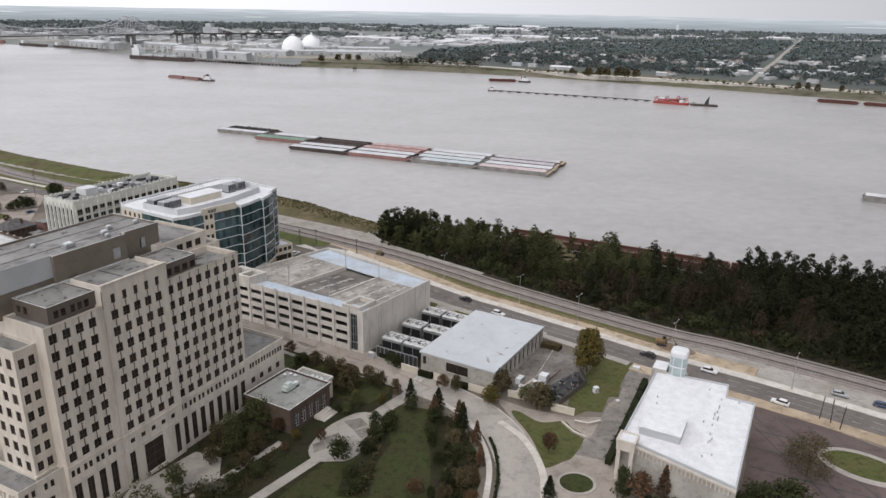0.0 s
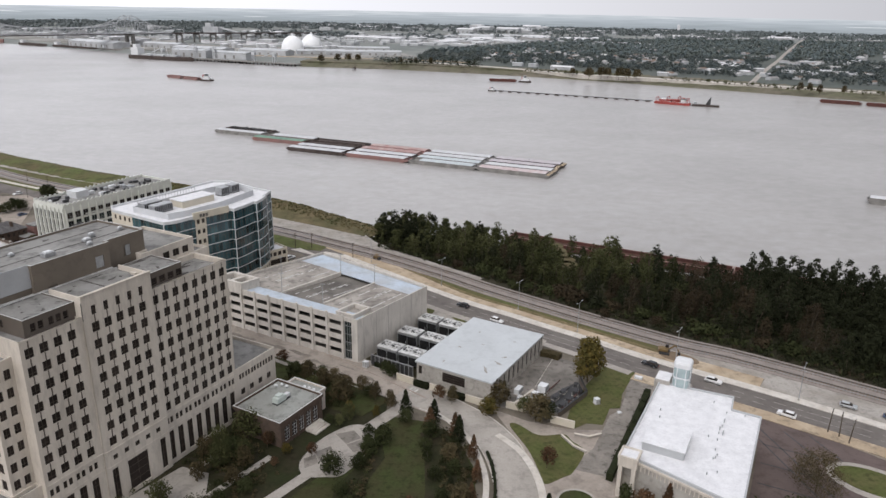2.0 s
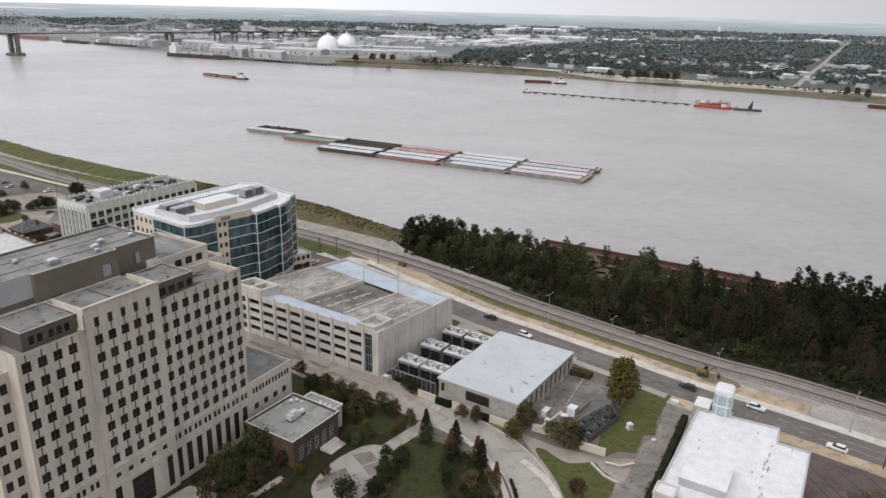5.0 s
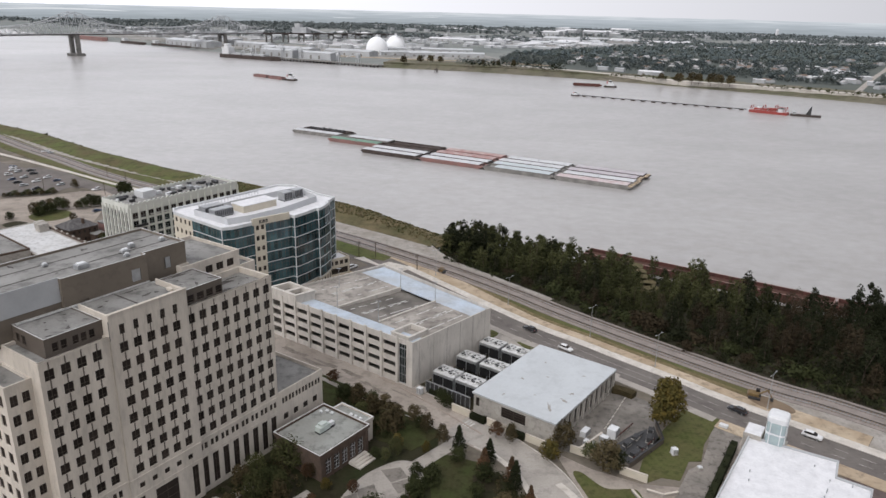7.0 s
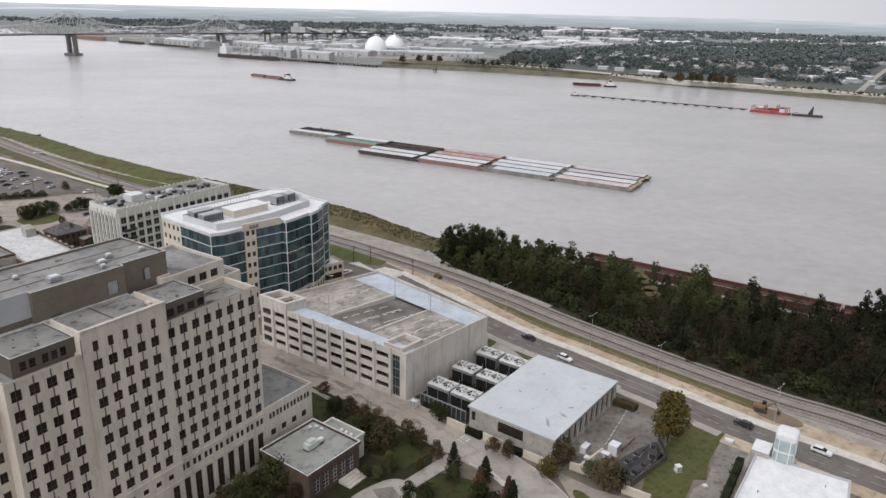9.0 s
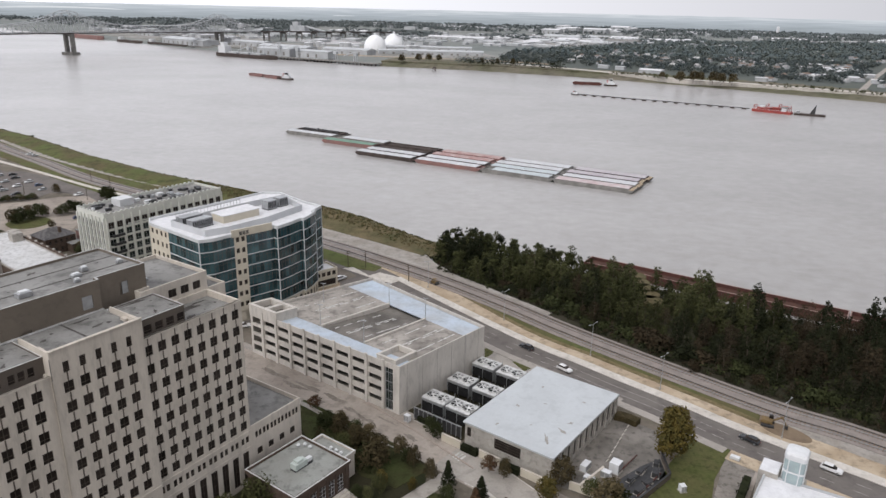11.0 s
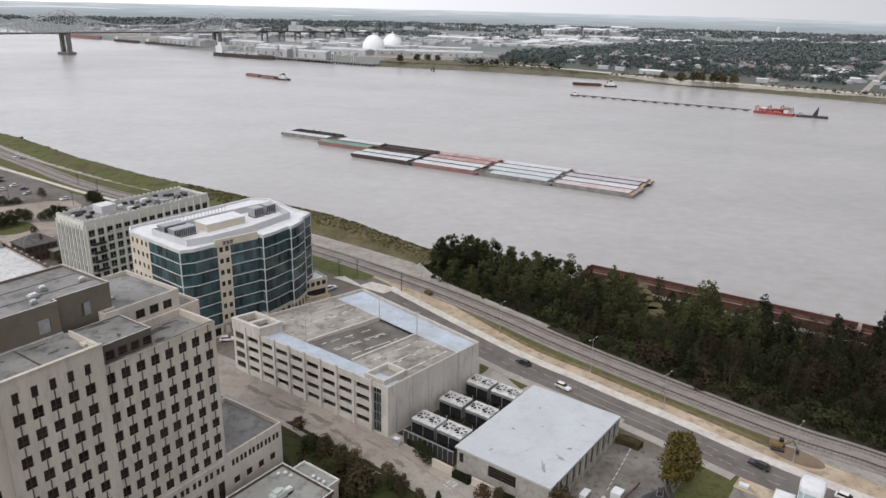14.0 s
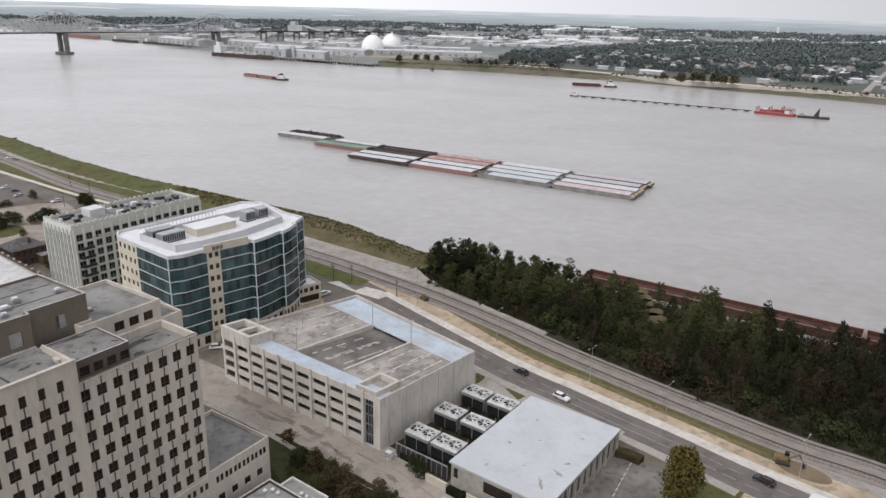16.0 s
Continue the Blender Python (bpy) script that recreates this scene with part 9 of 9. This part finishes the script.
# ---- the far bank: docks, sheds, domes, woods and town ----
def shed(x, y, long, wide, high, turn, wall, roof, label, name="shed", group="far bank sheds", z=0.8):
    t = thing(name, label, "shed", pose(x, y, z, 0, 0, turn), group)
    bm = bmesh.new()
    box(bm, -long / 2, long / 2, -wide / 2, wide / 2, -3, high)
    part("wall", bm, wall, t)
    bm = bmesh.new()
    ridge = high + wide * 0.10
    for x0, x1 in ((-long / 2 - 0.6, long / 2 + 0.6),):
        v = [bm.verts.new(p) for p in ((x0, -wide / 2 - 0.6, high), (x1, -wide / 2 - 0.6, high), (x1, wide / 2 + 0.6, high), (x0, wide / 2 + 0.6, high), (x0, 0, ridge), (x1, 0, ridge))]
        for f in ((0, 1, 5, 4), (2, 3, 4, 5), (1, 2, 5), (3, 0, 4), (3, 2, 1, 0)):
            bm.faces.new([v[i] for i in f])
    part("roof", bm, roof, t)
    for k in range(int(long // 22)):
        bm = bmesh.new()
        box(bm, -long / 2 + 8 + 22 * k, -long / 2 + 13 + 22 * k, -wide / 2 - 0.15, -wide / 2 + 0.1, -1, high * 0.55)
        part("shed_door", bm, HULLGREY, t)
    return t


SHEDWALL = material("pale_shed_wall", (0.47, 0.48, 0.49), 0.8, 0.08, 0.05, 0.4, 0.0, tone=(0.35, 0.36, 0.37))
DOMEWHITE = material("white_dome_shell", (0.86, 0.87, 0.88), 0.7, 0.03, 0.05, 0.4, 0.0, tone=(0.80, 0.81, 0.82))
YARDPALE = material("pale_yard_ground", (0.34, 0.33, 0.31), 0.95, 0.2, 0.01, 0.1, 0.0, tone=(0.20, 0.195, 0.175), spots=0.5)
SHEDROOF = material("pale_shed_roof", (0.53, 0.545, 0.56), 0.7, 0.08, 0.04, 0.3, 0.0, tone=(0.41, 0.42, 0.43))
for a in ((-535, 1562, 92, 30, 12, -24), (-440, 1522, 84, 28, 11, -22), (-400, 1640, 120, 36, 10, -20), (-870, 1850, 190, 46, 11, -33), (-290, 1700, 110, 26, 8, 20), (-215, 1690, 120, 30, 8, 12), (-150, 1700, 90, 28, 8, 5), (-300, 1850, 130, 30, 8, 10), (-190, 1860, 90, 26, 8, 8), (-560, 1700, 150, 40, 9, -25), (-700, 1840, 120, 34, 10, -28)):
    shed(*a, SHEDWALL, SHEDROOF, "long pale warehouse on the far river bank", "warehouse")
for x, y in ((-376, 1806), (-350, 1915)):
    t = thing("storage_dome", "large white storage dome on the far bank", "storage dome", pose(x, y, 0.5), "storage domes")
    bm = bmesh.new()
    n, prof = 28, [(27 * math.cos(a), 4 + 32 * math.sin(a)) for a in [math.pi / 2 * k / 9 for k in range(9)]]
    prof = [(27, -3)] + prof
    rings = [[bm.verts.new((r * math.cos(k * math.tau / n), r * math.sin(k * math.tau / n), z)) for k in range(n)] for r, z in prof]
    for a, b in zip(rings, rings[1:]):
        for k in range(n):
            bm.faces.new((a[k], a[(k + 1) % n], b[(k + 1) % n], b[k]))
    bm.faces.new(rings[-1])
    for f in bm.faces:
        f.smooth = True
    part("shell", bm, DOMEWHITE, t)
    bm = bmesh.new()
    tube(bm, (0, 0, 35), (0, 0, 41), 3, 2.4, 10)
    part("top_house", bm, PALEMETAL, t)
bm = bmesh.new()
tube(bm, (0, 0, 34), (70, -10, 6), 1.2, sides=6)
conv = thing("conveyor", "sloping pale conveyor beside the domes", "conveyor", pose(-345, 1905, 1))
part("gallery", bm, SHEDWALL, conv)
for k in (20, 45):
    bm = bmesh.new()
    tube(bm, (k, -k / 7, 34 - 0.4 * k), (k, -k / 7, -2), 0.8, sides=4)
    part("leg", bm, STEELGREY, conv)
# dock, loading towers and the moored ship
dock = thing("dock", "long dark timber dock with loading gear", "dock", pose(-660, 1600, 0, 0, 0, -24))
bm = bmesh.new()
box(bm, 0, 410, -14, 6, -3.5, -2.0)
part("dock_deck", bm, HULLGREY, dock)
bm = bmesh.new()
box(bm, -0.7, 0.7, -13.8, -12.4, -12, -3.5)
pile = mesh_of(bm, "pile", HULLDARK)
for k in range(46):
    put("pile", pile, dock, pose(3 + 9 * k, 0, 0))
for x, h in ((150, 26), (200, 22), (300, 18), (350, 16), (60, 14)):
    bm = bmesh.new()
    for dx, dy in ((-3, -3), (3, -3), (3, 3), (-3, 3)):
        tube(bm, (x + dx, dy, -2), (x + dx * 0.6, dy * 0.6, h), 0.6, sides=4)
    tube(bm, (x, 0, h), (x - 22, -10, h - 8), 0.9, sides=4)
    box(bm, x - 3.5, x + 3.5, -3.5, 3.5, h * 0.55, h * 0.55 + 5)
    part("loading_tower", bm, STEELGREY, dock, "grey loading tower")
ship = thing("cargo_ship", "moored cargo ship with a white bridge house", "ship", pose(-675.5, 1565.3, WATER_Z, 0, 0, -24))
bm = bmesh.new()
prism(bm, [(0, 0), (150, 0), (168, 11), (150, 22), (0, 22)], -1, 7.5)
part("hull", bm, HULLDARK, ship)
for b, m in (((6, 26, 2, 20, 7.5, 22), PALEMETAL), ((10, 20, 5, 17, 22, 29), PALEMETAL), ((32, 60, 3, 19, 7.5, 10.5), SHEDWALL), ((66, 94, 3, 19, 7.5, 10.5), SHEDWALL), ((100, 128, 3, 19, 7.5, 10.5), SHEDWALL)):
    bm = bmesh.new()
    box(bm, *b)
    part("deck_house" if b[0] < 30 else "hatch", bm, m, ship)
for x in (64, 98, 130):
    bm = bmesh.new()
    tube(bm, (x, 11, 7.5), (x, 11, 26), 0.8, 0.5, 6)
    part("derrick", bm, STEELGREY, ship)
for x, y, w, m in ((-1390, 2140, 190, REDPALE), (-1150, 1985, 120, HULLDARK), (-1020, 1912, 190, HULLDARK), (-850, 1806, 90, HULLGREY)):
    t = thing("moored_hull", "long moored hull along the far quay", "moored hull", pose(x, y, WATER_Z, 0, 0, -33), "moored hulls")
    bm = bmesh.new()
    prism(bm, [(0, 0), (w - 12, 0), (w, 9), (w - 12, 18), (0, 18)], -1, 6 if m is not REDPALE else 10)
    part("hull", bm, m, t)
    bm = bmesh.new()
    box(bm, 4, 16, 3, 15, 6, 13)
    part("deck_house", bm, PALEMETAL, t)
basin = slab("water", [(-760, 2280), (-690, 2080), (-560, 2010), (-440, 2060), (-480, 2180), (-640, 2290)], 0.6, 1.25, WATER, "sheltered grey canal basin", "water")
for x, y, r, h, high, lab in ((-975, 2447, 9, 22, 15, "round white water tank on a stem"), (1310, 4237, 8, 4, 38, "distant tall white standpipe tower"), (806, 2861, 10, 16, 11, "white water tank over the woods")):
    t = thing("water_tower", lab, "water tower", pose(x, y, 0), "water towers")
    bm = bmesh.new()
    for k in range(5):
        a = k * math.tau / 5
        tube(bm, (r * 0.8 * math.cos(a), r * 0.8 * math.sin(a), -2), (r * 0.7 * math.cos(a), r * 0.7 * math.sin(a), h + 1), 0.7, 0.6, 5)
    part("legs", bm, PALEMETAL, t)
    bm = bmesh.new()
    n = 18
    prof = [(r * 0.6, h), (r, h + high * 0.18), (r, h + high * 0.8), (r * 0.75, h + high * 0.95), (0.1, h + high)]
    rings = [[bm.verts.new((q * math.cos(k * math.tau / n), q * math.sin(k * math.tau / n), z)) for k in range(n)] for q, z in prof]
    for a, b in zip(rings, rings[1:]):
        for k in range(n):
            bm.faces.new((a[k], a[(k + 1) % n], b[(k + 1) % n], b[k]))
    bm.faces.new(rings[0][::-1])
    part("tank", bm, ROOFWHITE, t)
t = thing("grain_elevator", "pale grain elevator block with a sloping gallery", "grain elevator", pose(-816, 2486, 0, 0, 0, -20))
for name, b in (("silo_block", (0, 60, 0, 24, -2, 34)), ("head_house", (8, 30, 4, 20, 34, 46))):
    bm = bmesh.new()
    box(bm, *b)
    part(name, bm, SHEDWALL, t)
bm = bmesh.new()
tube(bm, (60, 12, 32), (190, 12, 6), 3, sides=6)
part("gallery", bm, SHEDWALL, t)

# white sheds of the industrial quarter behind
g = random.Random(21)
for k in range(46):
    x, y = g.uniform(-120, 560), g.uniform(2300, 2950)
    if y < 2300 + max(0, x - 120) * 0.9 or y > 3000:
        y += 300
    shed(x, y, g.uniform(40, 130), g.uniform(24, 60), g.uniform(5, 9), g.choice((-24, 66)), SHEDWALL, g.choice((ROOFWHITE, SHEDROOF, SHEDROOF, ROOFGREY)), "distant pale industrial shed", "industrial_shed", "distant industrial sheds")
for k in range(15):
    x, y = g.uniform(60, 520), g.uniform(3350, 4250)
    shed(x, y, g.uniform(40, 120), g.uniform(30, 60), g.uniform(8, 22), g.choice((-24, 66)), SHEDWALL, ROOFWHITE, "distant pale refinery block", "industrial_shed", "distant refinery blocks")
for x, y, w in ((1187, 4132, 110), (1045, 3228, 130), (1500, 3300, 150), (1650, 3500, 120), (820, 3900, 100), (1350, 3700, 120), (-560, 4080, 200), (-350, 3880, 240), (-250, 2540, 210), (-700, 2900, 140), (-900, 2750, 100)):
    shed(x, y, w, 40, 7, -20, SHEDWALL, ROOFWHITE, "distant long white shed", "industrial_shed", "distant industrial sheds")
for k in range(34):
    x, y = g.uniform(-1500, -420), g.uniform(1950, 2750)
    if shore_distance(np.array([x]), np.array([y]), FAR_SHORE)[0] < 90 or (-780 < x < -420 and y < 2320):
        continue
    shed(x, y, g.uniform(24, 80), g.uniform(14, 36), g.uniform(5, 14), g.choice((-28, 62)), SHEDWALL, g.choice((ROOFWHITE, SHEDROOF, ROOFGREY)), "distant pale shed behind the docks", "industrial_shed", "sheds behind the docks")

FAR_STREET = [(478, 1150), (629, 1451), (794, 1770), (1116, 2409), (1721, 3579)]
# countless small pale buildings of the far plain
bv, bf, bi = [], [], []
gb = np.random.RandomState(52)
for x0, x1, y0, y1, n, tall in ((-1500, -150, 2020, 3000, 150, 9), (-200, 650, 2150, 3000, 190, 8), (-900, 900, 3400, 4300, 90, 14), (850, 2000, 2950, 3700, 70, 8), (900, 1250, 2000, 2600, 36, 6), (560, 760, 1330, 1700, 30, 6), (800, 960, 1650, 1880, 14, 6)):
    for _ in range(n):
        x, y = gb.uniform(x0, x1), gb.uniform(y0, y1)
        w, l, h, q = gb.uniform(7, 22), gb.uniform(10, 40), gb.uniform(4, tall), gb.choice([-0.42, 1.15])
        base, cq, sq = len(bv), math.cos(q), math.sin(q)
        if shore_distance(np.array([x]), np.array([y]), FAR_SHORE)[0] < 140 or abs(shore_distance(np.array([x]), np.array([y]), FAR_STREET)[0]) < 40:
            continue
        for px, py, pz in ((-l, -w, -1), (l, -w, -1), (l, w, -1), (-l, w, -1), (-l, -w, h), (l, -w, h), (l, w, h), (-l, w, h)):
            bv.append((x + (cq * px - sq * py) * 0.8, y + (sq * px + cq * py) * 0.8, 1 + pz))
        roof = int(gb.choice([1, 1, 1, 2, 3]))
        for f, m in (((0, 1, 5, 4), 0), ((1, 2, 6, 5), 0), ((2, 3, 7, 6), 0), ((3, 0, 4, 7), 0), ((4, 5, 6, 7), roof)):
            bf.append(tuple(base + i for i in f))
            bi.append(m)
me = bpy.data.meshes.new("far_buildings")
me.from_pydata(bv, [], bf)
for m in (SHEDWALL, ROOFWHITE, SHEDROOF, ROOFGREY):
    me.materials.append(m)
me.polygons.foreach_set("material_index", np.array(bi, np.int32))
tagged(new("far_buildings", me), "countless small pale flat-roofed buildings of the far plain", "buildings", kind="stuff")

# pale hard standing round the docks and sheds
slab("dock_yard", [(-1560, 2400), (-1330, 2180), (-1000, 1950), (-640, 1690), (-440, 1560), (-250, 1560), (-60, 1640), (-110, 1800), (-330, 1960), (-520, 1960), (-760, 2060), (-800, 2330), (-1200, 2560)], -0.5, 1.15, YARDPALE, "pale stained hard standing round the far docks", "dock yard")
slab("dock_yard", [(-150, 2260), (150, 2260), (620, 2780), (640, 3020), (-150, 3000)], -0.5, 1.2, YARDPALE, "pale ground of the distant industrial quarter", "industrial ground")
for k in range(16):
    x, y, r, h = g.uniform(-1100, -180), 0, g.uniform(6, 12), g.uniform(7, 13)
    y = float(np.interp(x, [-1100, -640, -180], [2150, 1850, 1790])) + g.uniform(-50, 60)
    tank = thing("storage_tank", "round pale storage tank behind the far docks", "storage tank", pose(x, y, 1.1), "storage tanks")
    bm = bmesh.new()
    tube(bm, (0, 0, 0), (0, 0, h), r, sides=18)
    part("shell", bm, SHEDWALL, tank)
    bm = bmesh.new()
    tube(bm, (0, 0, h), (0, 0, h + 1.6), r * 1.01, 0.5, 18)
    part("roof", bm, ROOFWHITE, tank)

# levee road and streets of the far bank
band("far_road", [(-60, 1490), (44, 1427), (134, 1357), (239, 1266), (339, 1216), (455, 1150), (640, 1035), (900, 850)], -9, 9, -9, 1.5, NEWSLAB, "pale road along the far levee", "road")
band("far_road", FAR_STREET, -4.5, 4.5, -1, 1.4, WALKWAY, "pale straight street of the far town", "street")
band("far_road", [(-420, 1600), (-250, 1565), (-100, 1560), (40, 1500)], -8, 8, -1, 1.5, SAND, "tan track along the far quay", "road")
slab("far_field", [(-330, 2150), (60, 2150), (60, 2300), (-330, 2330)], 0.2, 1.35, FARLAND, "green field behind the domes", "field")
slab("far_field", [(-900, 3000), (900, 3000), (900, 3350), (-900, 3450)], 0.2, 1.35, FARLAND, "far fields, their green paled with haze", "field")
slab("far_bank_grass", [(-290, 1462), (-60, 1424), (60, 1374), (140, 1335), (10, 1460), (-120, 1530), (-280, 1560)], -2, 1.3, FARBANK, "grass along the far bank", "grass")


def wood(name, label, spots, size, seed, mat, blade, clumps=4, per=6, loose=0.5):
    g = np.random.RandomState(seed)
    c, r = [], []
    for x, y in spots:
        h = size * g.uniform(0.7, 1.25)
        for k in range(clumps):
            a = g.uniform(0, math.tau)
            c.append((x + h * 0.32 * math.cos(a), y + h * 0.32 * math.sin(a), 1 + h * g.uniform(0.25, 0.8)))
            r.append(h * 0.34)
    # lift 0.9 tips the blades skyward, which brightens the far woods
    return tagged(new(name, leaf_mesh(name, c, r, per, mat, seed, blade, 0.8, loose, 0.9)), label, "woodland", kind="stuff")


g = np.random.RandomState(77)
def far_wood_spots(n, x0, x1, y0, y1, test):
    x, y = g.uniform(x0, x1, n), g.uniform(y0, y1, n)
    d = shore_distance(x, y, FAR_SHORE)
    clear = np.array([noise.noise((a * 0.006, b * 0.006, 2.0)) for a, b in zip(x, y)])
    keep = test(x, y, d, clear)
    return np.stack([x[keep], y[keep]], -1)


street = lambda x, y: np.abs(shore_distance(x, y, FAR_STREET)) > 17
homes = far_wood_spots(1500, 60, 1700, 1150, 2700, lambda x, y, d, c: (d > 110) & (c < 0.12) & (y < far_edge(x)) & (np.abs(shore_distance(x, y, FAR_STREET)) > 16))[:420]
# trees stand clear of the houses and of what lies just in front of them
apart = lambda x, y: np.all((np.abs(x[:, None] - homes[:, 0]) > 8) | (y[:, None] - homes[:, 1] > 6) | (y[:, None] - homes[:, 1] < -26), 1)
s1 = far_wood_spots(21000, -60, 2100, 900, 3000, lambda x, y, d, c: (d > 150) & (y < far_edge(x)) & (c > -0.36) & street(x, y) & apart(x, y) & ~((x > 960) & (x < 1250) & (y > 1640 + (x - 960) * 1.2) & (y < 1760 + (x - 960) * 1.25)))
near1 = s1[s1[:, 1] < 1750]
far1 = s1[s1[:, 1] >= 1750]
# town trees take the haze-tinted leaves, the plain behind the paler ones
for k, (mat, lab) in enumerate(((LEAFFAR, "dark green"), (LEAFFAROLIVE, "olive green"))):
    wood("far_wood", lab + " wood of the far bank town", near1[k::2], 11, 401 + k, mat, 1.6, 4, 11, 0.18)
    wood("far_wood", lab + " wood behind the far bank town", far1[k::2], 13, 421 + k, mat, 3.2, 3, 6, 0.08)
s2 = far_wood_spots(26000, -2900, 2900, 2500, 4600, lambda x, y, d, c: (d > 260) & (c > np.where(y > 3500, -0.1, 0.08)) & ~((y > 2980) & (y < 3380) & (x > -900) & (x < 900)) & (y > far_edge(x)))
wood("far_wood", "low woods on the far plain, paled with haze", s2, 16, 403, LEAFPLAIN, 5.0, 2, 4, 0.12)
s3 = far_wood_spots(900, -420, 60, 1420, 1640, lambda x, y, d, c: (d > 25) & (d < 75) & (c > 0.05) & (x > -260))
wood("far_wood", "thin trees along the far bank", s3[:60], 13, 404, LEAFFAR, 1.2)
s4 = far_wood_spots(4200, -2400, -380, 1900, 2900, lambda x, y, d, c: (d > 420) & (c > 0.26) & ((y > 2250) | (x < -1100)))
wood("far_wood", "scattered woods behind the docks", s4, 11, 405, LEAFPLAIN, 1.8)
s5 = far_wood_spots(260, -120, 60, 1330, 1500, lambda x, y, d, c: (d > 8) & (d < 70))
wood("far_wood", "dense bankside trees across the river", s5[:90], 15, 406, LEAFDARK, 1.2)
tree_far = broadleaf(19, 9, LEAFBROWN, 411, per=18, clumps=24, leaf=1.3, label="large browning tree on the far levee", group="trees on the far levee")
tree_far.matrix_basis = pose(235, 1211, -1.5)
for x, y, s in ((259, 1228, 1.0), (271, 1232, 0.9), (285, 1212, 1.05), (296, 1204, 1.0), (312, 1204, 0.95), (217, 1262, 0.7), (-246, 1446, 0.9), (-219, 1485, 0.9), (-199, 1494, 0.9), (-180, 1500, 0.8)):
    o = copy_thing(tree_far, pose(x, y, -1.0, 0, 0, x * 13))
    o.scale = (s, s, s)

s6 = far_wood_spots(2600, -60, 620, 980, 1420, lambda x, y, d, c: (d > 4) & (d < 46) & (c > -0.1))
wood("far_scrub", "low scrub along the far bank", s6[:420], 4.5, 407, LEAFOLIVE, 0.9, 3, 8)
for x, y, s in ((512, 1058, 0.8), (527, 1061, 0.75), (522, 1022, 0.8), (560, 1030, 0.7), (-60, 1440, 0.8), (-30, 1425, 0.9), (-90, 1452, 0.8)):
    o = copy_thing(tree_far, pose(x, y, -1.0, 0, 0, x * 13))
    o.scale = (s * 0.7, s * 0.7, s)

# houses among the trees
house_roof = [material("far_roof_" + n, c, 0.9, 0.1, 0.2, 1, 0.0) for n, c in (("grey", (0.30, 0.29, 0.285)), ("brown", (0.22, 0.165, 0.135)), ("pale", (0.52, 0.51, 0.50)))]
hv, hf, hm = [], [], []
for x, y in homes:
    w, l, h, q = g.uniform(4, 7), g.uniform(6, 11), g.uniform(3, 5.5), g.choice([0.5, 2.07])
    cs, sn = math.cos(q), math.sin(q)
    base = len(hv)
    for px, py, pz in ((-l, -w, 0), (l, -w, 0), (l, w, 0), (-l, w, 0), (-l, -w, h), (l, -w, h), (l, w, h), (-l, w, h), (-l, 0, h + 2.4), (l, 0, h + 2.4)):
        hv.append((x + cs * px - sn * py, y + sn * px + cs * py, 0.9 + pz))
    for f, m in (((0, 1, 5, 4), 0), ((2, 3, 7, 6), 0), ((1, 2, 6, 9, 5), 0), ((3, 0, 4, 8, 7), 0), ((4, 5, 9, 8), 1), ((6, 7, 8, 9), 1)):
        hf.append(tuple(base + i for i in f))
        hm.append(0 if m == 0 else int(g.randint(1, 4)))
me = bpy.data.meshes.new("far_houses")
me.from_pydata(hv, [], hf)
for m in (SHEDWALL, *house_roof):
    me.materials.append(m)
me.polygons.foreach_set("material_index", np.array(hm, np.int32))
tagged(new("far_houses", me), "hundreds of small pale houses among far trees", "houses", kind="stuff")
for x, y, w in ((533, 1339, 34), (591, 1405, 26), (498, 1370, 22), (374, 1268, 18), (215, 1362, 40), (168, 1421, 18), (140, 1443, 20), (620, 1330, 24), (560, 1290, 18)):
    shed(x, y, w, w * 0.5, 6, -30, SHEDWALL, g.choice([ROOFWHITE, SHEDROOF]), "pale house by the far levee road", "far_house", "houses by the far levee")
